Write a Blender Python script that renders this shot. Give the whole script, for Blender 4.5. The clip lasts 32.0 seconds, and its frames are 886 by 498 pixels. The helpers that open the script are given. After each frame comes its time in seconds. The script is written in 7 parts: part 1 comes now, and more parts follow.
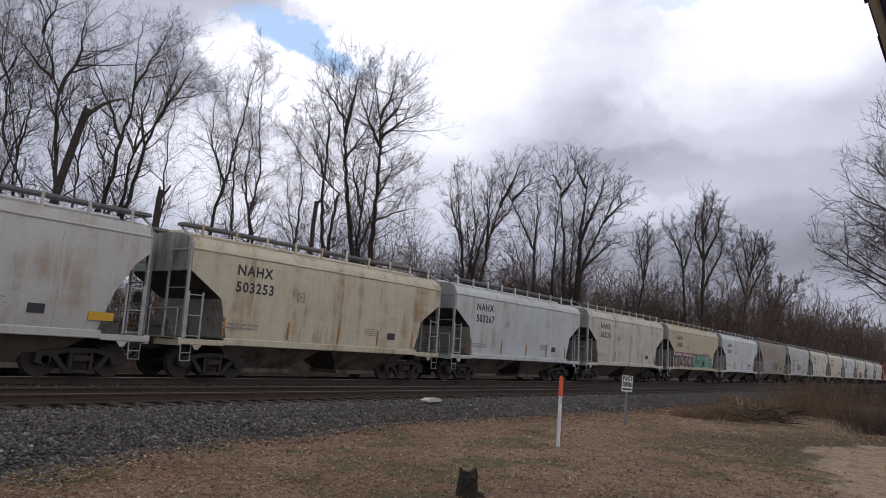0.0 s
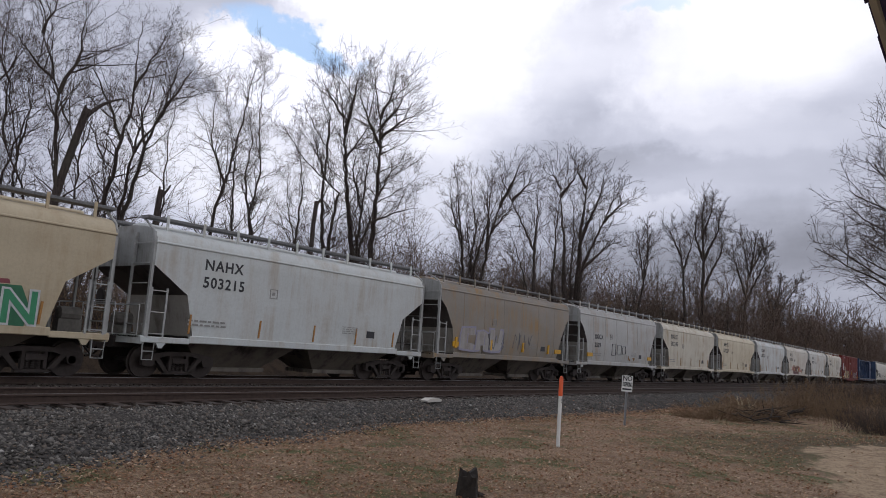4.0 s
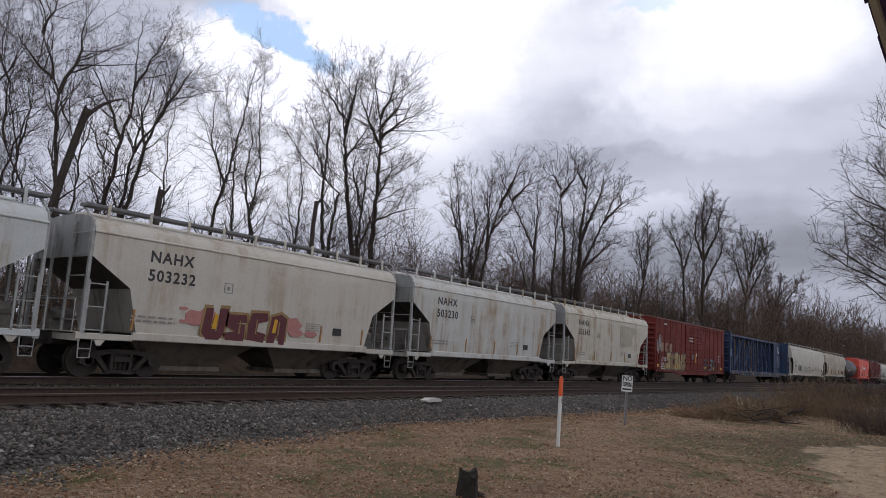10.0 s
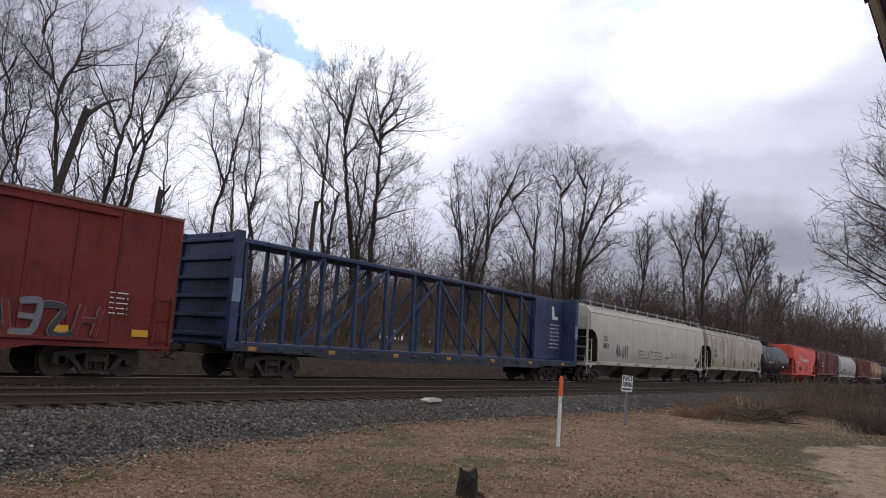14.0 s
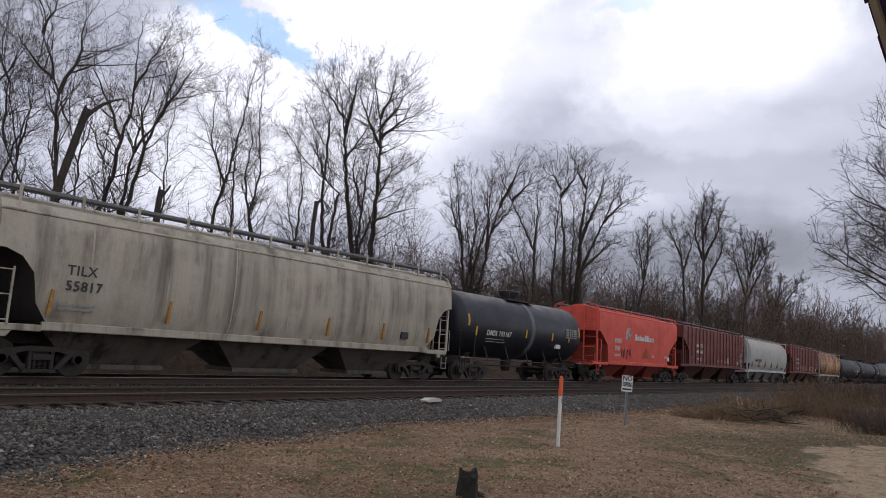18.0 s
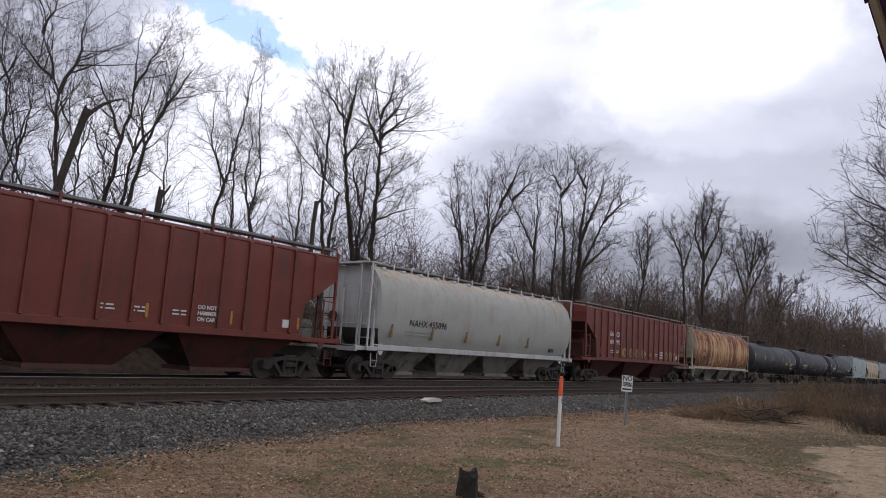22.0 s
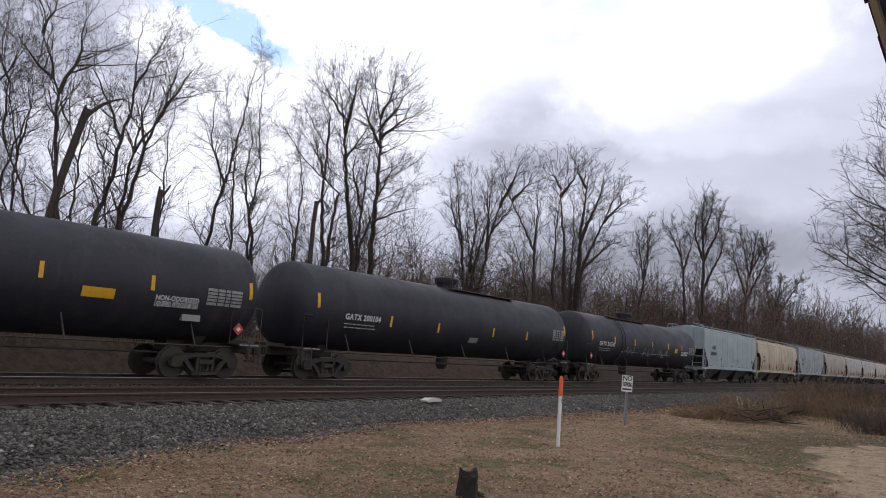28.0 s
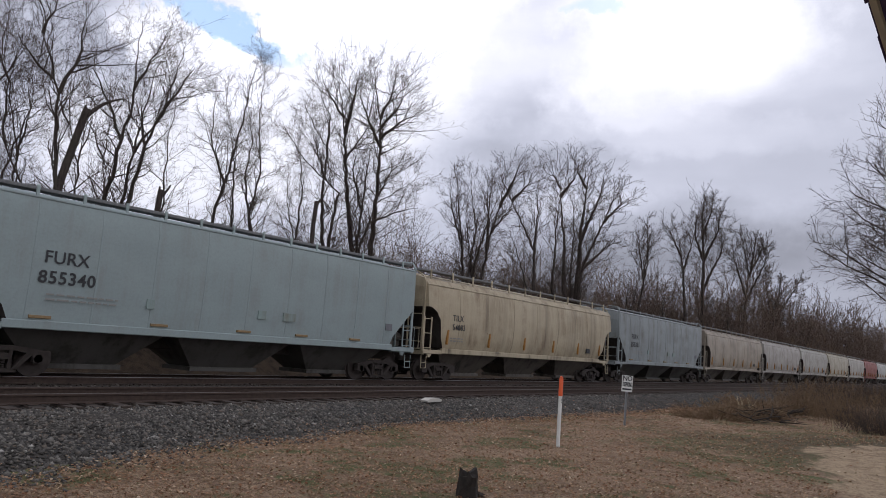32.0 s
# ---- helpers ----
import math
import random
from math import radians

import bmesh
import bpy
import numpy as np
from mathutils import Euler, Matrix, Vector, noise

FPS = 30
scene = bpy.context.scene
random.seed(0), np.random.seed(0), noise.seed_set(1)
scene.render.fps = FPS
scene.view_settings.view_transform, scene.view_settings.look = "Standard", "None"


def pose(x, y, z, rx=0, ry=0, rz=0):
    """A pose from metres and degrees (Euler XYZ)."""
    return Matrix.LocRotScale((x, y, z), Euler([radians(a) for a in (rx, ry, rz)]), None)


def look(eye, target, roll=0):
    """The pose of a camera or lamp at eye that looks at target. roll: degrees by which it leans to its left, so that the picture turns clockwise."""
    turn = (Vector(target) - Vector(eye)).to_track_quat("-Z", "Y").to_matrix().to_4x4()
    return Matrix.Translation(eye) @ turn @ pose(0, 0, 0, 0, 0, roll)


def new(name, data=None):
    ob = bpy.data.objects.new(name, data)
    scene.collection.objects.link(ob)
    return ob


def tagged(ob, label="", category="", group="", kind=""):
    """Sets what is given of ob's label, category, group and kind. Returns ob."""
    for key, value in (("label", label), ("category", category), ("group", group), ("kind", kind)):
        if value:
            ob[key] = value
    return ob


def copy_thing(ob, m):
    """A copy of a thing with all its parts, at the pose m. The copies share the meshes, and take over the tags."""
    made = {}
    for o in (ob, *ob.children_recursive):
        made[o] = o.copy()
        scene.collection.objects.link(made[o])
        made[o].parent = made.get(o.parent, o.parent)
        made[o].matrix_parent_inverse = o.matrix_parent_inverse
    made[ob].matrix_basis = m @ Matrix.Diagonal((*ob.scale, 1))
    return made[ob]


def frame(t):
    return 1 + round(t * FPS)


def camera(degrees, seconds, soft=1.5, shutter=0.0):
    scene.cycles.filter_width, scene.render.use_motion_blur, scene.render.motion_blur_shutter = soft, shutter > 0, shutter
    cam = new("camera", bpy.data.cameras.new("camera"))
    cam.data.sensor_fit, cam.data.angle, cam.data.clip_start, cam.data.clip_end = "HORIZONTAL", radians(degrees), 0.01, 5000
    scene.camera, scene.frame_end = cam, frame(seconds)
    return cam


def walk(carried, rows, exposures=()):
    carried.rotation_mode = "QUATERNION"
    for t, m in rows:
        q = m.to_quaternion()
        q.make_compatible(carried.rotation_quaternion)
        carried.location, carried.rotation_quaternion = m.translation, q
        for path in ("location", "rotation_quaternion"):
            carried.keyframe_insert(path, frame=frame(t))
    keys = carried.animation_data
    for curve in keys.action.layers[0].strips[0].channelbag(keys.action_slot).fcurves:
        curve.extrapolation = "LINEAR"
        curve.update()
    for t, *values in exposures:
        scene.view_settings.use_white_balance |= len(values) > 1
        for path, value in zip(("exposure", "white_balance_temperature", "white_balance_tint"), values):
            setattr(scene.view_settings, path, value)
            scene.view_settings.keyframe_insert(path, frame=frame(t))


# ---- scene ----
cam = camera(62.83, 32.0, soft=0.9)
EYE = Vector((0.0, 0.0, 1.273))
YAW, PITCH = radians(52.857), radians(7.909)
AIM = EYE + Vector((math.sin(YAW) * math.cos(PITCH), math.cos(YAW) * math.cos(PITCH), math.sin(PITCH)))
VIEW = look(EYE, AIM, 3.7145)
walk(cam, [(0.0, VIEW), (32.0, VIEW)], exposures=[(0.0, 0.09), (8.0, 0.09), (11.0, 0.12), (13.0, 0.28), (14.5, 0.30), (17.0, 0.13), (18.0, 0.17), (20.0, 0.22), (22.0, 0.30), (23.5, 0.26), (25.0, 0.30), (28.0, 0.38), (30.5, 0.37), (32.0, 0.20)])

SPEED = 13.008          # metres a second, towards -x
TRACK = 19.32           # centre line of the track that the train runs on
NEAR = 14.74            # centre line of the empty track

# ---------------------------------------------------------------- world and sun
world = bpy.data.worlds.new("world")
scene.world = world
world.use_nodes = True
wn, wl = world.node_tree.nodes, world.node_tree.links
wn.clear()
w_out = wn.new("ShaderNodeOutputWorld")
w_sky = wn.new("ShaderNodeTexSky")
w_sky.sky_type, w_sky.sun_disc = "NISHITA", False
w_sky.sun_elevation, w_sky.sun_rotation = radians(33), radians(72)
w_blue = wn.new("ShaderNodeBackground")
w_blue.inputs["Strength"].default_value = 0.11
w_cloud = wn.new("ShaderNodeBackground")
w_cloud.inputs["Strength"].default_value = 0.95
w_tc = wn.new("ShaderNodeTexCoord")
w_noise = wn.new("ShaderNodeTexNoise")
w_noise.inputs["Scale"].default_value, w_noise.inputs["Detail"].default_value = 2.2, 5
w_ramp = wn.new("ShaderNodeValToRGB")
w_ramp.color_ramp.elements[0].position, w_ramp.color_ramp.elements[1].position = 0.25, 0.7
w_ramp.color_ramp.elements[0].color, w_ramp.color_ramp.elements[1].color = (0.60, 0.63, 0.74, 1), (1.0, 1.0, 1.06, 1)
w_mix = wn.new("ShaderNodeMixShader")
w_mix.inputs[0].default_value = 0.88
wl.new(w_tc.outputs["Generated"], w_noise.inputs["Vector"])
wl.new(w_noise.outputs["Fac"], w_ramp.inputs["Fac"])
wl.new(w_ramp.outputs["Color"], w_cloud.inputs["Color"])
wl.new(w_sky.outputs["Color"], w_blue.inputs["Color"])
wl.new(w_blue.outputs[0], w_mix.inputs[1])
wl.new(w_cloud.outputs[0], w_mix.inputs[2])
wl.new(w_mix.outputs[0], w_out.inputs["Surface"])

sun = new("sun", bpy.data.lights.new("sun", "SUN"))
sun.data.energy, sun.data.angle, sun.data.color = 1.4, radians(14), (1.0, 0.94, 0.86)
sun.matrix_world = look((60, 20, 60), (60 - 0.84 * math.cos(radians(18)), 20 - 0.84 * math.sin(radians(18)), 60 - 0.545))


# ---------------------------------------------------------------- materials
class Nodes:
    """A small builder for node materials."""

    def __init__(self, name):
        self.m = bpy.data.materials.new(name)
        self.m.use_nodes = True
        self.n, self.l = self.m.node_tree.nodes, self.m.node_tree.links
        self.n.clear()
        self.out = self.n.new("ShaderNodeOutputMaterial")

    def add(self, kind, **sockets):
        node = self.n.new("ShaderNode" + kind)
        for key, value in sockets.items():
            self.put(node.inputs[key.replace("_", " ")], value)
        return node

    def put(self, socket, value):
        if isinstance(value, bpy.types.NodeSocket):
            self.l.new(value, socket)
        else:
            socket.default_value = value

    def coords(self, scale=(1, 1, 1), jitter=True, kind="Object"):
        c = self.n.new("ShaderNodeTexCoord").outputs[kind]
        m = self.n.new("ShaderNodeMapping")
        self.l.new(c, m.inputs["Vector"])
        m.inputs["Scale"].default_value = scale
        if jitter:
            info = self.n.new("ShaderNodeObjectInfo")
            mul = self.math("MULTIPLY", info.outputs["Random"], 57.0)
            comb = self.n.new("ShaderNodeCombineXYZ")
            self.l.new(mul, comb.inputs[0])
            self.l.new(mul, comb.inputs[1])
            self.l.new(comb.outputs[0], m.inputs["Location"])
        return m.outputs[0]

    def noise(self, vec, scale, detail=4, rough=0.55):
        t = self.n.new("ShaderNodeTexNoise")
        self.l.new(vec, t.inputs["Vector"])
        t.inputs["Scale"].default_value, t.inputs["Detail"].default_value, t.inputs["Roughness"].default_value = scale, detail, rough
        return t.outputs["Fac"]

    def math(self, op, a, b=0.0, clamp=False):
        t = self.n.new("ShaderNodeMath")
        t.operation, t.use_clamp = op, clamp
        self.put(t.inputs[0], a)
        self.put(t.inputs[1], b)
        return t.outputs[0]

    def step(self, value, lo, hi, a=0.0, b=1.0):
        t = self.n.new("ShaderNodeMapRange")
        t.interpolation_type = "SMOOTHSTEP"
        self.l.new(value, t.inputs["Value"])
        for key, v in (("From Min", lo), ("From Max", hi), ("To Min", a), ("To Max", b)):
            t.inputs[key].default_value = v
        return t.outputs[0]

    def mix(self, fac, a, b, blend="MIX"):
        t = self.n.new("ShaderNodeMix")
        t.data_type, t.blend_type = "RGBA", blend
        for sock, v in ((t.inputs[0], fac), (t.inputs[6], a), (t.inputs[7], b)):
            if isinstance(v, tuple) and len(v) == 3:
                v = (*v, 1.0)
            self.put(sock, v)
        return t.outputs[2]

    def finish(self, color, rough=0.7, metal=0.0, bump=None, depth=0.01, spec=0.4):
        b = self.n.new("ShaderNodeBsdfPrincipled")
        if isinstance(color, tuple) and len(color) == 3:
            color = (*color, 1.0)
        self.put(b.inputs["Base Color"], color)
        self.put(b.inputs["Roughness"], rough)
        self.put(b.inputs["Metallic"], metal)
        self.put(b.inputs["Specular IOR Level"], spec)
        if bump is not None:
            u = self.n.new("ShaderNodeBump")
            u.inputs["Distance"].default_value = depth
            u.inputs["Strength"].default_value = 0.8
            self.l.new(bump, u.inputs["Height"])
            self.l.new(u.outputs[0], b.inputs["Normal"])
        self.l.new(b.outputs[0], self.out.inputs["Surface"])
        return self.m


PAINTS = {}


def paint(base, stain=(0.16, 0.11, 0.07), amount=0.35, dirt=0.5, rough=0.55, patch=0.0, soot=0.0, top=0.0):
    """Weathered car paint: streaks that run down, blotches and road dirt towards rough edges of its own shape."""
    key = (base, stain, amount, dirt, rough, patch, soot, top)
    if key in PAINTS:
        return PAINTS[key]
    k = Nodes("weathered_paint")
    streak = k.noise(k.coords((1.3, 1.3, 0.12)), 1.7, 7, 0.7)
    fine = k.noise(k.coords((9.0, 9.0, 0.35)), 2.0, 4, 0.6)
    blot = k.noise(k.coords((0.45, 0.45, 0.8)), 1.3, 5, 0.6)
    grain = k.noise(k.coords(), 14.0, 4, 0.7)
    low = k.noise(k.coords((0.9, 0.9, 0.5)), 1.0, 6, 0.65)
    a = k.math("MULTIPLY", k.step(streak, 0.45, 0.66), k.step(blot, 0.34, 0.62, 0.08, 1.0))
    a = k.math("ADD", a, k.math("MULTIPLY", k.step(fine, 0.50, 0.80), 0.30))
    a = k.math("ADD", a, k.math("MULTIPLY", k.step(low, 0.48, 0.75), 0.45))
    a = k.math("MULTIPLY", a, amount * 1.6, True)
    tone = k.mix(k.step(blot, 0.3, 0.7, 0.0, 0.5), base, tuple(c * 0.86 for c in base))
    col = k.mix(a, tone, stain)
    rust = k.noise(k.coords((3.2, 3.2, 0.30)), 2.6, 6, 0.75)
    col = k.mix(k.math("MULTIPLY", k.step(rust, 0.63, 0.76), min(0.7, amount)), col, tuple(0.75 * c for c in stain))
    if top:
        sep = k.n.new("ShaderNodeSeparateXYZ")
        k.l.new(k.coords((1, 1, 1), False), sep.inputs[0])
        runs = k.math("ADD", sep.outputs[2], k.math("MULTIPLY", k.math("SUBTRACT", k.noise(k.coords((2.2, 2.2, 0.05)), 2.4, 7, 0.8), 0.5), 5.2))
        col = k.mix(k.math("MULTIPLY", k.step(runs, top, top + 0.9), 0.75), col, (0.40, 0.185, 0.05))
    if soot:
        band = k.noise(k.coords((0.9, 0.9, 0.03)), 1.0, 3, 0.55)
        wash = k.noise(k.coords((1.6, 1.6, 0.10)), 1.5, 5, 0.65)
        dark = k.math("MULTIPLY", k.step(band, 0.46, 0.66), k.step(wash, 0.25, 0.62))
        col = k.mix(k.math("MULTIPLY", dark, soot), col, (0.055, 0.045, 0.038))
    if patch:
        big = k.noise(k.coords((0.5, 0.5, 0.35)), 1.5, 6, 0.7)
        col = k.mix(k.math("MULTIPLY", k.step(big, 0.42, 0.6), patch), col, (0.17, 0.065, 0.03))
    col = k.mix(k.step(grain, 0.35, 0.8, 0.0, dirt * 0.3), col, (0.10, 0.09, 0.08))
    PAINTS[key] = k.finish(col, k.step(blot, 0.2, 0.8, rough - 0.1, rough + 0.15), 0.0, grain, 0.004)
    return PAINTS[key]


def plain(name, base, dark=0.7, scale=6.0, rough=0.8, metal=0.0, bump=0.005):
    k = Nodes(name)
    n1 = k.noise(k.coords(), scale, 5, 0.65)
    n2 = k.noise(k.coords(), scale * 0.17, 3)
    c = k.mix(k.step(n1, 0.3, 0.75), base, tuple(v * dark for v in base))
    c = k.mix(k.step(n2, 0.35, 0.7, 0.0, 0.4), c, tuple(v * (dark + 0.15) for v in base))
    return k.finish(c, rough, metal, n1, bump)


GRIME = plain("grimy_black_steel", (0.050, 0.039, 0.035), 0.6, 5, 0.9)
STEEL = plain("dirty_steel", (0.060, 0.046, 0.041), 0.6, 8, 0.7, 0.2)
RUSTY = plain("rusty_rail_steel", (0.066, 0.043, 0.034), 0.6, 9, 0.85, 0.0)
TIE = plain("creosoted_wood", (0.062, 0.045, 0.036), 0.5, 7, 0.9, 0, 0.01)
YELLOW = plain("yellow_film", (0.62, 0.33, 0.02), 0.8, 9, 0.45)
AMBER = plain("faded_amber_film", (0.42, 0.20, 0.05), 0.6, 12, 0.5)
OLDFILM = plain("weathered_film", (0.30, 0.20, 0.10), 0.6, 12, 0.6)
BLACKLETTER = plain("black_lettering", (0.035, 0.035, 0.04), 0.8, 20, 0.6)
WHITELETTER = plain("white_lettering", (0.62, 0.62, 0.60), 0.8, 20, 0.6)
GREYLETTER = plain("faded_grey_lettering", (0.27, 0.26, 0.25), 0.8, 20, 0.6)
LIGHTSTEEL = plain("grey_painted_steel", (0.36, 0.36, 0.35), 0.7, 5, 0.6, 0.0)
GALV = plain("galvanised_steel", (0.30, 0.30, 0.31), 0.75, 6, 0.55, 0.5)


# ---------------------------------------------------------------- mesh helpers
class Geo:
    """Collects vertices and faces of one mesh."""

    def __init__(self):
        self.v, self.f, self.mi = [], [], []

    def face(self, *ids, mi=0):
        self.f.append(ids)
        self.mi.append(mi)

    def box(self, x0, x1, y0, y1, z0, z1, mi=0):
        b = len(self.v)
        self.v += [(x, y, z) for z in (z0, z1) for y in (y0, y1) for x in (x0, x1)]
        for q in ((0, 2, 3, 1), (4, 5, 7, 6), (0, 1, 5, 4), (2, 6, 7, 3), (0, 4, 6, 2), (1, 3, 7, 5)):
            self.face(*(b + i for i in q), mi=mi)
        return self

    def cbox(self, x0, x1, y0, y1, z0, z1, c=0.02, mi=0):
        """A box with chamfered long edges (along x)."""
        return self.prism([(y0 + c, z0), (y1 - c, z0), (y1, z0 + c), (y1, z1 - c), (y1 - c, z1), (y0 + c, z1), (y0, z1 - c), (y0, z0 + c)], x0, x1, mi)

    def prism(self, section, x0, x1, mi=0, axis="x"):
        """A closed section swept between two places; the section is in (y, z), or (x, z) for axis y."""
        b, n = len(self.v), len(section)
        for x in (x0, x1):
            self.v += [(x, s, t) if axis == "x" else (s, x, t) for s, t in section]
        for i in range(n):
            j = (i + 1) % n
            self.face(b + i, b + j, b + n + j, b + n + i, mi=mi)
        self.face(*range(b + n - 1, b - 1, -1), mi=mi)
        self.face(*range(b + n, b + 2 * n), mi=mi)
        return self

    def tube(self, path, radius, sides=6, mi=0):
        pts = [Vector(p) for p in path]
        rad = radius if isinstance(radius, (list, tuple)) else [radius] * len(pts)
        b = len(self.v)
        for i, p in enumerate(pts):
            d = (pts[min(i + 1, len(pts) - 1)] - pts[max(i - 1, 0)]).normalized()
            u = d.cross(Vector((0, 0, 1)) if abs(d.z) < 0.9 else Vector((1, 0, 0))).normalized()
            w = d.cross(u)
            for k in range(sides):
                a = 2 * math.pi * k / sides
                self.v.append(tuple(p + (u * math.cos(a) + w * math.sin(a)) * rad[i]))
        for i in range(len(pts) - 1):
            for k in range(sides):
                j = (k + 1) % sides
                self.face(b + i * sides + k, b + i * sides + j, b + (i + 1) * sides + j, b + (i + 1) * sides + k, mi=mi)
        self.face(*(b + k for k in reversed(range(sides))), mi=mi)
        self.face(*(b + (len(pts) - 1) * sides + k for k in range(sides)), mi=mi)
        return self

    def lathe(self, rings, origin=(0, 0, 0), axis="y", sides=20, mi=0):
        """Rings of (place along the axis, radius)."""
        b = len(self.v)
        for s, r in rings:
            for k in range(sides):
                a = 2 * math.pi * k / sides
                c, q = r * math.cos(a), r * math.sin(a)
                p = {"y": (c, s, q), "x": (s, c, q), "z": (c, q, s)}[axis]
                self.v.append(tuple(p[i] + origin[i] for i in range(3)))
        for i in range(len(rings) - 1):
            for k in range(sides):
                j = (k + 1) % sides
                self.face(b + i * sides + k, b + i * sides + j, b + (i + 1) * sides + j, b + (i + 1) * sides + k, mi=mi)
        self.face(*(b + k for k in range(sides)), mi=mi)
        self.face(*(b + (len(rings) - 1) * sides + k for k in range(sides)), mi=mi)
        return self

    def mesh(self, name, mats, smooth=False):
        me = bpy.data.meshes.new(name)
        me.from_pydata(self.v, [], self.f)
        for m in mats if isinstance(mats, (list, tuple)) else [mats]:
            me.materials.append(m)
        if any(self.mi):
            me.polygons.foreach_set("material_index", self.mi)
        bm = bmesh.new()
        bm.from_mesh(me)
        bmesh.ops.recalc_face_normals(bm, faces=bm.faces)
        bm.to_mesh(me)
        bm.free()
        if smooth:
            me.polygons.foreach_set("use_smooth", [True] * len(me.polygons))
            me.set_sharp_from_angle(angle=radians(34))
        me.update()
        return me


def part(name, geo, material, parent, label="", at=None, smooth=False):
    """Links one mesh object under a thing or a part."""
    me = geo if isinstance(geo, bpy.types.Mesh) else geo.mesh(name, material, smooth)
    ob = new(name, me)
    ob.parent = parent
    if at is not None:
        ob.matrix_basis = at
    return tagged(ob, label)


def thing(name, label, category, group="", at=None, kind=""):
    ob = new(name)
    ob.empty_display_size = 0.3
    if at is not None:
        ob.matrix_basis = at
    return tagged(ob, label, category, group, kind)


STORE = {}


def once(key, build):
    """A mesh that is built once and shared."""
    if key not in STORE:
        STORE[key] = build()
    return STORE[key]


def letters(text, size, material, spacing=1.0, bold=0.0):
    def build():
        cu = bpy.data.curves.new("letters", "FONT")
        cu.body, cu.size, cu.extrude, cu.space_character, cu.offset, cu.resolution_u = text, size * 1.42, 0.003, spacing, bold, 3
        cu.materials.append(material)
        ob = bpy.data.objects.new("letters", cu)
        me = bpy.data.meshes.new_from_object(ob)
        bpy.data.objects.remove(ob)
        bpy.data.curves.remove(cu)
        return me
    return once(("letters", text, size, material.name, spacing, bold), build)


# ---------------------------------------------------------------- sky backdrop
def cloud_material():
    """Broken grey cloud with a bright thin place before the sun and two gaps of blue; u, v are degrees round and up."""
    k = Nodes("drifting_cloud")
    uv = k.n.new("ShaderNodeUVMap").outputs[0]
    sep = k.n.new("ShaderNodeSeparateXYZ")
    k.l.new(uv, sep.inputs[0])
    flow = k.n.new("ShaderNodeMapping")
    k.l.new(uv, flow.inputs["Vector"])
    flow.inputs["Scale"].default_value = (0.45, 1.5, 1.0)
    warp = k.math("SUBTRACT", k.noise(flow.outputs[0], 0.20, 5, 0.55), 0.5)
    warp2 = k.math("SUBTRACT", k.noise(uv, 0.28, 7, 0.6), 0.5)
    u = k.math("ADD", sep.outputs[0], k.math("MULTIPLY", warp2, 10.0))
    v = k.math("ADD", sep.outputs[1], k.math("ADD", k.math("MULTIPLY", warp, 2.6), k.math("MULTIPLY", warp2, 3.2)))

    def blob(cu, cv, ru, rv, tilt=0.0):
        du, dv = k.math("SUBTRACT", u, cu), k.math("SUBTRACT", v, cv)
        dv = k.math("ADD", dv, k.math("MULTIPLY", du, tilt))
        a, b = k.math("DIVIDE", du, ru), k.math("DIVIDE", dv, rv)
        return k.math("ADD", k.math("MULTIPLY", a, a), k.math("MULTIPLY", b, b))

    bands = k.noise(flow.outputs[0], 0.16, 5, 0.5)
    puff = k.noise(uv, 0.22, 6, 0.55)
    lum = k.math("ADD", k.step(bands, 0.28, 0.72, 0.50, 0.58), k.math("MULTIPLY", k.math("SUBTRACT", puff, 0.5), 0.07))
    for cu, cv, ru, rv, tilt, lo, hi, gain in (
            (-1.5, 25.0, 11.5, 8.5, 0.05, 1.9, 0.0, 0.58), (22.0, 23.4, 10.5, 4.6, -0.10, 2.0, 0.0, 0.42), (11.5, 23, 6.0, 10, 0.0, 1.7, 0.0, -0.08), (-14.5, 19.8, 6, 3.2, 0.25, 1.5, 0.3, 0.55), (-7, 28, 9, 4, 0.1, 1.5, 0.2, 0.4), (14, 29.5, 14, 4.5, 0.0, 1.6, 0.0, 0.30),
            (-16, 13, 11, 5, 0.0, 1.6, 0.0, 0.32), (-3, 13, 8, 5, 0.0, 1.6, 0.0, 0.20), (30, 24, 9, 5, 0.0, 1.6, 0.0, 0.12), (22, 17.2, 14, 1.5, 0.02, 1.6, 0.0, 0.10),
            (15.5, 11.8, 6, 1.1, 0.0, 1.6, 0.0, 0.17), (16, 15.2, 5, 1.2, 0.0, 1.6, 0.0, -0.07), (23, 9.2, 15, 3.2, 0.0, 1.6, 0.0, -0.13), (28, 5.0, 22, 5, 0.0, 1.6, 0.2, -0.16)):
        lum = k.math("ADD", lum, k.math("MULTIPLY", k.step(blob(cu, cv, ru, rv, tilt), lo, hi), gain))
    tint = k.mix(k.step(lum, 0.45, 0.95), (0.905, 0.943, 1.155), (0.975, 0.985, 1.115))
    colour = k.mix(1.0, tint, lum, "MULTIPLY")
    hole = k.step(blob(-12.3, 22.6, 4.8, 1.2, 0.26), 1.6, 0.25)
    hole2 = k.math("MULTIPLY", k.step(blob(17.5, 26.4, 2.4, 0.8), 1.4, 0.2), 0.4)
    blue = k.math("MAXIMUM", hole, hole2)
    cover = k.math("SUBTRACT", 0.95, k.math("MULTIPLY", blue, 0.45))
    colour = k.mix(k.math("MULTIPLY", blue, 0.94), colour, (0.17, 0.52, 1.05))
    em = k.add("Emission", Color=colour, Strength=1.0)
    tr = k.n.new("ShaderNodeBsdfTransparent")
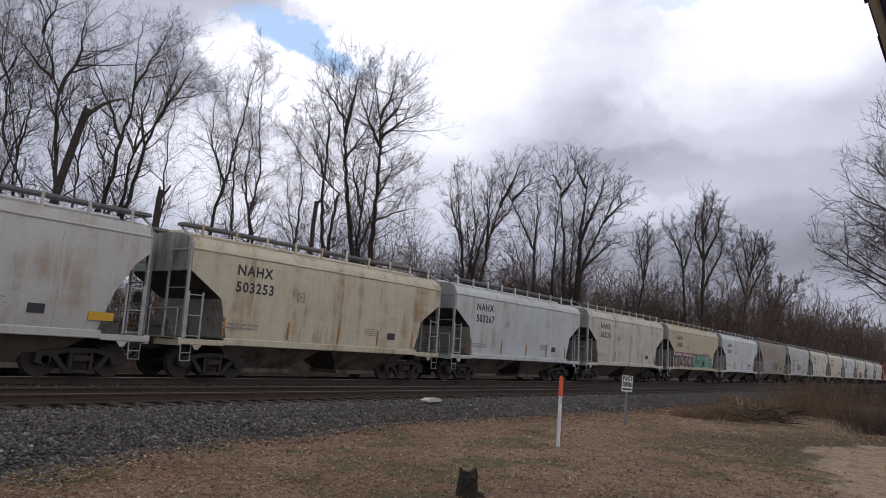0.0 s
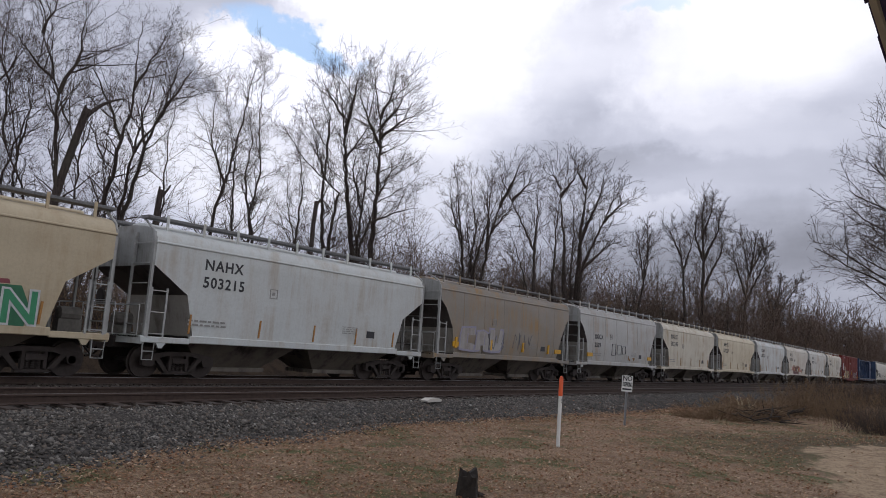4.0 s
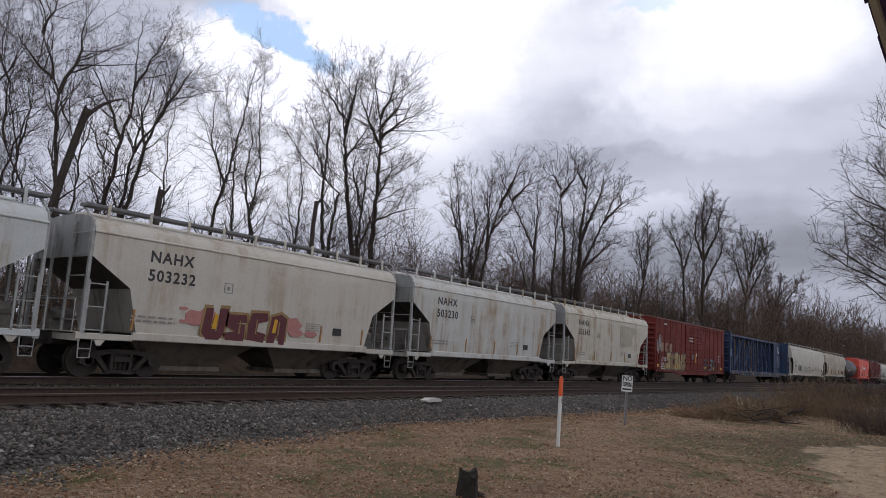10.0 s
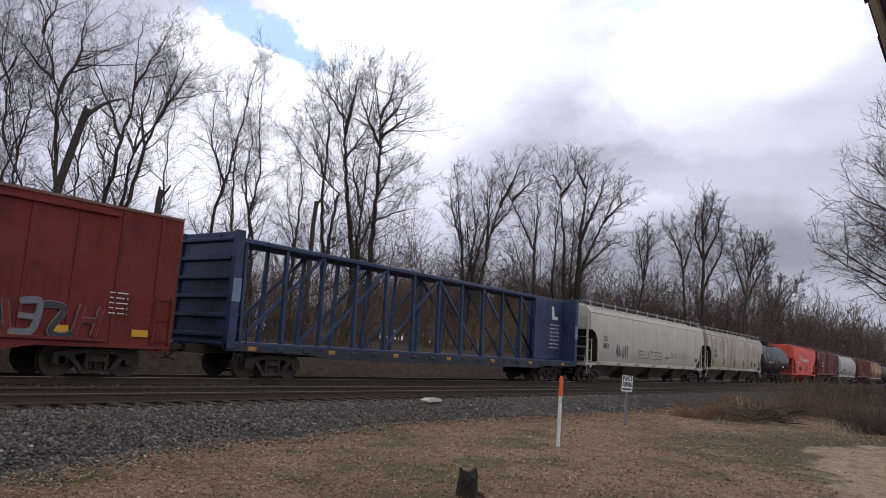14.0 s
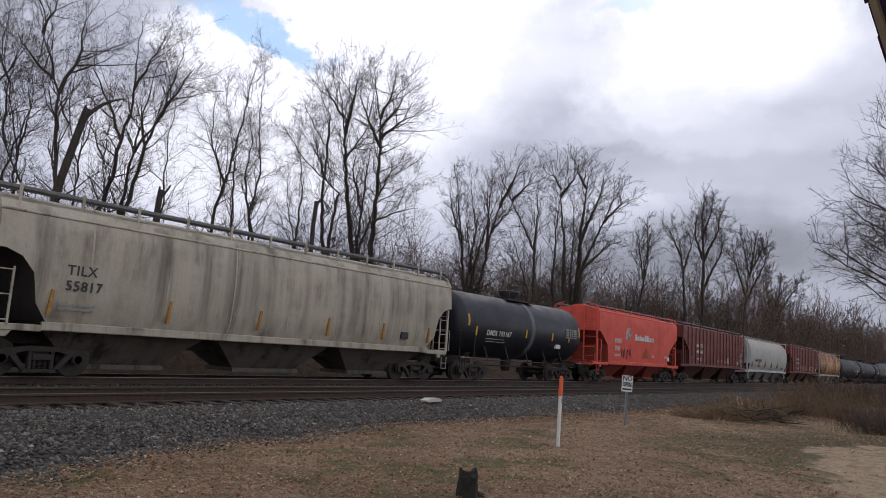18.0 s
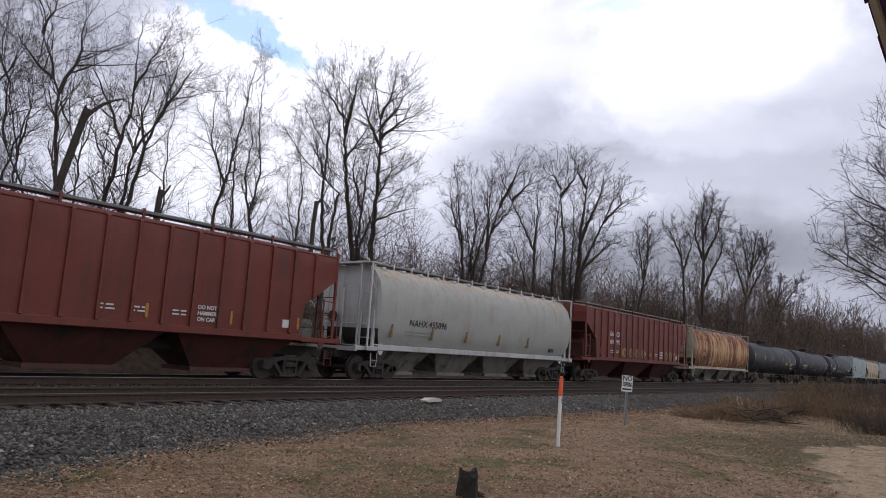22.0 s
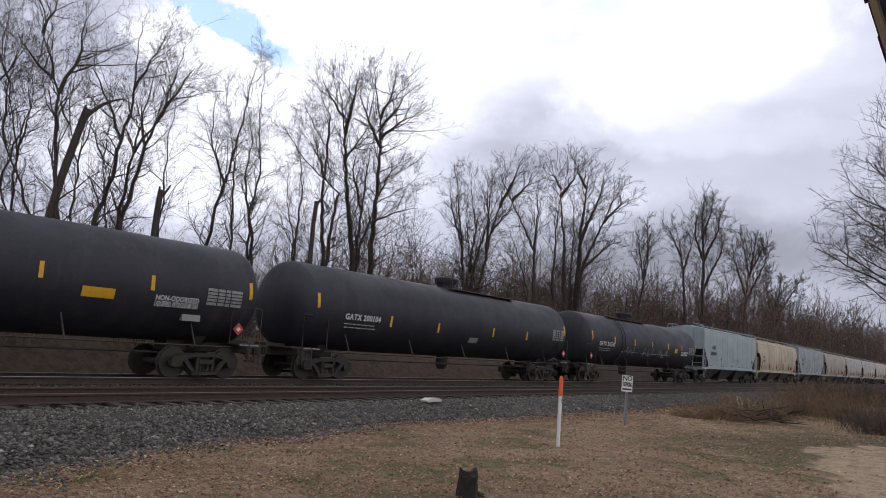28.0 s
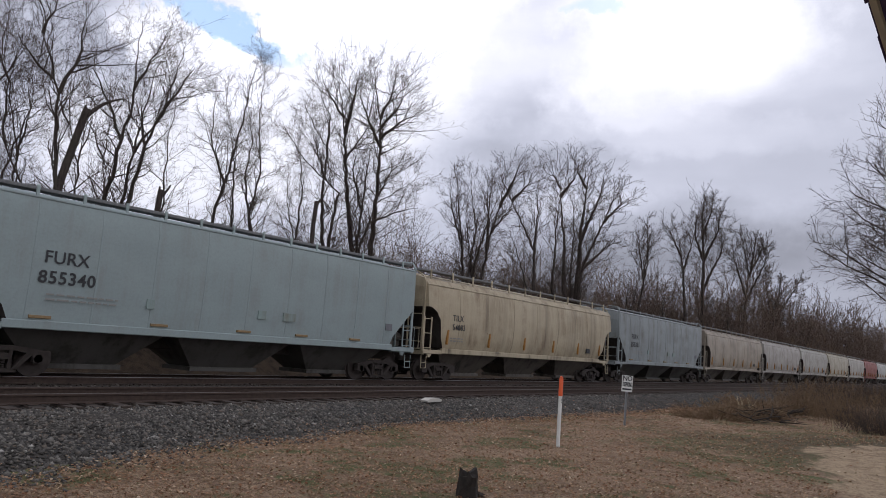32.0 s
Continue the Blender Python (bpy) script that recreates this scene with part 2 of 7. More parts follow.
    mx = k.n.new("ShaderNodeMixShader")
    k.put(mx.inputs[0], cover)
    k.l.new(tr.outputs[0], mx.inputs[1])
    k.l.new(em.outputs[0], mx.inputs[2])
    k.l.new(mx.outputs[0], k.out.inputs["Surface"])
    return k.m


def sky_backdrop():
    g, uvs = Geo(), []
    azs, els = np.linspace(-75, 75, 61), np.linspace(-2.5, 62, 27)
    for e in els:
        for a in azs:
            ang = math.pi / 2 - YAW - radians(a)
            r = 2200 * math.cos(radians(e))
            g.v.append((r * math.cos(ang), r * math.sin(ang), 2200 * math.sin(radians(e))))
            uvs.append((a, e))
    n = len(azs)
    for j in range(len(els) - 1):
        for i in range(n - 1):
            g.face(j * n + i, j * n + i + 1, (j + 1) * n + i + 1, (j + 1) * n + i)
    me = g.mesh("backdrop", cloud_material(), True)
    lay = me.uv_layers.new(name="round_and_up")
    for lp in me.loops:
        lay.data[lp.index].uv = uvs[lp.vertex_index]
    ob = new("backdrop", me)
    ob.location = EYE
    return tagged(ob, "broken grey and white cloud with small gaps of blue", "sky", kind="structure")


SKY = sky_backdrop()


# ---------------------------------------------------------------- ground, ballast, tracks
def smooth(a, b, x):
    t = min(1.0, max(0.0, (x - a) / (b - a)))
    return t * t * (3 - 2 * t)


def toe(x):
    """Where the ballast ends on the near side."""
    base = float(np.interp(x, (-40, 0, 4, 7, 9.3, 14.5, 19.5, 23, 30, 60), (8.0, 8.2, 9.3, 10.4, 10.75, 11.7, 11.4, 11.2, 11.0, 11.0)))
    return base + 0.5 * (noise.noise(Vector((x * 0.55, 3.1, 0))) + 0.5 * noise.noise(Vector((x * 1.7, 8.1, 0))))


def ground_z(x, y):
    z = -0.62 + 0.05 * noise.noise(Vector((x * 0.25, y * 0.25, 0.3))) + 0.02 * noise.noise(Vector((x * 1.1, y * 1.1, 5)))
    if y > 21.5:
        z += 1.75 * smooth(22.0, 25.5, y) + 0.7 * smooth(25, 45, y) + 0.25 * noise.noise(Vector((x * 0.3, y * 0.3, 9))) * smooth(22.5, 25, y)
    z += 0.35 * smooth(28, 40, x) * smooth(9.5, 6.0, y)
    return z


def litter_material():
    """Dry grass and leaf litter with green traces and a bare sandy place."""
    k = Nodes("dry_grass_and_leaf_litter")
    p = k.coords((1, 1, 1), False)
    sep = k.n.new("ShaderNodeSeparateXYZ")
    k.l.new(p, sep.inputs[0])
    n1, n2, n3 = k.noise(p, 0.5, 5, 0.6), k.noise(p, 3.2, 6, 0.75), k.noise(p, 34.0, 4, 0.8)
    n4 = k.noise(p, 11.0, 5, 0.75)
    c = k.mix(k.step(n1, 0.35, 0.65), (0.350, 0.230, 0.154), (0.232, 0.150, 0.100))
    c = k.mix(k.step(n2, 0.42, 0.64), c, (0.415, 0.298, 0.20))
    c = k.mix(k.step(n4, 0.50, 0.66, 0.0, 0.7), c, (0.125, 0.085, 0.056))
    c = k.mix(k.step(n3, 0.46, 0.62, 0.0, 0.85), c, (0.075, 0.048, 0.034))
    c = k.mix(k.step(n3, 0.42, 0.30, 0.0, 0.55), c, (0.42, 0.30, 0.21))
    line1 = k.math("ADD", k.math("SUBTRACT", sep.outputs[1], k.math("MULTIPLY", sep.outputs[0], 0.276)), 1.654)
    line2 = k.math("SUBTRACT", k.math("ADD", sep.outputs[1], k.math("MULTIPLY", sep.outputs[0], 0.47)), 13.98)
    d = k.math("MAXIMUM", line1, line2)
    d = k.math("ADD", d, k.math("MULTIPLY", k.math("SUBTRACT", k.noise(p, 0.75, 7, 0.75), 0.42), 3.4))
    lush = k.math("MULTIPLY", k.step(sep.outputs[0], 13.0, 20.0), k.math("MULTIPLY", k.step(sep.outputs[1], 8.5, 6.5), k.step(d, 5.0, 0.5)))
    green = k.math("MULTIPLY", k.step(k.math("ADD", k.noise(p, 0.8, 5, 0.65), k.math("MULTIPLY", lush, 0.20)), 0.50, 0.62), k.step(n2, 0.36, 0.56))
    c = k.mix(k.math("MULTIPLY", green, 0.85), c, (0.072, 0.092, 0.034))
    mould = k.math("MULTIPLY", k.step(k.math("ADD", k.noise(p, 0.7, 5, 0.7), k.math("MULTIPLY", lush, 0.16)), 0.50, 0.66), k.step(sep.outputs[0], 12.0, 22.0))
    c = k.mix(k.math("MULTIPLY", mould, 0.7), c, (0.085, 0.060, 0.040))
    sand = k.mix(k.step(n2, 0.40, 0.62), (0.42, 0.315, 0.205), (0.30, 0.22, 0.145))
    sand = k.mix(k.step(k.noise(p, 1.5, 6, 0.75), 0.48, 0.66, 0.0, 0.75), sand, (0.19, 0.13, 0.085))
    sand = k.mix(k.step(n4, 0.50, 0.64, 0.0, 0.75), sand, (0.15, 0.10, 0.066))
    sand = k.mix(k.step(n3, 0.52, 0.68, 0.0, 0.6), sand, (0.11, 0.08, 0.055))
    c = k.mix(k.step(d, 0.25, -0.15), c, sand)
    bank = k.step(sep.outputs[1], 21.5, 23.0)
    # Bank brown set dark, with the shade behind the cars put into it.
    brown = k.mix(k.step(n2, 0.4, 0.65), (0.085, 0.060, 0.042), (0.046, 0.034, 0.026))
    c = k.mix(bank, c, brown)
    return k.finish(c, 0.95, 0.0, n3, 0.03, 0.15)


LITTER = litter_material()


def gravel_material(name, a, b, dark):
    k = Nodes(name)
    p = k.coords((1, 1, 1), False)
    vo = k.n.new("ShaderNodeTexVoronoi")
    k.l.new(p, vo.inputs["Vector"])
    vo.inputs["Scale"].default_value = 17.0
    tone = k.n.new("ShaderNodeSeparateColor")
    k.l.new(vo.outputs["Color"], tone.inputs[0])
    c = k.mix(tone.outputs[0], a, b)
    c = k.mix(k.step(vo.outputs["Distance"], 0.25, 0.75), c, dark)
    c = k.mix(k.step(k.noise(p, 0.6, 4), 0.4, 0.7, 0.0, 0.35), c, (0.085, 0.065, 0.05))
    sep = k.n.new("ShaderNodeSeparateXYZ")
    k.l.new(p, sep.inputs[0])
    # From the near track onward the stone is mixed darker and browner.
    sepia = k.math("MULTIPLY", k.step(sep.outputs[1], NEAR - 1.2, NEAR - 0.7), k.step(k.noise(p, 0.8, 5), 0.2, 0.6, 0.55, 0.95))
    c = k.mix(sepia, c, (0.034, 0.026, 0.022))
    h = k.math("SUBTRACT", 1.0, vo.outputs["Distance"])
    return k.finish(c, 0.9, 0.0, h, 0.04, 0.2)


GRAVEL = gravel_material("crushed_stone", (0.098, 0.090, 0.083), (0.042, 0.038, 0.035), (0.015, 0.015, 0.015))


def spread(*runs):
    out = []
    for a, b, n in runs:
        out += list(np.linspace(a, b, n, endpoint=False))
    return out + [runs[-1][1]]


def sheet(xs, ys, z):
    g = Geo()
    g.v = [(x, y, z(x, y)) for y in ys for x in xs]
    n = len(xs)
    for j in range(len(ys) - 1):
        for i in range(n - 1):
            g.face(j * n + i, j * n + i + 1, (j + 1) * n + i + 1, (j + 1) * n + i)
    return g


xs = spread((-2500, -60, 12), (-60, -4, 20), (-4, 40, 150), (40, 120, 60), (120, 400, 40), (400, 3000, 14))
ys = spread((-2500, -40, 10), (-40, -2, 14), (-2, 13, 60), (13, 21.5, 6), (21.5, 28, 24), (28, 60, 20), (60, 3000, 14))
ground = tagged(new("ground", sheet(xs, ys, ground_z).mesh("ground", LITTER, True)), "dry brown grass and leaf litter with bare earth", "ground", kind="structure")


def ballast_z(y, t):
    """Height of the crushed stone across both tracks."""
    if y < NEAR - 1.35:
        return -0.70 + (0.70 - 0.23) * (0.55 * t + 0.45 * smooth(0.0, 1.0, t)) ** 0.75
    mid = (NEAR + TRACK) / 2
    for c in (NEAR, TRACK):
        if abs(y - c) < 1.35:
            return -0.235
    if y < TRACK:
        return -0.235 + 0.105 * smooth(1.0, 0.75, abs(y - mid))
    return -0.235 - 0.55 * smooth(TRACK + 1.35, TRACK + 3.2, y)


def ballast():
    g = Geo()
    bx = spread((-80, 0, 30), (0, 34, 230), (34, 90, 80), (90, 500, 60))
    rows = 46
    for x in bx:
        t0 = toe(x)
        for j in range(rows):
            s = j / 22
            y = t0 + (NEAR - 1.35 - t0) * s if s <= 1 else NEAR - 1.35 + (TRACK + 3.3 - NEAR + 1.35) * (j - 22) / (rows - 23)
            z = ballast_z(y, s) + (0.02 * noise.noise(Vector((x * 6, y * 6, 0))) + 0.025 * noise.noise(Vector((x * 1.3, y * 1.3, 4))))
            g.v.append((x, y, z))
    for i in range(len(bx) - 1):
        for j in range(rows - 1):
            a = i * rows + j
            g.face(a, a + rows, a + rows + 1, a + 1)
    return tagged(new("ballast", g.mesh("ballast", GRAVEL, True)), "grey crushed-stone ballast shoulder under both tracks", "ballast", kind="structure")


ballast()


def ties():
    """Wooden ties; those beside the lawn are pieces of their own."""
    bed_ = thing("near_track_ties", "weathered creosoted wooden ties in crushed stone", "ties", kind="structure")
    r = random.Random(14)
    shapes = [Geo().cbox(-0.115, 0.115, -1.30 - r.uniform(0, 0.10), 1.30 + r.uniform(0, 0.08), -0.36, -0.182, 0.012).mesh("tie", TIE) for _ in range(6)]
    for i in range(150):
        x = -3 + 0.52 * i + r.uniform(-0.04, 0.04)
        part("tie", shapes[i % 6], None, bed_, at=pose(x, NEAR + r.uniform(-0.05, 0.05), r.uniform(-0.012, 0.0), 0, 0, r.uniform(-1.5, 1.5)))
        if i < 100:
            for s in (-0.7525, 0.7525):
                part("tie_plate", once("plate", lambda: Geo().cbox(-0.09, 0.09, -0.17, 0.17, -0.183, -0.170, 0.004).mesh("tie_plate", RUSTY)), None, bed_, at=pose(x, NEAR + s, 0))
    g = Geo()
    for i in range(520):
        for c in ((TRACK,) if i < 150 else (TRACK, NEAR)):
            x = -3 + 0.52 * i
            g.cbox(x - 0.115, x + 0.115, c - 1.3, c + 1.3, -0.36, -0.19, 0.012)
    tagged(new("far_ties", g.mesh("far_ties", TIE)), "rows of dark wooden ties under the far track", "ties", kind="stuff")


ties()

RAIL = [(-0.07, -0.18), (0.07, -0.18), (0.07, -0.165), (0.012, -0.145), (0.010, -0.05), (0.036, -0.04), (0.036, -0.006), (0.026, 0.0), (-0.026, 0.0), (-0.036, -0.006), (-0.036, -0.04), (-0.010, -0.05), (-0.012, -0.145), (-0.07, -0.165)]
HEADTOP = plain("worn_rail_head", (0.13, 0.11, 0.10), 0.75, 15, 0.6, 0.3, 0.001)
SHINE = plain("polished_rail_head", (0.34, 0.32, 0.32), 0.85, 15, 0.45, 0.6, 0.001)
for c, what in ((NEAR, "empty"), (TRACK, "busy")):
    for s in (-0.7525, 0.7525):
        g = Geo().prism([(c + s + a, b) for a, b in RAIL], -80, 500)
        rail = tagged(new("rail", g.mesh("rail", RUSTY)), "rust-brown steel rail with a worn head", "rail", "rails", "structure")
        wide = 0.0375 if c == TRACK else 0.024
        part("rail_head", Geo().prism([(c + s + a, b) for a, b in ((-wide, -0.004 if c == TRACK else 0.0005), (wide, -0.004 if c == TRACK else 0.0005), (wide - 0.004, 0.003), (0.004 - wide, 0.003))], -80, 500), SHINE if c == TRACK else HEADTOP, rail)


def island_material(name, stops, rough=0.9, thin=False):
    """One of several tones for each loose piece."""
    k = Nodes(name)
    gnode = k.n.new("ShaderNodeNewGeometry")
    ramp = k.n.new("ShaderNodeValToRGB")
    ramp.color_ramp.elements[0].color, ramp.color_ramp.elements[1].color = (*stops[0][1], 1), (*stops[-1][1], 1)
    for p, c in stops[1:-1]:
        ramp.color_ramp.elements.new(p).color = (*c, 1)
    k.l.new(gnode.outputs["Random Per Island"], ramp.inputs["Fac"])
    n = k.noise(k.coords(), 30, 3)
    c = k.mix(k.step(n, 0.3, 0.7, 0.0, 0.15 if thin else 0.45), ramp.outputs["Color"], (0.04, 0.035, 0.03))
    if thin:
        mx = k.add("MixShader", Fac=0.35)
        k.l.new(k.add("BsdfDiffuse", Color=c).outputs[0], mx.inputs[1])
        k.l.new(k.add("BsdfTranslucent", Color=c).outputs[0], mx.inputs[2])
        k.l.new(mx.outputs[0], k.out.inputs["Surface"])
        return k.m
    return k.finish(c, rough, 0.0, None, 0.01, 0.2)


def pieces_mesh(name, verts, faces, material):
    """A mesh from arrays: many small loose pieces."""
    me = bpy.data.meshes.new(name)
    k = faces.shape[1]
    me.vertices.add(len(verts))
    me.vertices.foreach_set("co", verts.astype(np.float32).ravel())
    me.loops.add(faces.size)
    me.loops.foreach_set("vertex_index", faces.astype(np.int32).ravel())
    me.polygons.add(len(faces))
    me.polygons.foreach_set("loop_start", np.arange(0, faces.size, k, dtype=np.int32))
    me.materials.append(material)
    me.update(calc_edges=True)
    return me


def loose_stones():
    rs = np.random.RandomState(21)
    pts = []
    for lo, hi, n in ((1.0, 14.0, 15000), (14.0, 30.0, 12000), (30.0, 60.0, 6000)):
        for x in rs.uniform(lo, hi, n):
            t0 = toe(x)
            q = rs.rand() ** 0.9 if rs.rand() > 0.04 else -0.10 * abs(rs.normal())
            y = t0 + (NEAR - 1.25 - t0) * q
            z = max(ballast_z(y, q) if q > 0 else -1.0, ground_z(x, y) - 0.005)
            pts.append((x, y, z + 0.008))
    shoulder = len(pts)
    for x in rs.uniform(0, 60, 9000):
        y = rs.uniform(NEAR - 1.3, TRACK - 1.0)
        if min(abs(y - NEAR + 0.7525), abs(y - NEAR - 0.7525)) > 0.16:
            pts.append((x, y, ballast_z(y, 1.0) + 0.01))
    P = np.array(pts)
    n = len(P)
    base = np.array([(1, 0, 0), (-1, 0, 0), (0, 1, 0), (0, -1, 0), (0, 0, 1), (0, 0, -1)], float)
    size = rs.uniform(0.020, 0.048, (n, 1, 1)) * (1 + (rs.rand(n, 1, 1) > 0.93) * 0.6)
    V = base[None] * rs.uniform(0.6, 1.25, (n, 6, 1)) + rs.uniform(-0.35, 0.35, (n, 6, 3))
    a = rs.uniform(0, 6.28, n)
    c, s_ = np.cos(a)[:, None], np.sin(a)[:, None]
    V = np.stack([V[:, :, 0] * c - V[:, :, 1] * s_, V[:, :, 0] * s_ + V[:, :, 1] * c, V[:, :, 2] * 0.75], -1) * size + P[:, None, :]
    F = np.array([(0, 2, 4), (2, 1, 4), (1, 3, 4), (3, 0, 4), (2, 0, 5), (1, 2, 5), (3, 1, 5), (0, 3, 5)])
    F = (F[None] + (np.arange(n) * 6)[:, None, None]).reshape(-1, 3)
    m = island_material("loose_crushed_stone", [(0.0, (0.040, 0.036, 0.034)), (0.45, (0.104, 0.095, 0.087)), (0.8, (0.19, 0.175, 0.158)), (0.95, (0.15, 0.115, 0.09)), (1.0, (0.40, 0.38, 0.35))])
    # Bed stones: a darker, browner set of tones than the shoulder.
    drab = island_material("dark_bed_stone", [(0.0, (0.024, 0.019, 0.016)), (0.5, (0.050, 0.040, 0.034)), (0.9, (0.085, 0.07, 0.06)), (1.0, (0.17, 0.15, 0.13))])
    for name, a, b, mat, label in (("loose_stones", 0, shoulder, m, "loose grey crushed stone on the track shoulder"), ("track_bed_stones", shoulder, n, drab, "dark brown stones between the rails")):
        tagged(new(name, pieces_mesh(name, V[a:b].reshape(-1, 3), F[:(b - a) * 8], mat)), label, "stones", kind="stuff")


def lawn_litter():
    """Dead grass blades and small fallen leaves."""
    rs = np.random.RandomState(22)
    pts = []
    while len(pts) < 52000:
        d = 6.0 + 34.0 * rs.rand() ** 1.7
        a = radians(rs.uniform(2, 70))
        x, y = d * math.cos(a), d * math.sin(a)
        if y > toe(x) + 0.25 or y < 0.9:
            continue
        q = max(y - 0.276 * x + 1.654, y + 0.47 * x - 13.98) + 0.5 * noise.noise(Vector((x, y, 2)))
        if q < 0.0 and rs.rand() < 0.93:
            continue
        pts.append((x, y, ground_z(x, y)))
    P = np.array(pts)
    n = len(P)
    dist = np.hypot(P[:, 0], P[:, 1])
    a = rs.uniform(0, 6.28, n)
    h = rs.uniform(0.008, 0.030, n)
    w = rs.uniform(0.004, 0.008, n) * (0.6 + dist / 14)
    lean = rs.uniform(0.8, 3.0, n) * h
    d1 = np.stack([np.cos(a), np.sin(a), np.zeros(n)], -1)
    d2 = np.stack([-np.sin(a), np.cos(a), np.zeros(n)], -1)
    up = np.array([0, 0, 1.0])
    V = np.stack([P - d1 * w[:, None], P + d1 * w[:, None], P + d2 * lean[:, None] + up * h[:, None]], 1)
    F = np.arange(n * 3).reshape(-1, 3)
    m = island_material("dead_grass", [(0.0, (0.22, 0.145, 0.09)), (0.35, (0.34, 0.24, 0.155)), (0.7, (0.44, 0.33, 0.22)), (0.88, (0.16, 0.16, 0.07)), (1.0, (0.52, 0.41, 0.29))], thin=True)
    tagged(new("dead_grass", pieces_mesh("dead_grass", V.reshape(-1, 3), F, m)), "short dead brown grass with green traces", "grass", kind="stuff")
    k = rs.choice(n, 44000, replace=False)
    extra = []
    while len(extra) < 7000:
        x = rs.uniform(3, 34)
        y = toe(x) + rs.normal(-0.45, 0.55)
        q = (y - toe(x)) / (NEAR - 1.35 - toe(x))
        extra.append((x, y, max(ground_z(x, y), ballast_z(y, q) if q > 0 else -1.0) + 0.015))
    Q = np.concatenate([P[k], np.array(extra)])
    n = len(Q)
    a, tilt = rs.uniform(0, 6.28, n), rs.uniform(-0.5, 0.5, (n, 2))
    s = rs.uniform(0.010, 0.027, n) * (0.75 + np.hypot(Q[:, 0], Q[:, 1]) / 40)
    c, q = np.cos(a) * s, np.sin(a) * s
    V = np.stack([Q + np.stack([c * i - q * j, q * i + c * j, 0.02 + (tilt[:, 0] * i + tilt[:, 1] * j) * s], -1) for i, j in ((-1.3, 0), (0, -0.7), (1.2, 0), (0, 0.7))], 1)
    m = island_material("fallen_leaves", [(0.0, (0.13, 0.062, 0.038)), (0.25, (0.32, 0.165, 0.098)), (0.5, (0.47, 0.31, 0.205)), (0.75, (0.23, 0.15, 0.09)), (0.93, (0.46, 0.33, 0.22)), (1.0, (0.68, 0.55, 0.41))], thin=True)
    tagged(new("fallen_leaves", pieces_mesh("fallen_leaves", V.reshape(-1, 3), np.arange(n * 4).reshape(-1, 4), m)), "small brown fallen leaves on grass and stone", "leaves", kind="stuff")


loose_stones()
lawn_litter()


# ---------------------------------------------------------------- freight car running gear
def wheelset_mesh():
    g = Geo()
    for s in (-1, 1):
        rings = [(0.66, 0.07), (0.66, 0.17), (0.69, 0.37), (0.675, 0.385), (0.675, 0.475), (0.705, 0.475), (0.715, 0.445), (0.80, 0.438), (0.80, 0.385), (0.785, 0.365), (0.745, 0.17), (0.80, 0.12), (0.80, 0.07)]
        g.lathe([(s * a, r) for a, r in rings], sides=16)
        g.lathe([(s * 0.80, 0.07), (s * 1.06, 0.075)], sides=10)
    g.lathe([(-0.66, 0.08), (0.66, 0.08)], sides=10)
    for s in (-1, 1):
        g.lathe([(s * 1.06, 0.085), (s * 1.075, 0.085), (s * 1.075, 0.03)], sides=10, mi=1)
        for a in (0, 2.1, 4.2):
            g.box(0.045 * math.cos(a) - 0.012, 0.045 * math.cos(a) + 0.012, s * 1.075 - 0.012, s * 1.075 + 0.012, 0.045 * math.sin(a) - 0.012, 0.045 * math.sin(a) + 0.012, mi=1)
        g.lathe([(s * 0.802, 0.40), (s * 0.806, 0.435)], sides=20, mi=2)
    return g.mesh("wheelset", [STEEL, GALV, STEEL])


def frame_mesh():
    """Cast side frame: an arched beam over two journal boxes, with a sloping lower chord and a spring nest."""
    g = Geo()
    up = [(-1.12, 0.36), (-1.12, 0.60), (-0.78, 0.68), (-0.3, 0.74), (0.3, 0.74), (0.78, 0.68), (1.12, 0.60), (1.12, 0.36), (0.96, 0.32), (0.78, 0.36), (0.74, 0.52), (0.40, 0.62), (-0.40, 0.62), (-0.74, 0.52), (-0.78, 0.36), (-0.96, 0.32)]
    g.prism(up, -0.06, 0.10, axis="y")
    for s in (-1, 1):
        g.prism([(s * 0.78, 0.56), (s * 0.62, 0.58), (s * 0.32, 0.20), (s * 0.40, 0.15)], -0.05, 0.08, axis="y")
        g.prism([(s * 0.30, 0.18), (s * 0.22, 0.18), (s * 0.22, 0.66), (s * 0.30, 0.66)], -0.05, 0.08, axis="y")
        g.lathe([(-0.05, 0.13), (0.08, 0.13), (0.10, 0.10)], (s * 0.889, 0, 0.44), sides=12)
    g.box(-0.42, 0.42, -0.06, 0.08, 0.12, 0.20)
    for x in (-0.13, 0.0, 0.13):
        for z in (0.22, 0.27, 0.32, 0.37):
            g.lathe([(z, 0.055), (z + 0.03, 0.055)], (x, 0.0, 0), "z", 8)
    g.box(-0.22, 0.22, -0.07, 0.11, 0.42, 0.55)
    return g.mesh("side_frame", GRIME)


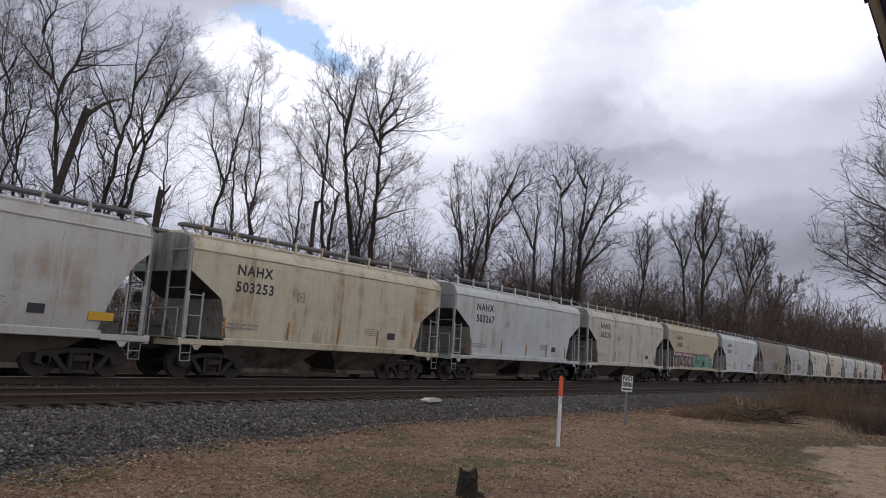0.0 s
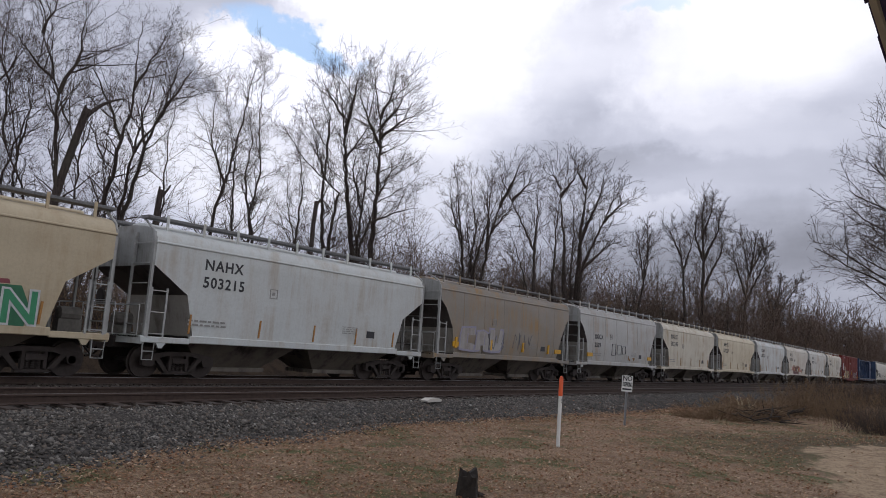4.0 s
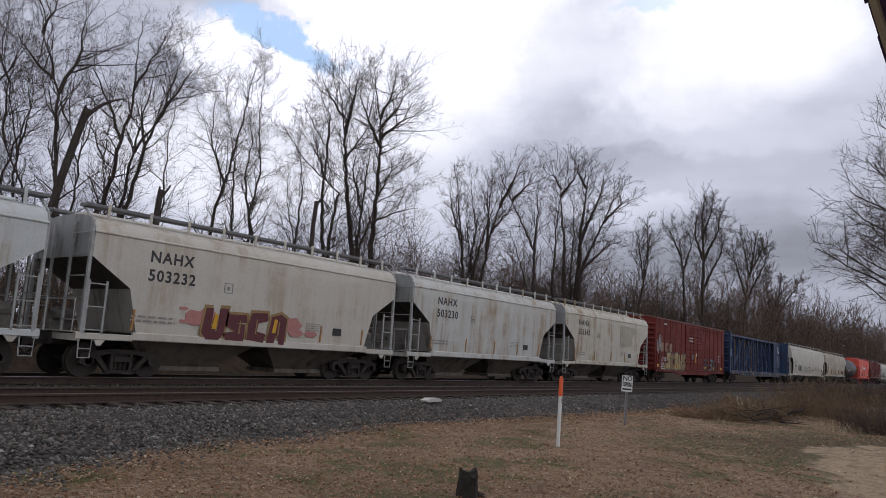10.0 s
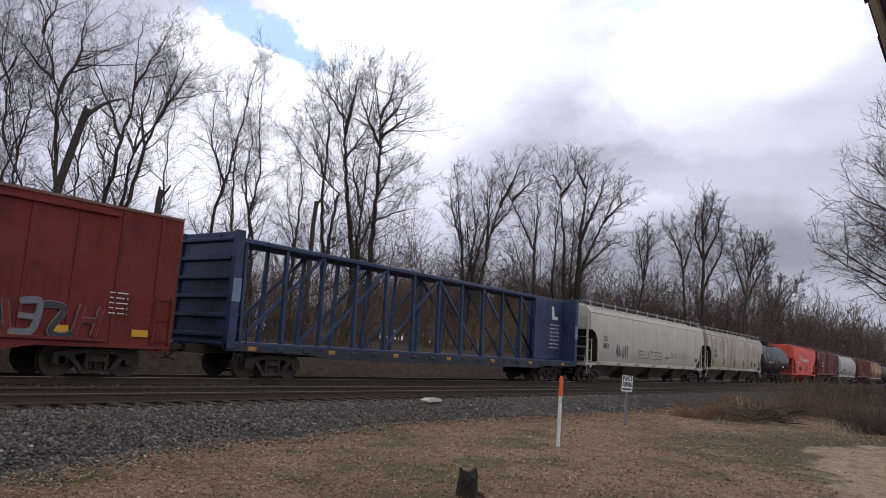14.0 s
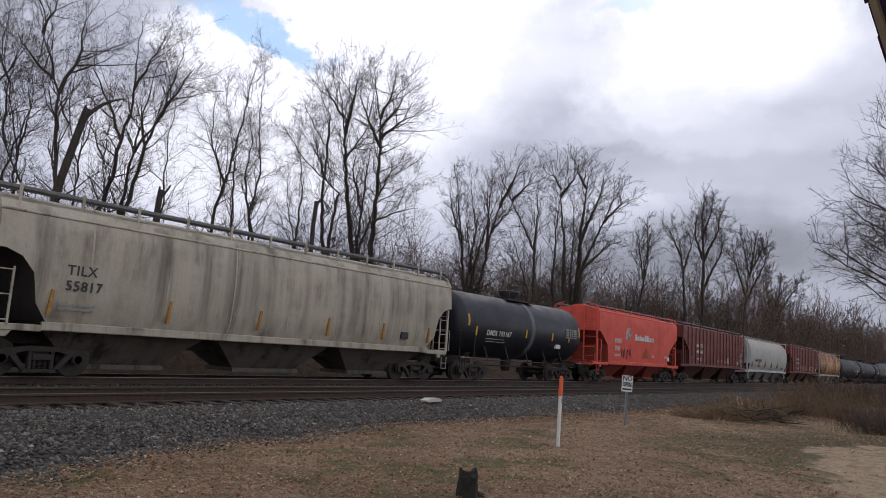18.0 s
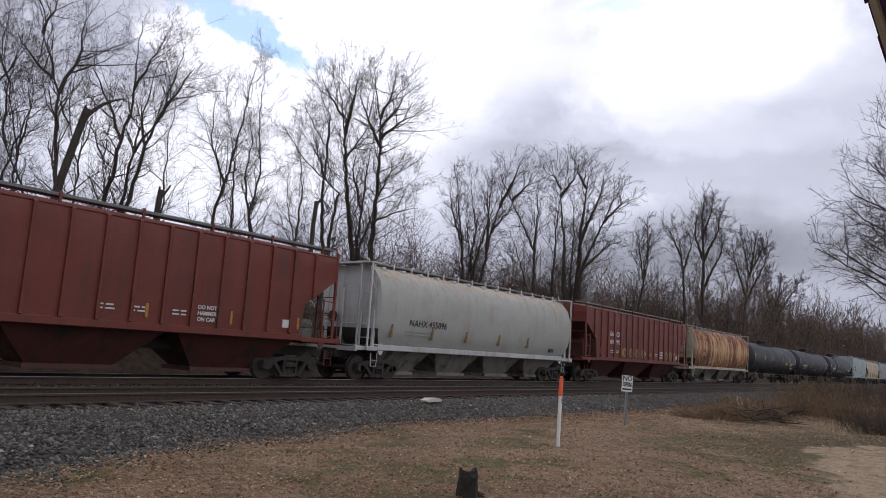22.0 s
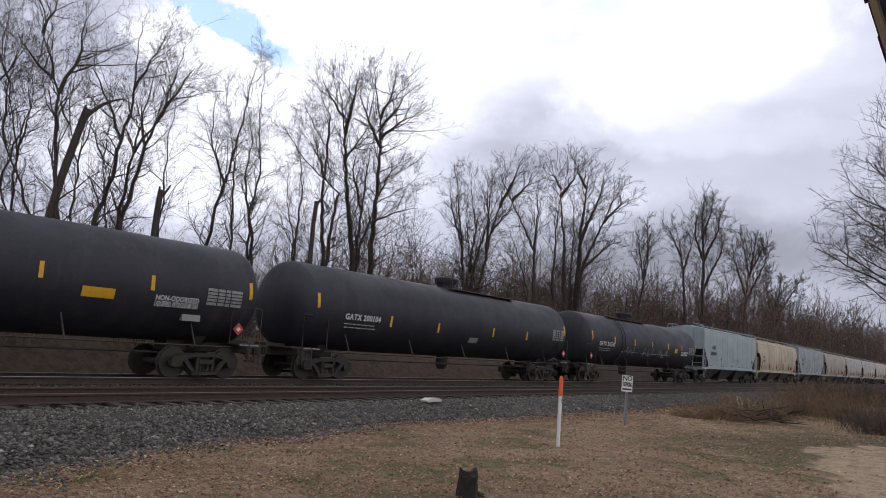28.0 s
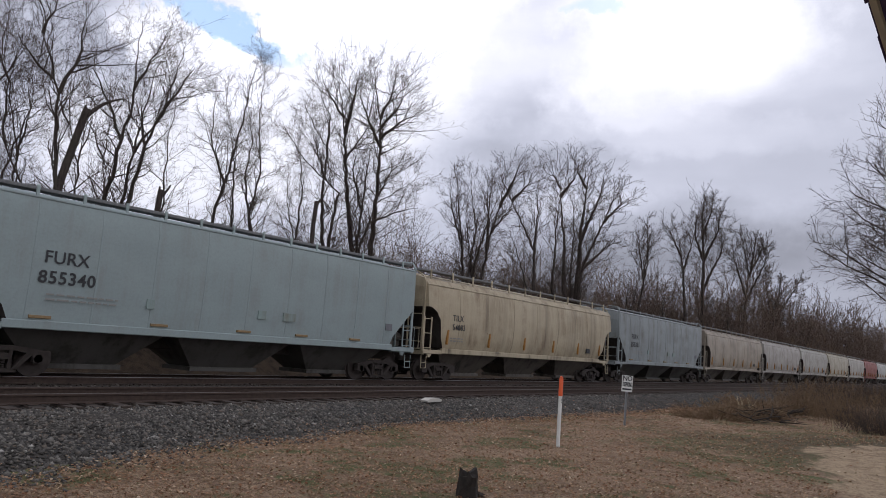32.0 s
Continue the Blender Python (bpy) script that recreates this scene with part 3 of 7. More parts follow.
def truck(car, x, plane):
    bolster = once("bolster", lambda: Geo().cbox(-0.2, 0.2, -1.0, 1.0, 0.44, 0.70).lathe([(0.68, 0.2), (0.76, 0.2)], axis="z", sides=12).box(-0.9, 0.9, -0.5, -0.42, 0.30, 0.40).box(-0.9, 0.9, 0.42, 0.5, 0.30, 0.40).mesh("truck", GRIME))
    t = part("truck", bolster, None, car, "grimy three-piece freight truck", pose(x, 0, 0))
    sf = once("frame", frame_mesh)
    for s in (-1, 1):
        part("side_frame", sf, None, t, at=pose(0, s * 1.0, 0, 0, 0, 0 if s > 0 else 180))
    for s in (-1, 1):
        w = part("wheelset", once("wheelset", wheelset_mesh), None, t, "worn steel wheels on an axle", pose(s * 0.889, 0, 0.44))
        WHEELS.append((w, s * 0.889, plane + x + s * 0.889))


WHEELS, CARS = [], []


def coupler(car, x, s):
    def build():
        g = Geo().cbox(-0.75, -0.12, -0.07, 0.07, 0.78, 0.94)
        g.prism([(-0.14, 0.72), (0.0, 0.72), (0.02, 0.78), (0.02, 0.95), (0.0, 1.0), (-0.14, 1.0)], -0.14, 0.14, axis="y")
        g.box(-0.02, 0.09, -0.13, -0.04, 0.76, 0.98)
        g.tube([(-0.3, -0.25, 0.75), (-0.12, -0.28, 0.55), (0.1, -0.26, 0.5)], 0.03)
        return g.mesh("coupler", GRIME)
    part("coupler", once("coupler", build), None, car, "black knuckle coupler and air hose", pose(x, 0, 0, 0, 0, 0 if s > 0 else 180))


def running_gear(car, length, plane, tc):
    for s in (-1, 1):
        truck(car, s * tc, plane)
        coupler(car, s * (length / 2 - 0.05), s)


def new_car(name, label, start, length, category="freight car"):
    centre = start + length / 2
    car = thing(name, label, category, "cars of the freight train", pose(centre, TRACK, 0))
    CARS.append((car, centre))
    return car, centre


def ladder(car, material, x0, x1, y, z0, z1, tall=None, n=None, name="ladder"):
    g = Geo()
    g.box(x0 - 0.025, x0 + 0.025, y - 0.02, y + 0.02, z0, z1)
    g.box(x1 - 0.025, x1 + 0.025, y - 0.02, y + 0.02, z0, tall or z1)
    n = n or max(3, int((z1 - z0) / 0.36))
    for i in range(n):
        z = z0 + 0.12 + (z1 - z0 - 0.2) * i / (n - 1)
        g.box(x0, x1, y - 0.012, y + 0.012, z - 0.014, z + 0.014)
    return part(name, g, material, car)


def stirrup(car, material, x, y, w=0.34):
    g = Geo().tube([(x - w / 2, y, 1.0), (x - w / 2 + 0.02, y, 0.52), (x + w / 2 - 0.02, y, 0.52), (x + w / 2, y, 1.0)], 0.02, 5)
    g.tube([(x - w / 2 + 0.02, y, 0.74), (x + w / 2 - 0.02, y, 0.74)], 0.015, 5)
    part("sill_step", g, material, car)


def words(car, text, size, x, z, y, material, spacing=1.0, name="lettering", tilt=0.0, bold=0.004):
    return part(name, letters(text, size, material, spacing, bold), None, car, "", pose(x, -y, z, 90 + tilt, 0, 0))


def bars(car, x, z, y, material, rows=2, w=0.9, h=0.07, gap=0.13, seed=1, name="stencil"):
    rnd, g = random.Random(seed), Geo()
    for r in range(rows):
        at = x
        while at < x + w:
            d = rnd.uniform(0.08, 0.3)
            g.box(at, min(at + d, x + w), -y - 0.006, -y, z - r * gap - h, z - r * gap)
            at += d + 0.06
    tagged(part(name, g, material, car), kind="stuff")


def floor_at(x, hb, zs, opening):
    """Height of a hopper body's lower edge; opening lists (distance from the end, height) down to the sill."""
    d = hb - abs(x)
    return float(np.interp(d, [p[0] for p in opening] + [opening[-1][0] + 0.001], [p[1] for p in opening] + [zs])) if d < opening[-1][0] else zs


def eave_of(profile):
    return max(i for i, p in enumerate(profile) if p[0] >= 1.45)


def hull(profile, hb, zs, opening, bulge=0.0):
    """A hopper body: a section (y, z) from sill to roof ridge, swept along x; its floor rises at both ends."""
    eave = eave_of(profile)
    py, pz = [p[0] for p in profile[:eave + 1]], [p[1] for p in profile[:eave + 1]]
    xs_ = sorted({s * (hb - p[0]) for s in (-1, 1) for p in opening})
    g, ring, last_x = Geo(), None, 0.0
    for x in xs_:
        zl = max(zs, floor_at(x, hb, zs, opening)) if hb - abs(x) < opening[-1][0] - 1e-6 else zs
        zz = np.linspace(zl, pz[-1], 8)
        half = [(float(np.interp(z, pz, py)), float(z)) for z in zz] + list(profile[eave + 1:])
        sect = [(-a, b) for a, b in half] + [(a, b) for a, b in reversed(half)]
        base = len(g.v)
        g.v += [(x, a, b) for a, b in sect]
        n = len(sect)
        if ring is not None:
            for i in range(n):
                j = (i + 1) % n
                g.face(ring + i, ring + j, base + j, base + i, mi=(3 if hb - min(abs(x), abs(last_x)) > opening[-2][0] + 1e-6 and abs(x) != abs(last_x) else 1) if i == n - 1 else 0)
        else:
            g.face(*range(base, base + n), mi=2)
        ring, last_x = base, x
    g.face(*reversed(range(ring, ring + n)), mi=2)
    return g


def bays(car, n, hb, dx, top, y, material, low=0.30):
    """Discharge hoppers under the floor."""
    span = 2 * (hb - dx)
    w = span / n
    for i in range(n):
        c = -hb + dx + w * (i + 0.5)
        def build():
            g = Geo()
            a, b = w * 0.495, w * 0.24
            g.v = [(-a, -y, top), (a, -y, top), (a, y, top), (-a, y, top), (-b, -0.55, low), (b, -0.55, low), (b, 0.55, low), (-b, 0.55, low)]
            for q in ((0, 1, 5, 4), (1, 2, 6, 5), (2, 3, 7, 6), (3, 0, 4, 7), (4, 5, 6, 7), (0, 3, 2, 1)):
                g.face(*q)
            g.box(-b - 0.12, b + 0.12, -0.7, 0.7, low - 0.10, low + 0.02)
            return g.mesh("hopper_bay", material)
        part("hopper_bay", once(("bay", n, hb, dx, y, material.name), build), None, car, at=pose(c, 0, 0))


DUSTY = plain("dust_coated_steel", (0.19, 0.175, 0.155), 0.5, 6, 0.85)
WALKGREY = plain("grey_grating", (0.20, 0.20, 0.205), 0.5, 22, 0.8)
OPEN = ((0.0, 3.03), (1.10, 2.32), (1.42, 1.19))


def hopper(start, length, body, profile, label, hb, zs=1.19, opening=OPEN, n_bays=2, under=None, trim=None, ends=None, posts=0, seams=0, tc=None, walk_z=None, name="covered_hopper", slope=None, walk_posts=10, walk_mat=None, sill_mat=None, frame_=True, eave_trim=True, walk_y=1.0, bay_mat=None, light_rails=False, web=None):
    """A covered hopper car of any kind."""
    car, plane = new_car(name, label, start, length)
    trim, under = trim or body, under or GRIME
    rails = LIGHTSTEEL if light_rails else trim
    slope = slope or under
    key = (name, hb, zs, opening, tuple(profile), body.name, slope.name, (ends or body).name)
    # Floor and slope faces take a darker material than the body sides.
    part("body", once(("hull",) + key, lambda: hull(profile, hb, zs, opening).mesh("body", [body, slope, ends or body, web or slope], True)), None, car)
    wy = max(p[0] for p in profile)
    e = eave_of(profile)
    pz, py = [p[1] for p in profile[:e + 1]], [p[0] for p in profile[:e + 1]]
    ey, ez, rz = profile[e][0], profile[e][1], profile[-1][1]
    by = float(np.interp(zs, pz, py))
    if eave_trim:
        for s in (-1, 1):
            part("eave_rail", Geo().cbox(-hb - 0.02, hb + 0.02, s * ey - 0.03, s * ey + 0.03, ez - 0.055, ez + 0.015), trim, car)
    for s in (-1, 1):
        d = opening[-1][0]
        part("side_sill", Geo().cbox(-hb + d - 0.1, hb - d + 0.1, s * by - 0.05, s * by + 0.035, zs - 0.19, zs + 0.02, 0.02), sill_mat or trim, car)
        for t in (-1, 1):
            a, b = sorted((t * (hb - d + 0.1), t * (length / 2 - 0.42)))
            part("sill_extension", Geo().cbox(a, b, s * by - 0.04, s * by + 0.025, zs - 0.22, zs - 0.06, 0.015), trim, car)
    part("centre_sill", Geo().cbox(-length / 2 + 0.35, length / 2 - 0.35, -0.35, 0.35, 0.78, 1.1), under, car)
    for s in (-1, 1):
        x = s * (length / 2 - 0.42)
        a, b = sorted((x, x - s * 0.14))
        part("end_beam", Geo().box(a, b, -by, by, zs - 0.26, zs - 0.03), trim, car)
        a, b = sorted((x, x - s * 1.5))
        part("end_platform", Geo().box(a, b, -by + 0.1, by - 0.1, zs - 0.10, zs - 0.06), under, car)
        for t in (-1, 1):
            a, b = sorted((s * hb, s * (hb + 0.07)))
            if frame_:
                g = Geo().box(a, b, t * (by - 0.01) - 0.045, t * (by - 0.01) + 0.045, zs - 0.1, ez + 0.12)
                g.tube([((a + b) / 2, t * (by - 0.01), ez + 0.10), ((a + b) / 2, t * (by - 0.12), ez + 0.30), ((a + b) / 2, t * 0.75, rz + 0.22)], 0.03, 6)
                part("corner_post", g, rails, car)
            ladder(car, rails, s * (hb - 0.48), s * (hb - 0.02), t * (by + 0.02), zs - 0.1, zs + 1.25)
            stirrup(car, rails, s * (hb - 0.10), t * (by + 0.02))
        for y in (-0.62, 0.35):
            part("end_post", Geo().box(s * (hb + 0.09) - 0.03, s * (hb + 0.09) + 0.03, y - 0.03, y + 0.03, zs - 0.05, ez + 0.15), rails, car)
        for i in range(5):
            z = zs + 0.25 + i * 0.55
            part("end_rung", once(("rung", round(by, 2), rails.name), lambda: Geo().box(-0.013, 0.013, -by + 0.08, -0.6, -0.015, 0.015).mesh("end_rung", rails)), None, car, at=pose(s * (hb + 0.09), 0, z))
        part("handrail", Geo().tube([(s * (hb + 0.25), -by + 0.02, zs - 0.05), (s * (hb + 0.25), -by + 0.02, zs + 0.75), (s * (hb + 0.25), by - 0.02, zs + 0.75), (s * (hb + 0.25), by - 0.02, zs - 0.05)], 0.018, 5), rails, car)
        a, b = sorted((s * (hb - 0.75), s * (hb - 0.15)))
        part("air_reservoir" if s < 0 else "brake_cylinder", Geo().lathe([(a, 0.10), (a + 0.05, 0.19), (b - 0.05, 0.19), (b, 0.10)], (0, -0.55 * s, zs + 0.38), "x", 12).box(a, b, -0.6 * s - 0.1, -0.6 * s + 0.2, zs - 0.08, zs + 0.25), DUSTY, car)
        if s < 0:
            part("brake_wheel", Geo().lathe([(0.0, 0.20), (0.03, 0.24), (0.06, 0.20)], (s * (hb + 0.16), 0.8, zs + 1.0), "x", 14), under, car)
        part("jacking_plate", Geo().prism([(s * (hb - 0.30), zs - 0.2), (s * (hb - 0.62), zs - 0.2), (s * (hb - 0.50), zs - 0.36), (s * (hb - 0.40), zs - 0.36)], -by - 0.02, -by + 0.03, axis="y"), trim, car)
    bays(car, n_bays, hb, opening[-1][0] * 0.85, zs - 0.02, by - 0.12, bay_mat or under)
    wz = walk_z or rz + 0.22
    part("hatch_trough", Geo().cbox(-hb + 0.3, hb - 0.3, -0.35, 0.35, rz - 0.03, rz + 0.12, 0.05), trim, car)
    for s in (-1, 1):
        part("roofwalk", Geo().cbox(-hb - 0.12, hb + 0.12, s * walk_y - 0.2, s * walk_y + 0.2, wz - 0.075, wz + 0.01, 0.01), walk_mat or WALKGREY, car)
    rise = float(np.interp(walk_y + 0.2, [p[0] for p in reversed(profile[e:])], [p[1] for p in reversed(profile[e:])]))
    y = walk_y + 0.22
    br = once(("bracket", round(wz - rise, 2), y, trim.name), lambda: Geo().prism([(-0.035, rise - 0.10 - wz), (0.035, rise - 0.10 - wz), (0.035, 0.05), (-0.035, 0.05)], -y - 0.025, -y + 0.02, axis="y").mesh("walk_bracket", trim))
    for i in range(walk_posts):
        x = -hb + 0.45 + (2 * hb - 0.9) * i / (walk_posts - 1)
        part("walk_bracket", br, None, car, at=pose(x, 0, wz))
        part("walk_bracket", br, None, car, at=pose(x, 0, wz, 0, 0, 180))
    for i in range(posts):
        x = -hb + 1.0 + (2 * hb - 2.0) * i / (posts - 1)
        zl = floor_at(x, hb, zs, opening)
        for s in (-1, 1):
            part("side_post", Geo().prism([(s * wy, zl), (s * (wy + 0.06), zl + 0.03), (s * (wy + 0.06), ez - 0.06), (s * wy, ez)], x - 0.045, x + 0.045), body, car)
    for i in range(seams):
        x = -hb + 2 * hb * (i + 1) / (seams + 1)
        zl, g = floor_at(x, hb, zs, opening), Geo()
        run = [(float(np.interp(q, pz, py)), q) for q in np.linspace(zl, ez, 8)]
        g.prism([(-a, q) for a, q in run] + [(-a - 0.007, q) for a, q in reversed(run)], x - 0.025, x + 0.025)
        part("panel_seam", g, trim, car)
    running_gear(car, length, plane, tc or length / 2 - 1.95)
    return car


FLAT = [(1.50, 1.18), (1.53, 2.0), (1.55, 3.0), (1.55, 3.68), (1.44, 3.90), (1.30, 4.02), (0.9, 4.12), (0.35, 4.17), (0.0, 4.17)]


# outlines of chunky sprayed blocks, in a unit box
CHUNKS = (
    ((-0.45, 0.05), (0.45, 0.0), (0.48, 0.3), (0.05, 0.34), (0.05, 0.66), (0.48, 0.7), (0.42, 1.0), (-0.35, 0.98), (-0.5, 0.6)),
    ((-0.45, 0.0), (-0.1, 0.0), (-0.05, 0.3), (0.1, 0.3), (0.15, 0.0), (0.5, 0.0), (0.45, 0.9), (0.1, 1.02), (-0.4, 0.95)),
    ((-0.48, 1.0), (-0.5, 0.2), (-0.3, 0.0), (0.35, 0.02), (0.5, 0.25), (0.48, 1.0), (0.18, 1.0), (0.15, 0.4), (-0.12, 0.4), (-0.15, 1.0)),
    ((-0.48, 0.0), (0.4, 0.02), (0.5, 0.3), (0.42, 0.6), (-0.05, 0.68), (0.45, 0.74), (0.4, 1.0), (-0.42, 0.97), (-0.5, 0.55), (0.02, 0.38), (-0.46, 0.3)),
)


def graffiti(car, x, z, y, width, height, count, fills, edge, seed, lean=0.12, tilt=0.0):
    """Chunky sprayed shapes: each has a dark outline, a filled face and a small shine."""
    r = random.Random(seed)
    w = width / count
    for i in range(count):
        cx, h = x + w * (i + 0.5), height * r.uniform(0.82, 1.05)
        base = [(a + r.uniform(-0.05, 0.05), b + r.uniform(-0.04, 0.04)) for a, b in CHUNKS[(i + seed) % len(CHUNKS)]]
        def shape(grow_, off):
            return [(cx + (a * w * grow_) + lean * (b - 0.5) * h, z + h * 0.5 + (b - 0.5) * h * grow_) for a, b in base], -y - off
        for g_, o_, m_, nm in ((1.13, 0.004, edge, "sprayed_outline"), (0.95, 0.008, fills[i % len(fills)], "sprayed_shape")):
            sh, yy = shape(g_, o_)
            part(nm, Geo().prism(sh, yy, yy + 0.004, axis="y"), m_, car)
        a = r.uniform(-0.15, 0.15) * w
        part("sprayed_stroke", Geo().prism([(cx + a, z + h * 0.3), (cx + a + 0.05, z + h * 0.3), (cx + a + lean * h * 0.4 + 0.04, z + h * 0.75), (cx + a + lean * h * 0.4, z + h * 0.75)], -y - 0.012, -y - 0.008, axis="y"), edge, car)


def scrawl(car, x, z, y, width, height, strokes, material, seed):
    """Thin tangled marker lines."""
    r = random.Random(seed)
    for i in range(strokes):
        p = [(x + width * (i + r.uniform(0, 1.2)) / strokes, -y - 0.006, z + height * r.random())]
        for j in range(4):
            p.append((p[-1][0] + r.uniform(-0.25, 0.3) * width / strokes * 1.6, -y - 0.006, z + height * r.random()))
        part("marker_line", Geo().tube(p, 0.013, 4), material, car)


# skeletons of broad sprayed figures, in a unit box
FIGURES = {
    "zig": [[(0.08, 0.88), (0.45, 0.98), (0.85, 0.85), (0.25, 0.25), (0.5, 0.12), (0.95, 0.12)]],
    "peak": [[(0.08, 0.06), (0.25, 0.6), (0.5, 0.95), (0.72, 0.6), (0.92, 0.06)], [(0.3, 0.38), (0.7, 0.38)]],
    "gate": [[(0.10, 0.05), (0.12, 0.5), (0.16, 0.92)], [(0.84, 0.08), (0.86, 0.5), (0.9, 0.95)], [(0.16, 0.5), (0.86, 0.52)]],
    "wave": [[(0.06, 0.08), (0.12, 0.9), (0.3, 0.85), (0.7, 0.15), (0.88, 0.12), (0.94, 0.95)]],
    "curl": [[(0.9, 0.82), (0.55, 0.95), (0.2, 0.78), (0.35, 0.52), (0.75, 0.45), (0.8, 0.18), (0.45, 0.05), (0.08, 0.15)]],
    "cup": [[(0.08, 0.95), (0.15, 0.3), (0.42, 0.06), (0.75, 0.2), (0.9, 0.95)]],
    "ring": [[(0.45, 0.95), (0.12, 0.7), (0.15, 0.25), (0.5, 0.06), (0.85, 0.28), (0.88, 0.72), (0.58, 0.95)]],
    "fork": [[(0.92, 0.9), (0.3, 0.95), (0.14, 0.55), (0.2, 0.1), (0.92, 0.08)], [(0.18, 0.5), (0.8, 0.52)]],
}


def ribbon(car, run, width, material, y, name="sprayed_stroke"):
    """A flat sprayed stroke with rounded ends along a smooth line of (x, z)."""
    p = [Vector(q) for q in run]
    p = [p[0]] + p + [p[-1]]
    line = []
    for i in range(1, len(p) - 2):
        for j in range(4):
            t = j / 4
            line.append(0.5 * (2 * p[i] + (p[i + 1] - p[i - 1]) * t + (2 * p[i - 1] - 5 * p[i] + 4 * p[i + 1] - p[i + 2]) * t * t + (3 * p[i] - p[i - 1] - 3 * p[i + 1] + p[i + 2]) * t ** 3))
    line.append(p[-2])
    if len(run) == 2:
        line = [p[1], p[2]]
    g, n = Geo(), len(line)
    for yy in (-y, -y + 0.004):
        for i, q in enumerate(line):
            d = (line[min(i + 1, n - 1)] - line[max(i - 1, 0)]).normalized()
            w = width * (0.40 if i in (0, n - 1) else 0.5)
            yi = yy - 0.0001 * i
            g.v += [(q.x - d.y * w, yi, q.y + d.x * w), (q.x + d.y * w, yi, q.y - d.x * w)]
    for i in range(n - 1):
        a, b = 2 * i, 2 * n + 2 * i
        g.face(a, a + 1, a + 3, a + 2)
        g.face(b, b + 2, b + 3, b + 1)
        g.face(a, a + 2, b + 2, b)
        g.face(a + 1, b + 1, b + 3, a + 3)
    part(name, g, material, car)


def figures(car, names, x, z, y, width, height, stroke, fills, edge, rim=0.07, tilt=0.0):
    """A row of broad figures, each with a rim of another colour."""
    w = width / len(names)
    k = 0
    for i, nm in enumerate(names):
        for line in FIGURES[nm]:
            run = [(x + w * (i + 0.96 - 0.92 * a) + tilt * b * height, z + height * (1 - b if i % 2 else b)) for a, b in line]
            k += 1
            if edge:
                ribbon(car, run, stroke + rim, edge, y + 0.003 * k, "sprayed_outline")
            ribbon(car, run, stroke, fills[i % len(fills)], y + 0.0275 + 0.003 * k, "sprayed_shape")


def spray(name, colour):
    return plain(name, colour, 0.75, 8, 0.6, 0, 0.001)


S_GREEN, S_DKGREEN, S_MAROON, S_PINK, S_SILVER, S_BLACK = spray("green_spray", (0.05, 0.26, 0.13)), spray("dark_green_spray", (0.03, 0.14, 0.07)), spray("maroon_spray", (0.115, 0.045, 0.055)), spray("red_spray", (0.25, 0.065, 0.08)), spray("silver_spray", (0.55, 0.56, 0.57)), spray("black_spray", (0.04, 0.038, 0.042))
S_UMBER = spray("umber_spray", (0.10, 0.075, 0.06))
S_CREAM, S_TAN, S_GREY, S_RUST = spray("cream_spray", (0.47, 0.345, 0.16)), spray("tan_spray", (0.30, 0.19, 0.08)), spray("grey_spray", (0.17, 0.17, 0.19)), spray("brown_spray", (0.15, 0.07, 0.05))


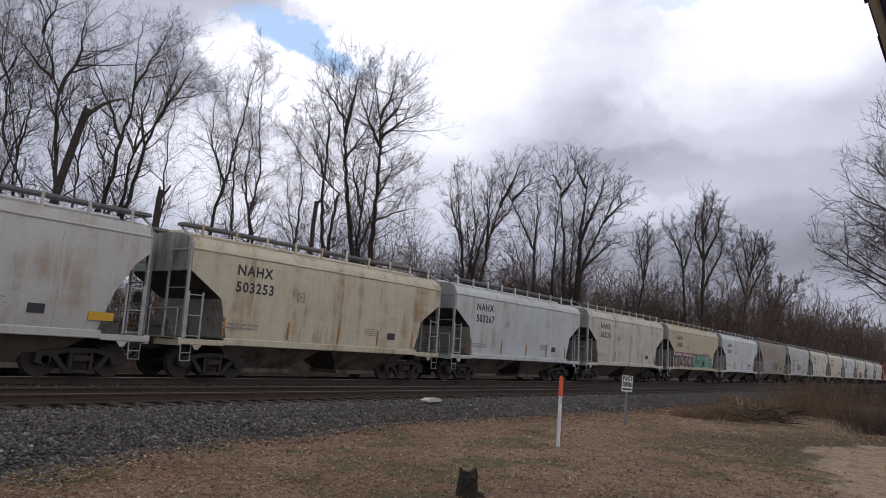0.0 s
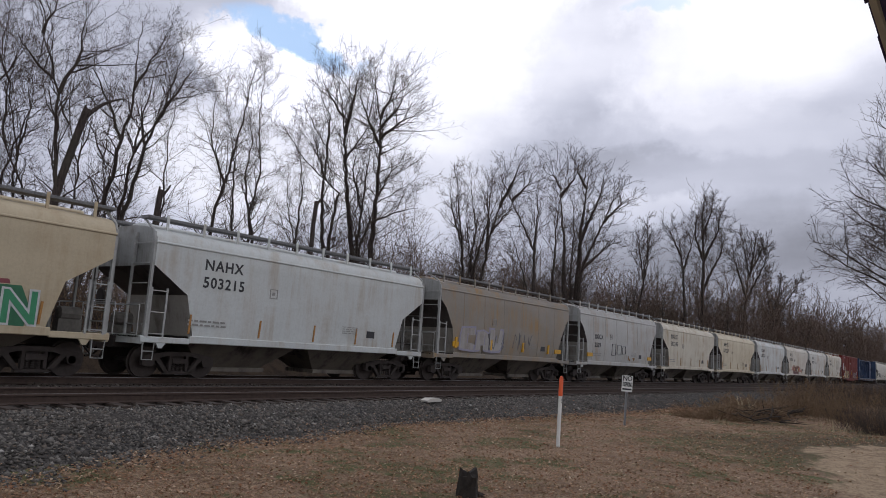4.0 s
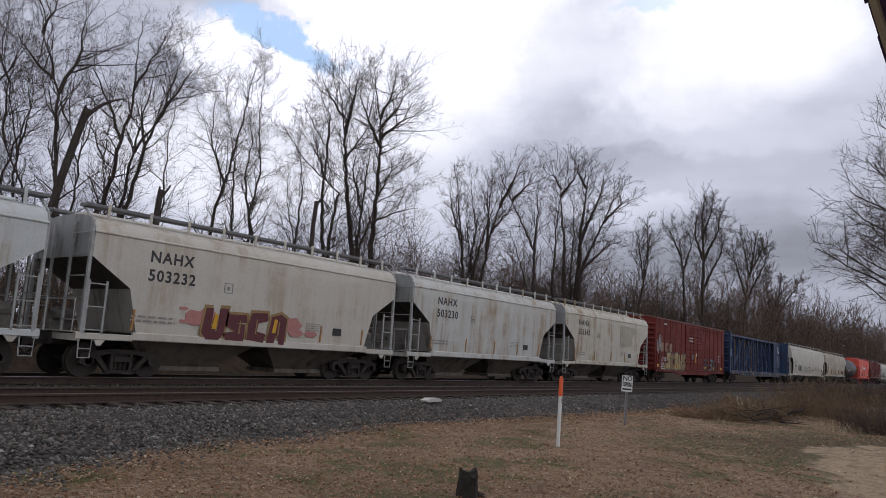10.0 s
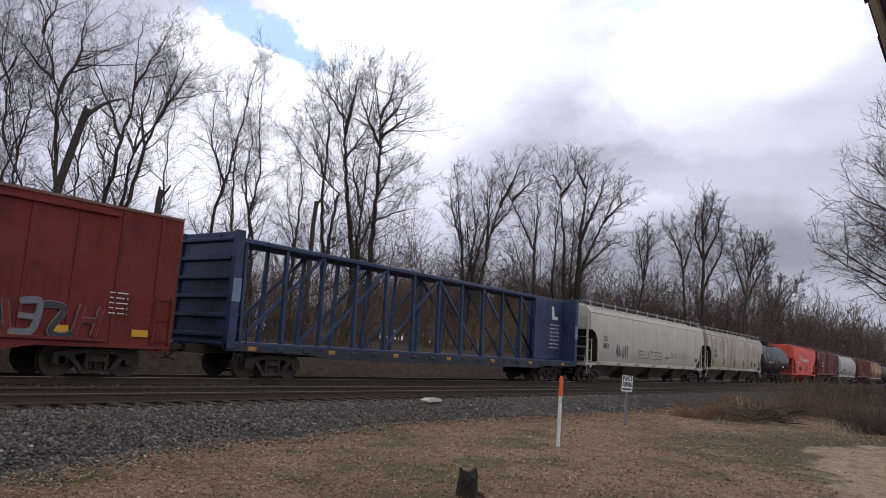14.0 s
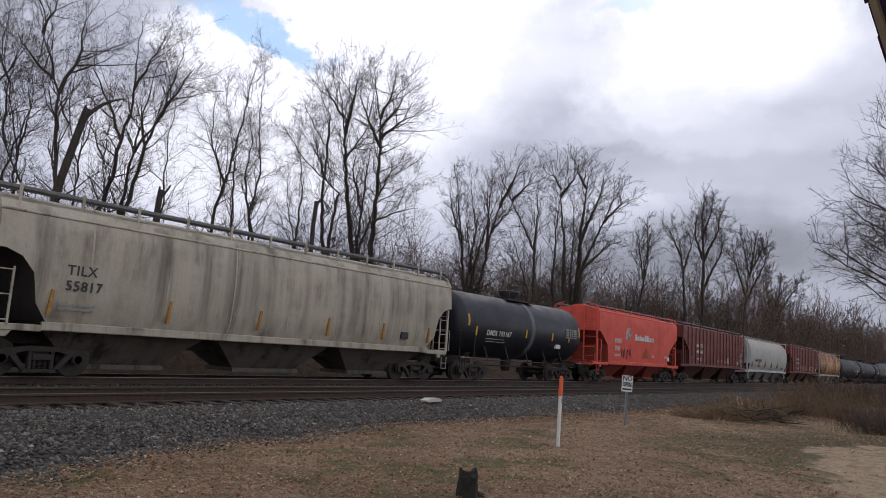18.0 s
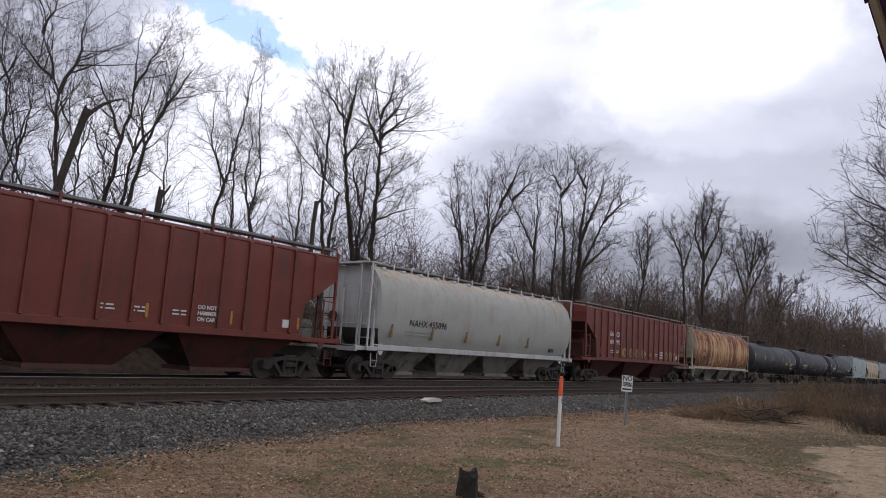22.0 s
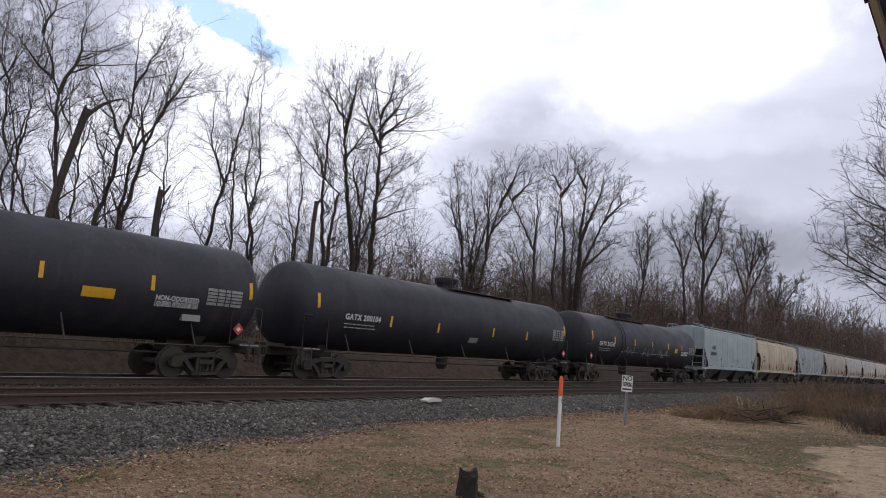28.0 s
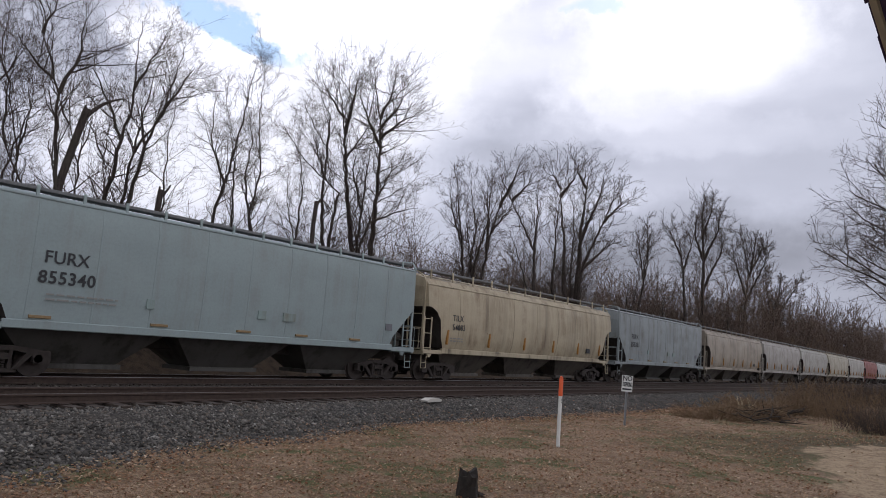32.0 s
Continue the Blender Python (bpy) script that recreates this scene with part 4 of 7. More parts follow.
def small_hopper(k, colour, number, stain=(0.30, 0.19, 0.09), amount=0.35, marks="NAHX", label="", seams=0, flags=False, at=(-4.23, 3.10, 2.60), size=0.30):
    """A short two-bay car; k counts the cars from the first whole one."""
    body = paint(colour, stain, amount)
    # Slope sheets: a much darker brown than the sides; bays lie between.
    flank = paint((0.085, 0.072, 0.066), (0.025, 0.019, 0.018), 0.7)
    rib = seams > 0
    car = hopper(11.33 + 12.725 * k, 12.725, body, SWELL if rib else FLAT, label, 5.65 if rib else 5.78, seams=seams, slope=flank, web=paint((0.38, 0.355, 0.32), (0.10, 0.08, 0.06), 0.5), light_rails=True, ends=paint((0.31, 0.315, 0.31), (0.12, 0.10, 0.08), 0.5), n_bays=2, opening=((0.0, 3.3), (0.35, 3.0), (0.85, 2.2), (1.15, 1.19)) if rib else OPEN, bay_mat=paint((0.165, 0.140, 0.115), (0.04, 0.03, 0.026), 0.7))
    lift = 0.018 if rib else 0.0
    if number:
        words(car, marks, size, at[0], at[1], 1.552 + lift, BLACKLETTER, 1.16, bold=0.010)
        words(car, number, size, at[0], at[2], 1.548 + lift, BLACKLETTER, 1.16, bold=0.010)
    bars(car, at[0] - 0.35, 1.66, 1.53, GREYLETTER, 2, 1.3, 0.05, 0.11, k + 3)
    bars(car, 1.5, 1.85, 1.535, GREYLETTER, 4, 0.75, 0.025, 0.07, k + 40)
    g = Geo()
    for a, b, c_, d in ((-1.80, -1.50, 2.50, 2.525), (-1.80, -1.50, 2.775, 2.80), (-1.80, -1.775, 2.525, 2.775), (-1.525, -1.50, 2.525, 2.775), (-1.70, -1.60, 2.60, 2.70)):
        g.box(a, b, -1.556 - lift, -1.53, c_, d)
    part("small_plate", g, GREYLETTER, car)
    part("data_panel", Geo().box(2.75, 3.15, -1.532, -1.51, 1.52, 1.76), BLACKLETTER, car)
    for s in (-1, 1):
        for y in (-1.42, -0.55, 0.55, 1.42):
            part("end_stiffener", Geo().prism([(y - 0.05, 3.02), (y + 0.05, 3.02), (y + 0.04, 3.95), (y - 0.04, 3.95)], min(s * (5.65 if rib else 5.78), s * (5.71 if rib else 5.84)), max(s * (5.65 if rib else 5.78), s * (5.71 if rib else 5.84))), LIGHTSTEEL, car)
    if rib:
        for x in (-5.0, 3.9):
            part("reflector_panel", Geo().box(x + 0.3, x + 0.95, -1.55, -1.5, 1.45, 1.66), YELLOW, car)
    else:
        for x in (-4.55, -2.1, 0.15, 2.15, 4.15):
            part("reflector_strip", Geo().prism([(x, 1.26), (x + 0.06, 1.26), (x + 0.09, 1.80), (x + 0.03, 1.80)], -1.538, -1.52, axis="y"), AMBER, car)
    return car


SWELL = [(1.46, 1.18), (1.54, 1.7), (1.56, 2.6), (1.53, 3.3), (1.50, 3.78), (1.40, 4.02), (0.95, 4.15), (0.35, 4.2), (0.0, 4.2)]
CREAM, WHITE, BLUEW, BEIGE, GREYW = (0.58, 0.515, 0.385), (0.57, 0.535, 0.455), (0.54, 0.562, 0.555), (0.49, 0.41, 0.285), (0.50, 0.49, 0.46)
small_hopper(-1, GREYW, "", seams=4, label="grey covered hopper car with panel seams and yellow markers")
small_hopper(0, CREAM, "503253", amount=0.5, label="cream covered hopper car with rusty streaks")
small_hopper(1, BLUEW, "503267", amount=0.3, label="pale grey-blue covered hopper car with light streaks")
small_hopper(2, WHITE, "503250", amount=0.5, label="off-white covered hopper car stained tan low down")
lomein = small_hopper(3, BEIGE, "503303", amount=0.2, label="beige covered hopper car with green and maroon graffiti")
graffiti(lomein, -4.5, 1.92, 1.528, 8.0, 0.36, 9, [S_PINK], S_PINK, 12)
graffiti(lomein, -4.8, 1.16, 1.545, 4.35, 0.98, 6, [S_MAROON, S_RUST, S_UMBER], S_SILVER, 12, 0.05)
part("sprayed_ground", Geo().prism([(-0.45, 1.12), (3.85, 1.16), (3.95, 1.6), (3.7, 2.12), (2.7, 2.1), (1.5, 2.16), (0.4, 2.1), (-0.35, 2.15)], -1.549, -1.53, axis="y"), S_DKGREEN, lomein)
for bold, y_, m_, nm in ((0.052, 1.556, S_SILVER, "sprayed_outline"), (0.012, 1.566, S_GREEN, "sprayed_word")):
    part(nm, letters("LOMEIN", 0.62, m_, 1.12, bold), None, lomein, "green sprayed block letters" if nm == "sprayed_word" else "", pose(-0.28, -y_, 1.26, 90) @ Matrix.Diagonal((1.28, 1.22, 1, 1)))

small_hopper(4, BLUEW, "503215", amount=0.25, label="pale white covered hopper car with faint streaks")
k5 = small_hopper(5, (0.25, 0.225, 0.195), "", seams=6, amount=0.55, label="dirty grey-beige covered hopper car with scrawled graffiti")
scrawl(k5, -2.2, 1.4, 1.56, 4.0, 0.9, 9, S_GREY, 21)
graffiti(k5, -4.3, 1.35, 1.56, 3.4, 0.95, 3, [paint((0.36, 0.34, 0.33))], spray("violet_spray", (0.30, 0.28, 0.36)), 24)
for x in (-4.6, -1.9, 0.9, 3.4):
    part("reflector_strip", Geo().prism([(x, 1.4), (x + 0.13, 1.4), (x + 0.16, 1.85), (x + 0.03, 1.85)], -1.575, -1.5, axis="y"), YELLOW, k5)
rg = small_hopper(6, (0.44, 0.44, 0.43), "2529", marks="RGCX", seams=6, amount=0.3, at=(-3.85, 2.47, 2.0), size=0.25, label="light grey covered hopper car with scrawled graffiti and yellow markers")
for p in (((-1.5, 1.6), (-1.45, 2.25), (-0.95, 2.28), (-0.98, 1.62), (-1.5, 1.6)), ((-0.75, 1.65), (-0.7, 2.2), (-0.1, 2.22), (-0.15, 1.68), (-0.5, 1.66)), ((0.0, 2.15), (0.5, 2.2), (0.55, 1.75), (0.05, 1.72), (0.0, 2.1))):
    part("marker_line", Geo().tube([(a, -1.565, b) for a, b in p], 0.022, 4), S_GREY, rg)
scrawl(rg, 0.6, 1.3, 1.555, 1.4, 0.35, 4, AMBER, 23)
small_hopper(7, (0.57, 0.53, 0.44), "503243", amount=0.4, label="off-white covered hopper car with tan streaks")
small_hopper(8, CREAM, "503269", amount=0.4, label="cream covered hopper car with tan streaks")
small_hopper(9, BLUEW, "503353", amount=0.4, label="pale blue-white covered hopper car with rust streaks")
orange = small_hopper(10, (0.55, 0.52, 0.46), "503232", amount=0.3, label="off-white covered hopper car with orange and black graffiti")
S_ROSE, S_WINE = spray("faded_rose_spray", (0.46, 0.20, 0.18)), spray("wine_spray", (0.115, 0.028, 0.035))
for cx, cz, w_, h_ in ((-2.55, 1.72, 0.5, 0.22), (-2.25, 1.85, 0.3, 0.15), (0.85, 1.75, 0.5, 0.24), (1.1, 1.5, 0.35, 0.12), (-3.05, 1.95, 0.16, 0.05), (-3.0, 1.6, 0.18, 0.05), (1.75, 1.5, 0.3, 0.1)):
    part("sprayed_cloud", Geo().prism([(cx + w_ * math.cos(a * 0.524) * (1 + 0.15 * math.sin(5 * a)), cz + h_ * math.sin(a * 0.524) * (1 + 0.15 * math.cos(3 * a))) for a in range(12)], -1.540 - 0.0004 * cz, -1.53, axis="y"), S_ROSE, orange)
graffiti(orange, -2.4, 1.10, 1.545, 3.1, 1.0, 4, [S_WINE], S_TAN, 10, 0.10)
for cx in (-2.1, 0.1):
    part("sprayed_fill", Geo().prism([(cx, 1.45), (cx + 0.14, 1.45), (cx + 0.2, 1.85), (cx + 0.08, 1.9)], -1.562, -1.557, axis="y"), YELLOW, orange)
small_hopper(11, (0.55, 0.555, 0.53), "503230", amount=0.45, label="white covered hopper car with faint streaks")
last_small = small_hopper(12, (0.55, 0.53, 0.46), "503343", amount=0.6, label="cream covered hopper car with a brown stained patch")
part("painted_out_patch", Geo().prism([(1.35, 3.45), (3.9, 3.35), (3.9, 3.05), (3.3, 2.9), (3.1, 2.2), (1.4, 2.1)], -1.556, -1.54, axis="y"), paint((0.40, 0.37, 0.30), amount=0.5), last_small)


# ---------------------------------------------------------------- box car
def box_car():
    red = paint((0.158, 0.020, 0.014), (0.062, 0.012, 0.009), 0.5, 0.3, 0.78)
    start, length, hb, w = 177.0, 17.6, 7.85, 1.45
    car, plane = new_car("box_car", "dark red steel box car with cream graffiti and ribbed ends", start, length)
    g = Geo().prism([(-w, 0.86), (w, 0.86), (w, 4.36), (w - 0.05, 4.42), (0.0, 4.60), (-w + 0.05, 4.42), (-w, 4.36)], -hb, hb)
    part("body", g, red, car)
    part("roof", Geo().prism([(-w - 0.04, 4.34), (-w - 0.04, 4.41), (0.0, 4.63), (w + 0.04, 4.41), (w + 0.04, 4.34), (0, 4.56)], -hb - 0.04, hb + 0.04), paint((0.16, 0.05, 0.04), (0.20, 0.15, 0.13), 0.5), car)
    for s in (-1, 1):
        part("side_sill", Geo().prism([(-hb, 0.90), (hb, 0.90), (hb, 0.80), (4.3, 0.78), (3.4, 0.62), (-3.4, 0.62), (-4.3, 0.78), (-hb, 0.80)], s * w - 0.05, s * w + 0.035, axis="y"), red, car)
        for i in range(9):
            z = 1.12 + i * 0.34
            part("end_corrugation", Geo().prism([(s * hb, z), (s * (hb + 0.09), z + 0.06), (s * (hb + 0.09), z + 0.16), (s * hb, z + 0.22)], -w + 0.10, w - 0.10, axis="y"), red, car)
        part("end_platform", Geo().box(min(s * hb, s * (hb + 0.45)), max(s * hb, s * (hb + 0.45)), -0.9, 0.9, 1.02, 1.06), GALV, car)
        ladder(car, red, s * (hb - 0.55), s * (hb - 0.08), -w - 0.05, 0.9, 2.2)
        stirrup(car, red, s * (hb - 0.3), -w - 0.02, 0.42)
        part("end_post", Geo().cbox(min(s * hb, s * (hb + 0.05)), max(s * hb, s * (hb + 0.05)), -w, -w + 0.12, 0.9, 4.36), red, car)
    for i in range(14):
        x = -hb + 1.12 * (i + 0.5)
        if -2.1 < x < 1.9:
            continue
        for s in (-1, 1):
            part("side_post", Geo().cbox(x - 0.045, x + 0.045, s * w - 0.03, s * w + 0.03, 0.9, 4.34, 0.01), red, car)
    d0, d1 = -1.95, 1.75
    part("door", Geo().cbox(d0, d1, -w - 0.07, -w + 0.02, 1.02, 4.12, 0.02), red, car, "dark red plug door")
    door = car.children[-1]
    for z in (1.5, 2.0, 2.5, 3.0, 3.5):
        part("door_rib", Geo().prism([(-w - 0.07, z - 0.05), (-w - 0.11, z - 0.02), (-w - 0.11, z + 0.02), (-w - 0.07, z + 0.05)], d0 + 0.06, d1 - 0.06), red, door)
    for x in (-1.0, -0.35, 0.6):
        part("lock_rod", Geo().tube([(x, -w - 0.12, 1.05), (x, -w - 0.12, 4.08)], 0.02, 6), red, door)
    part("lock_handle", Geo().cbox(0.1, 0.2, -w - 0.14, -w - 0.10, 1.55, 2.1, 0.01), YELLOW, door, "yellow lever")
    part("door_track", Geo().cbox(d0 - 0.1, 6.0, -w - 0.12, -w - 0.02, 0.92, 1.0, 0.01), red, car)
    part("upper_track", Geo().cbox(d0 - 0.1, 6.0, -w - 0.10, -w, 4.12, 4.20, 0.01), red, car)
    part("door_placard", Geo().box(-0.7, -0.35, -w - 0.125, -w - 0.11, 1.75, 2.1), S_GREY, door)
    part("door_placard", Geo().box(0.25, 0.38, -w - 0.125, -w - 0.11, 2.0, 2.25), WHITELETTER, door)
    bars(car, -1.35, 3.35, w + 0.125, WHITELETTER, 2, 0.8, 0.07, 0.2, 5)
    # the road's initials, as plain blocks
    faded = spray("faded_cream_paint", (0.29, 0.18, 0.125))
    for i, x in enumerate((-6.98, -6.15, -5.35)):
        part("initial_block", Geo().prism([(x, 2.12), (x + 0.5, 2.15), (x + 0.48, 2.74), (x + 0.02, 2.72)] if i != 1 else [(x + 0.12, 2.12), (x + 0.5, 2.15), (x + 0.5, 2.3), (x + 0.25, 2.3), (x + 0.25, 2.58), (x + 0.5, 2.58), (x + 0.5, 2.74), (x + 0.1, 2.74), (x, 2.6), (x, 2.25)], -w - 0.045, -w - 0.02, axis="y"), faded, car)
    words(car, "17 20 64", 0.26, -6.85, 1.5, w + 0.04, WHITELETTER, 1.1)
    bars(car, -6.9, 1.38, w + 0.04, WHITELETTER, 4, 0.7, 0.05, 0.12, 6)
    bars(car, -6.4, 4.1, w + 0.04, WHITELETTER, 1, 0.45, 0.12, 0.1, 7)
    bars(car, 6.0, 2.2, w + 0.04, WHITELETTER, 5, 0.5, 0.03, 0.13, 8)
    bars(car, -7.3, 2.75, w + 0.04, S_SILVER, 3, 0.35, 0.03, 0.12, 9)
    scrawl(car, -7.6, 1.95, w + 0.04, 0.7, 1.3, 6, S_SILVER, 31)
    graffiti(car, -6.3, 0.90, w + 0.040, 4.4, 0.5, 7, [S_TAN, S_CREAM], S_UMBER, 16, 0.0)
    graffiti(car, -5.9, 0.95, w + 0.050, 4.0, 1.2, 5, [S_CREAM, S_TAN, S_CREAM], S_UMBER, 27, 0.10)
    figures(car, ("gate", "ring", "wave", "peak", "fork"), -5.8, 1.02, w + 0.066, 3.9, 1.0, 0.05, [S_UMBER], None)
    figures(car, ("curl", "wave", "fork", "zig", "gate"), 2.15, 1.0, w + 0.048, 3.6, 0.85, 0.13, [S_BLACK, red, S_GREY], S_GREY, 0.05, 0.25)
    for x in (-7.72, -4.1, 2.5, 4.6, 6.7):
        part("reflector_panel", Geo().box(x, x + 0.45, -w - 0.062, -w - 0.02, 1.1, 1.28), YELLOW, car)
    part("centre_sill", Geo().cbox(-8.4, 8.4, -0.3, 0.3, 0.72, 0.92), GRIME, car)
    running_gear(car, length, plane, 6.1)


box_car()


# ---------------------------------------------------------------- centre-beam flat car
def beam_car():
    blue = paint((0.018, 0.042, 0.105), (0.016, 0.020, 0.032), 0.6, 0.3)
    grubby = paint((0.016, 0.022, 0.040), (0.03, 0.024, 0.02), 0.6)
    start, length, hb, w = 194.6, 24.5, 11.35, 1.40
    car, plane = new_car("centre_beam_car", "empty blue centre-beam lumber flat car", start, length)
    part("deck", Geo().cbox(-hb, hb, -w, w, 1.02, 1.12, 0.02), blue, car)
    for s in (-1, 1):
        part("side_sill", Geo().prism([(-hb, 1.05), (hb, 1.05), (hb, 0.85), (8, 0.82), (7, 0.70), (-7, 0.70), (-8, 0.82), (-hb, 0.85)], s * w - 0.06, s * w + 0.02, axis="y"), grubby, car)
        a, b = sorted((s * hb, s * (hb - 0.28)))
        bulk = part("bulkhead", Geo().cbox(a + 0.1, b - 0.1, -w, w, 0.95, 4.42, 0.02), blue, car)
        for t in (-1, 1):
            part("bulkhead_post", Geo().cbox(a, b, t * w - 0.10, t * w + 0.10, 0.9, 4.45, 0.02), blue, bulk)
        for i in range(6):
            z = 1.2 + i * 0.58
            part("bulkhead_rib", Geo().prism([(s * hb - s * 0.1, z), (s * (hb + 0.04), z + 0.05), (s * (hb + 0.04), z + 0.13), (s * hb - s * 0.1, z + 0.18)], -w + 0.1, w - 0.1, axis="y"), blue, bulk)
        part("corner_patch", Geo().box(min(s * hb, s * (hb - 0.3)), max(s * hb, s * (hb - 0.3)), -w - 0.11, -w - 0.095, 2.3, 3.0), paint((0.16, 0.22, 0.33)), bulk)
    part("top_chord", Geo().cbox(-hb, hb, -0.62, 0.62, 4.22, 4.38, 0.03), blue, car)
    for t in (-1, 1):
        n = 13
        for i in range(n):
            x = -hb + 1.1 + (2 * hb - 2.2) * i / (n - 1)
            part("upright", Geo().prism([(t * 0.50, 1.1), (t * 0.66, 1.1), (t * 0.56, 4.25), (t * 0.44, 4.25)], x - 0.055, x + 0.055), blue, car)
            if i % 2 == 0 and i < n - 1:
                x2 = x + 2 * (2 * hb - 2.2) / (n - 1)
                lo_, hi_ = (x, x2) if i < n // 2 else (x2, x)
                part("diagonal_brace", Geo().prism([(lo_ - 0.08, 1.12), (lo_ + 0.08, 1.12), (hi_ + 0.08, 4.24), (hi_ - 0.08, 4.24)], t * 0.5 - 0.03, t * 0.5 + 0.03, axis="y"), blue, car)
    part("solid_panel", Geo().cbox(hb - 3.3, hb - 0.2, -0.72, -0.66, 1.15, 4.25, 0.01), blue, car, "plain blue sheet with small white markings")
    part("trademark_shape", Geo().prism([(hb - 1.5, 3.25), (hb - 0.9, 3.25), (hb - 0.9, 3.42), (hb - 1.25, 3.42), (hb - 1.4, 3.95), (hb - 1.6, 3.95)], -0.735, -0.722, axis="y"), WHITELETTER, car)
    bars(car, hb - 1.7, 3.0, 0.73, WHITELETTER, 7, 1.0, 0.05, 0.2, 9)
    bars(car, -4.5, 0.98, w + 0.022, WHITELETTER, 1, 2.0, 0.12, 0.1, 10)
    for i in range(20):
        x = -hb + 0.8 + 1.12 * i
        part("strap_winch", Geo().cbox(x, x + 0.3, -w - 0.09, -w - 0.02, 0.86, 1.0, 0.02), grubby if i % 3 else AMBER, car)
    ladder(car, blue, -hb + 0.3, -hb + 0.75, -w - 0.03, 0.9, 2.0)
    stirrup(car, blue, -hb + 0.5, -w)
    stirrup(car, blue, hb - 0.5, -w)
    part("centre_sill", Geo().cbox(-11.9, 11.9, -0.3, 0.3, 0.72, 0.98), GRIME, car)
    running_gear(car, length, plane, 9.2)


beam_car()

# ---------------------------------------------------------------- long hoppers
ARCH = ((0.0, 2.95), (0.18, 2.95), (0.55, 2.80), (0.85, 2.45), (1.0, 2.0), (1.0, 1.75), (1.35, 1.19))
ROUND = [(1.36, 1.18), (1.50, 1.6), (1.56, 2.2), (1.57, 2.9), (1.53, 3.5), (1.46, 3.95), (1.30, 4.18), (0.9, 4.30), (0.35, 4.36), (0.0, 4.36)]
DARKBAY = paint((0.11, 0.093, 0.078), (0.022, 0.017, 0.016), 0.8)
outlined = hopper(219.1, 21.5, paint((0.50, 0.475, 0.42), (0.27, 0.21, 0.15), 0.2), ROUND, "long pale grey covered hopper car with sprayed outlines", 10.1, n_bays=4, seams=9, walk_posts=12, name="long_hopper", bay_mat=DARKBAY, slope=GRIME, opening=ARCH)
words(outlined, "TX", 0.28, -8.45, 2.38, 1.585, BLACKLETTER, 1.1)
words(outlined, "0850", 0.28, -8.5, 1.98, 1.575, BLACKLETTER, 1.1)
def flat_strokes(x, kind, y=1.553):
    """One of the big square-cut letters of the word SWISS, drawn in thin lines with a heavy top bar."""
    top, mid, low, w_ = 2.02, 1.80, 1.56, 0.70
    lines = {"S": [((w_, top), (0.04, top - 0.02)), ((0.04, top - 0.04), (0.0, mid)), ((0.0, mid), (w_, mid - 0.01)), ((w_, mid - 0.01), (w_ - 0.05, low)), ((w_ - 0.05, low), (-0.06, low))],
             "I": [((0.05, top), (w_, top)), ((0.38, top), (0.33, low)), ((0.0, low), (w_, low))],
             "W": [((0.0, top), (-0.04, low)), ((-0.04, low), (0.34, low)), ((0.36, top - 0.08), (0.34, low)), ((0.34, low), (w_, low)), ((w_, low), (w_ + 0.06, top))]}[kind]
    for i, q in enumerate(lines):
        ribbon(outlined, [(x + a, b) for a, b in q], 0.085 if i == 0 and kind != "W" else 0.040, S_BLACK, y + 0.0006 * i)


for x, kind in ((-3.02, "S"), (-2.15, "W"), (-1.27, "I"), (-0.42, "S"), (0.40, "S")):
    flat_strokes(x, kind)
scrawl(outlined, -6.7, 1.45, 1.565, 1.9, 0.85, 12, S_GREY, 33)
scrawl(outlined, 1.5, 1.62, 1.56, 0.8, 0.16, 6, S_BLACK, 35)
FADED = spray("faded_orange_spray", (0.42, 0.30, 0.22))
figures(outlined, ("curl", "wave", "fork", "cup", "curl", "gate"), 2.5, 1.70, 1.552, 4.3, 0.45, 0.035, [FADED], None)
figures(outlined, ("zig", "peak", "ring", "wave", "ring", "peak"), 2.6, 1.72, 1.556, 4.2, 0.40, 0.025, [FADED], None)
part("data_panel", Geo().box(8.1, 8.5, -1.56, -1.5, 1.6, 1.85), BLACKLETTER, outlined)
for i in range(7):
    part("sill_reflector", Geo().box(-9.0 + 2.9 * i, -8.45 + 2.9 * i, -1.43, -1.38, 1.04, 1.16), AMBER, outlined)


def long_hopper(start, length, colour, label, stain=(0.13, 0.11, 0.085), amount=0.42, marks=(), soot=0.0, size=0.24, at=(-7.1, 2.5, 2.12), walk_posts=12, hb=None):
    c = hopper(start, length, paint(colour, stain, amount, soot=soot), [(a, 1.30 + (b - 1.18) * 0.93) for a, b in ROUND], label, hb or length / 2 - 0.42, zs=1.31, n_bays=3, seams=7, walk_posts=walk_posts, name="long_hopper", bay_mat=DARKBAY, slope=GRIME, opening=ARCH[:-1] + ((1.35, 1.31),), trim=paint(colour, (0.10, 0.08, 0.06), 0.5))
    for text, z in zip(marks, at[1:]):
        words(c, text, size, at[0], z, 1.575, BLACKLETTER, 1.1)
    bars(c, at[0] - 0.1, 1.8, 1.55, GREYLETTER, 2, 0.9, 0.05, 0.11, int(start))
    part("data_panel", Geo().box(5.6, 6.0, -1.56, -1.5, 1.6, 1.85), BLACKLETTER, c)
    for x in (-7.45, -4.3, -1.2, 1.7, 4.5, 7.2):
        part("reflector_strip", Geo().prism([(x, 1.5), (x + 0.07, 1.5), (x + 0.12, 2.1), (x + 0.05, 2.1)], -1.585, -1.5, axis="y"), AMBER, c)
    return c


long_hopper(240.6, 18.3, (0.44, 0.39, 0.31), "dirty beige covered hopper car with dark streaks", marks=("TILX", "55817"), hb=8.7, soot=0.75)
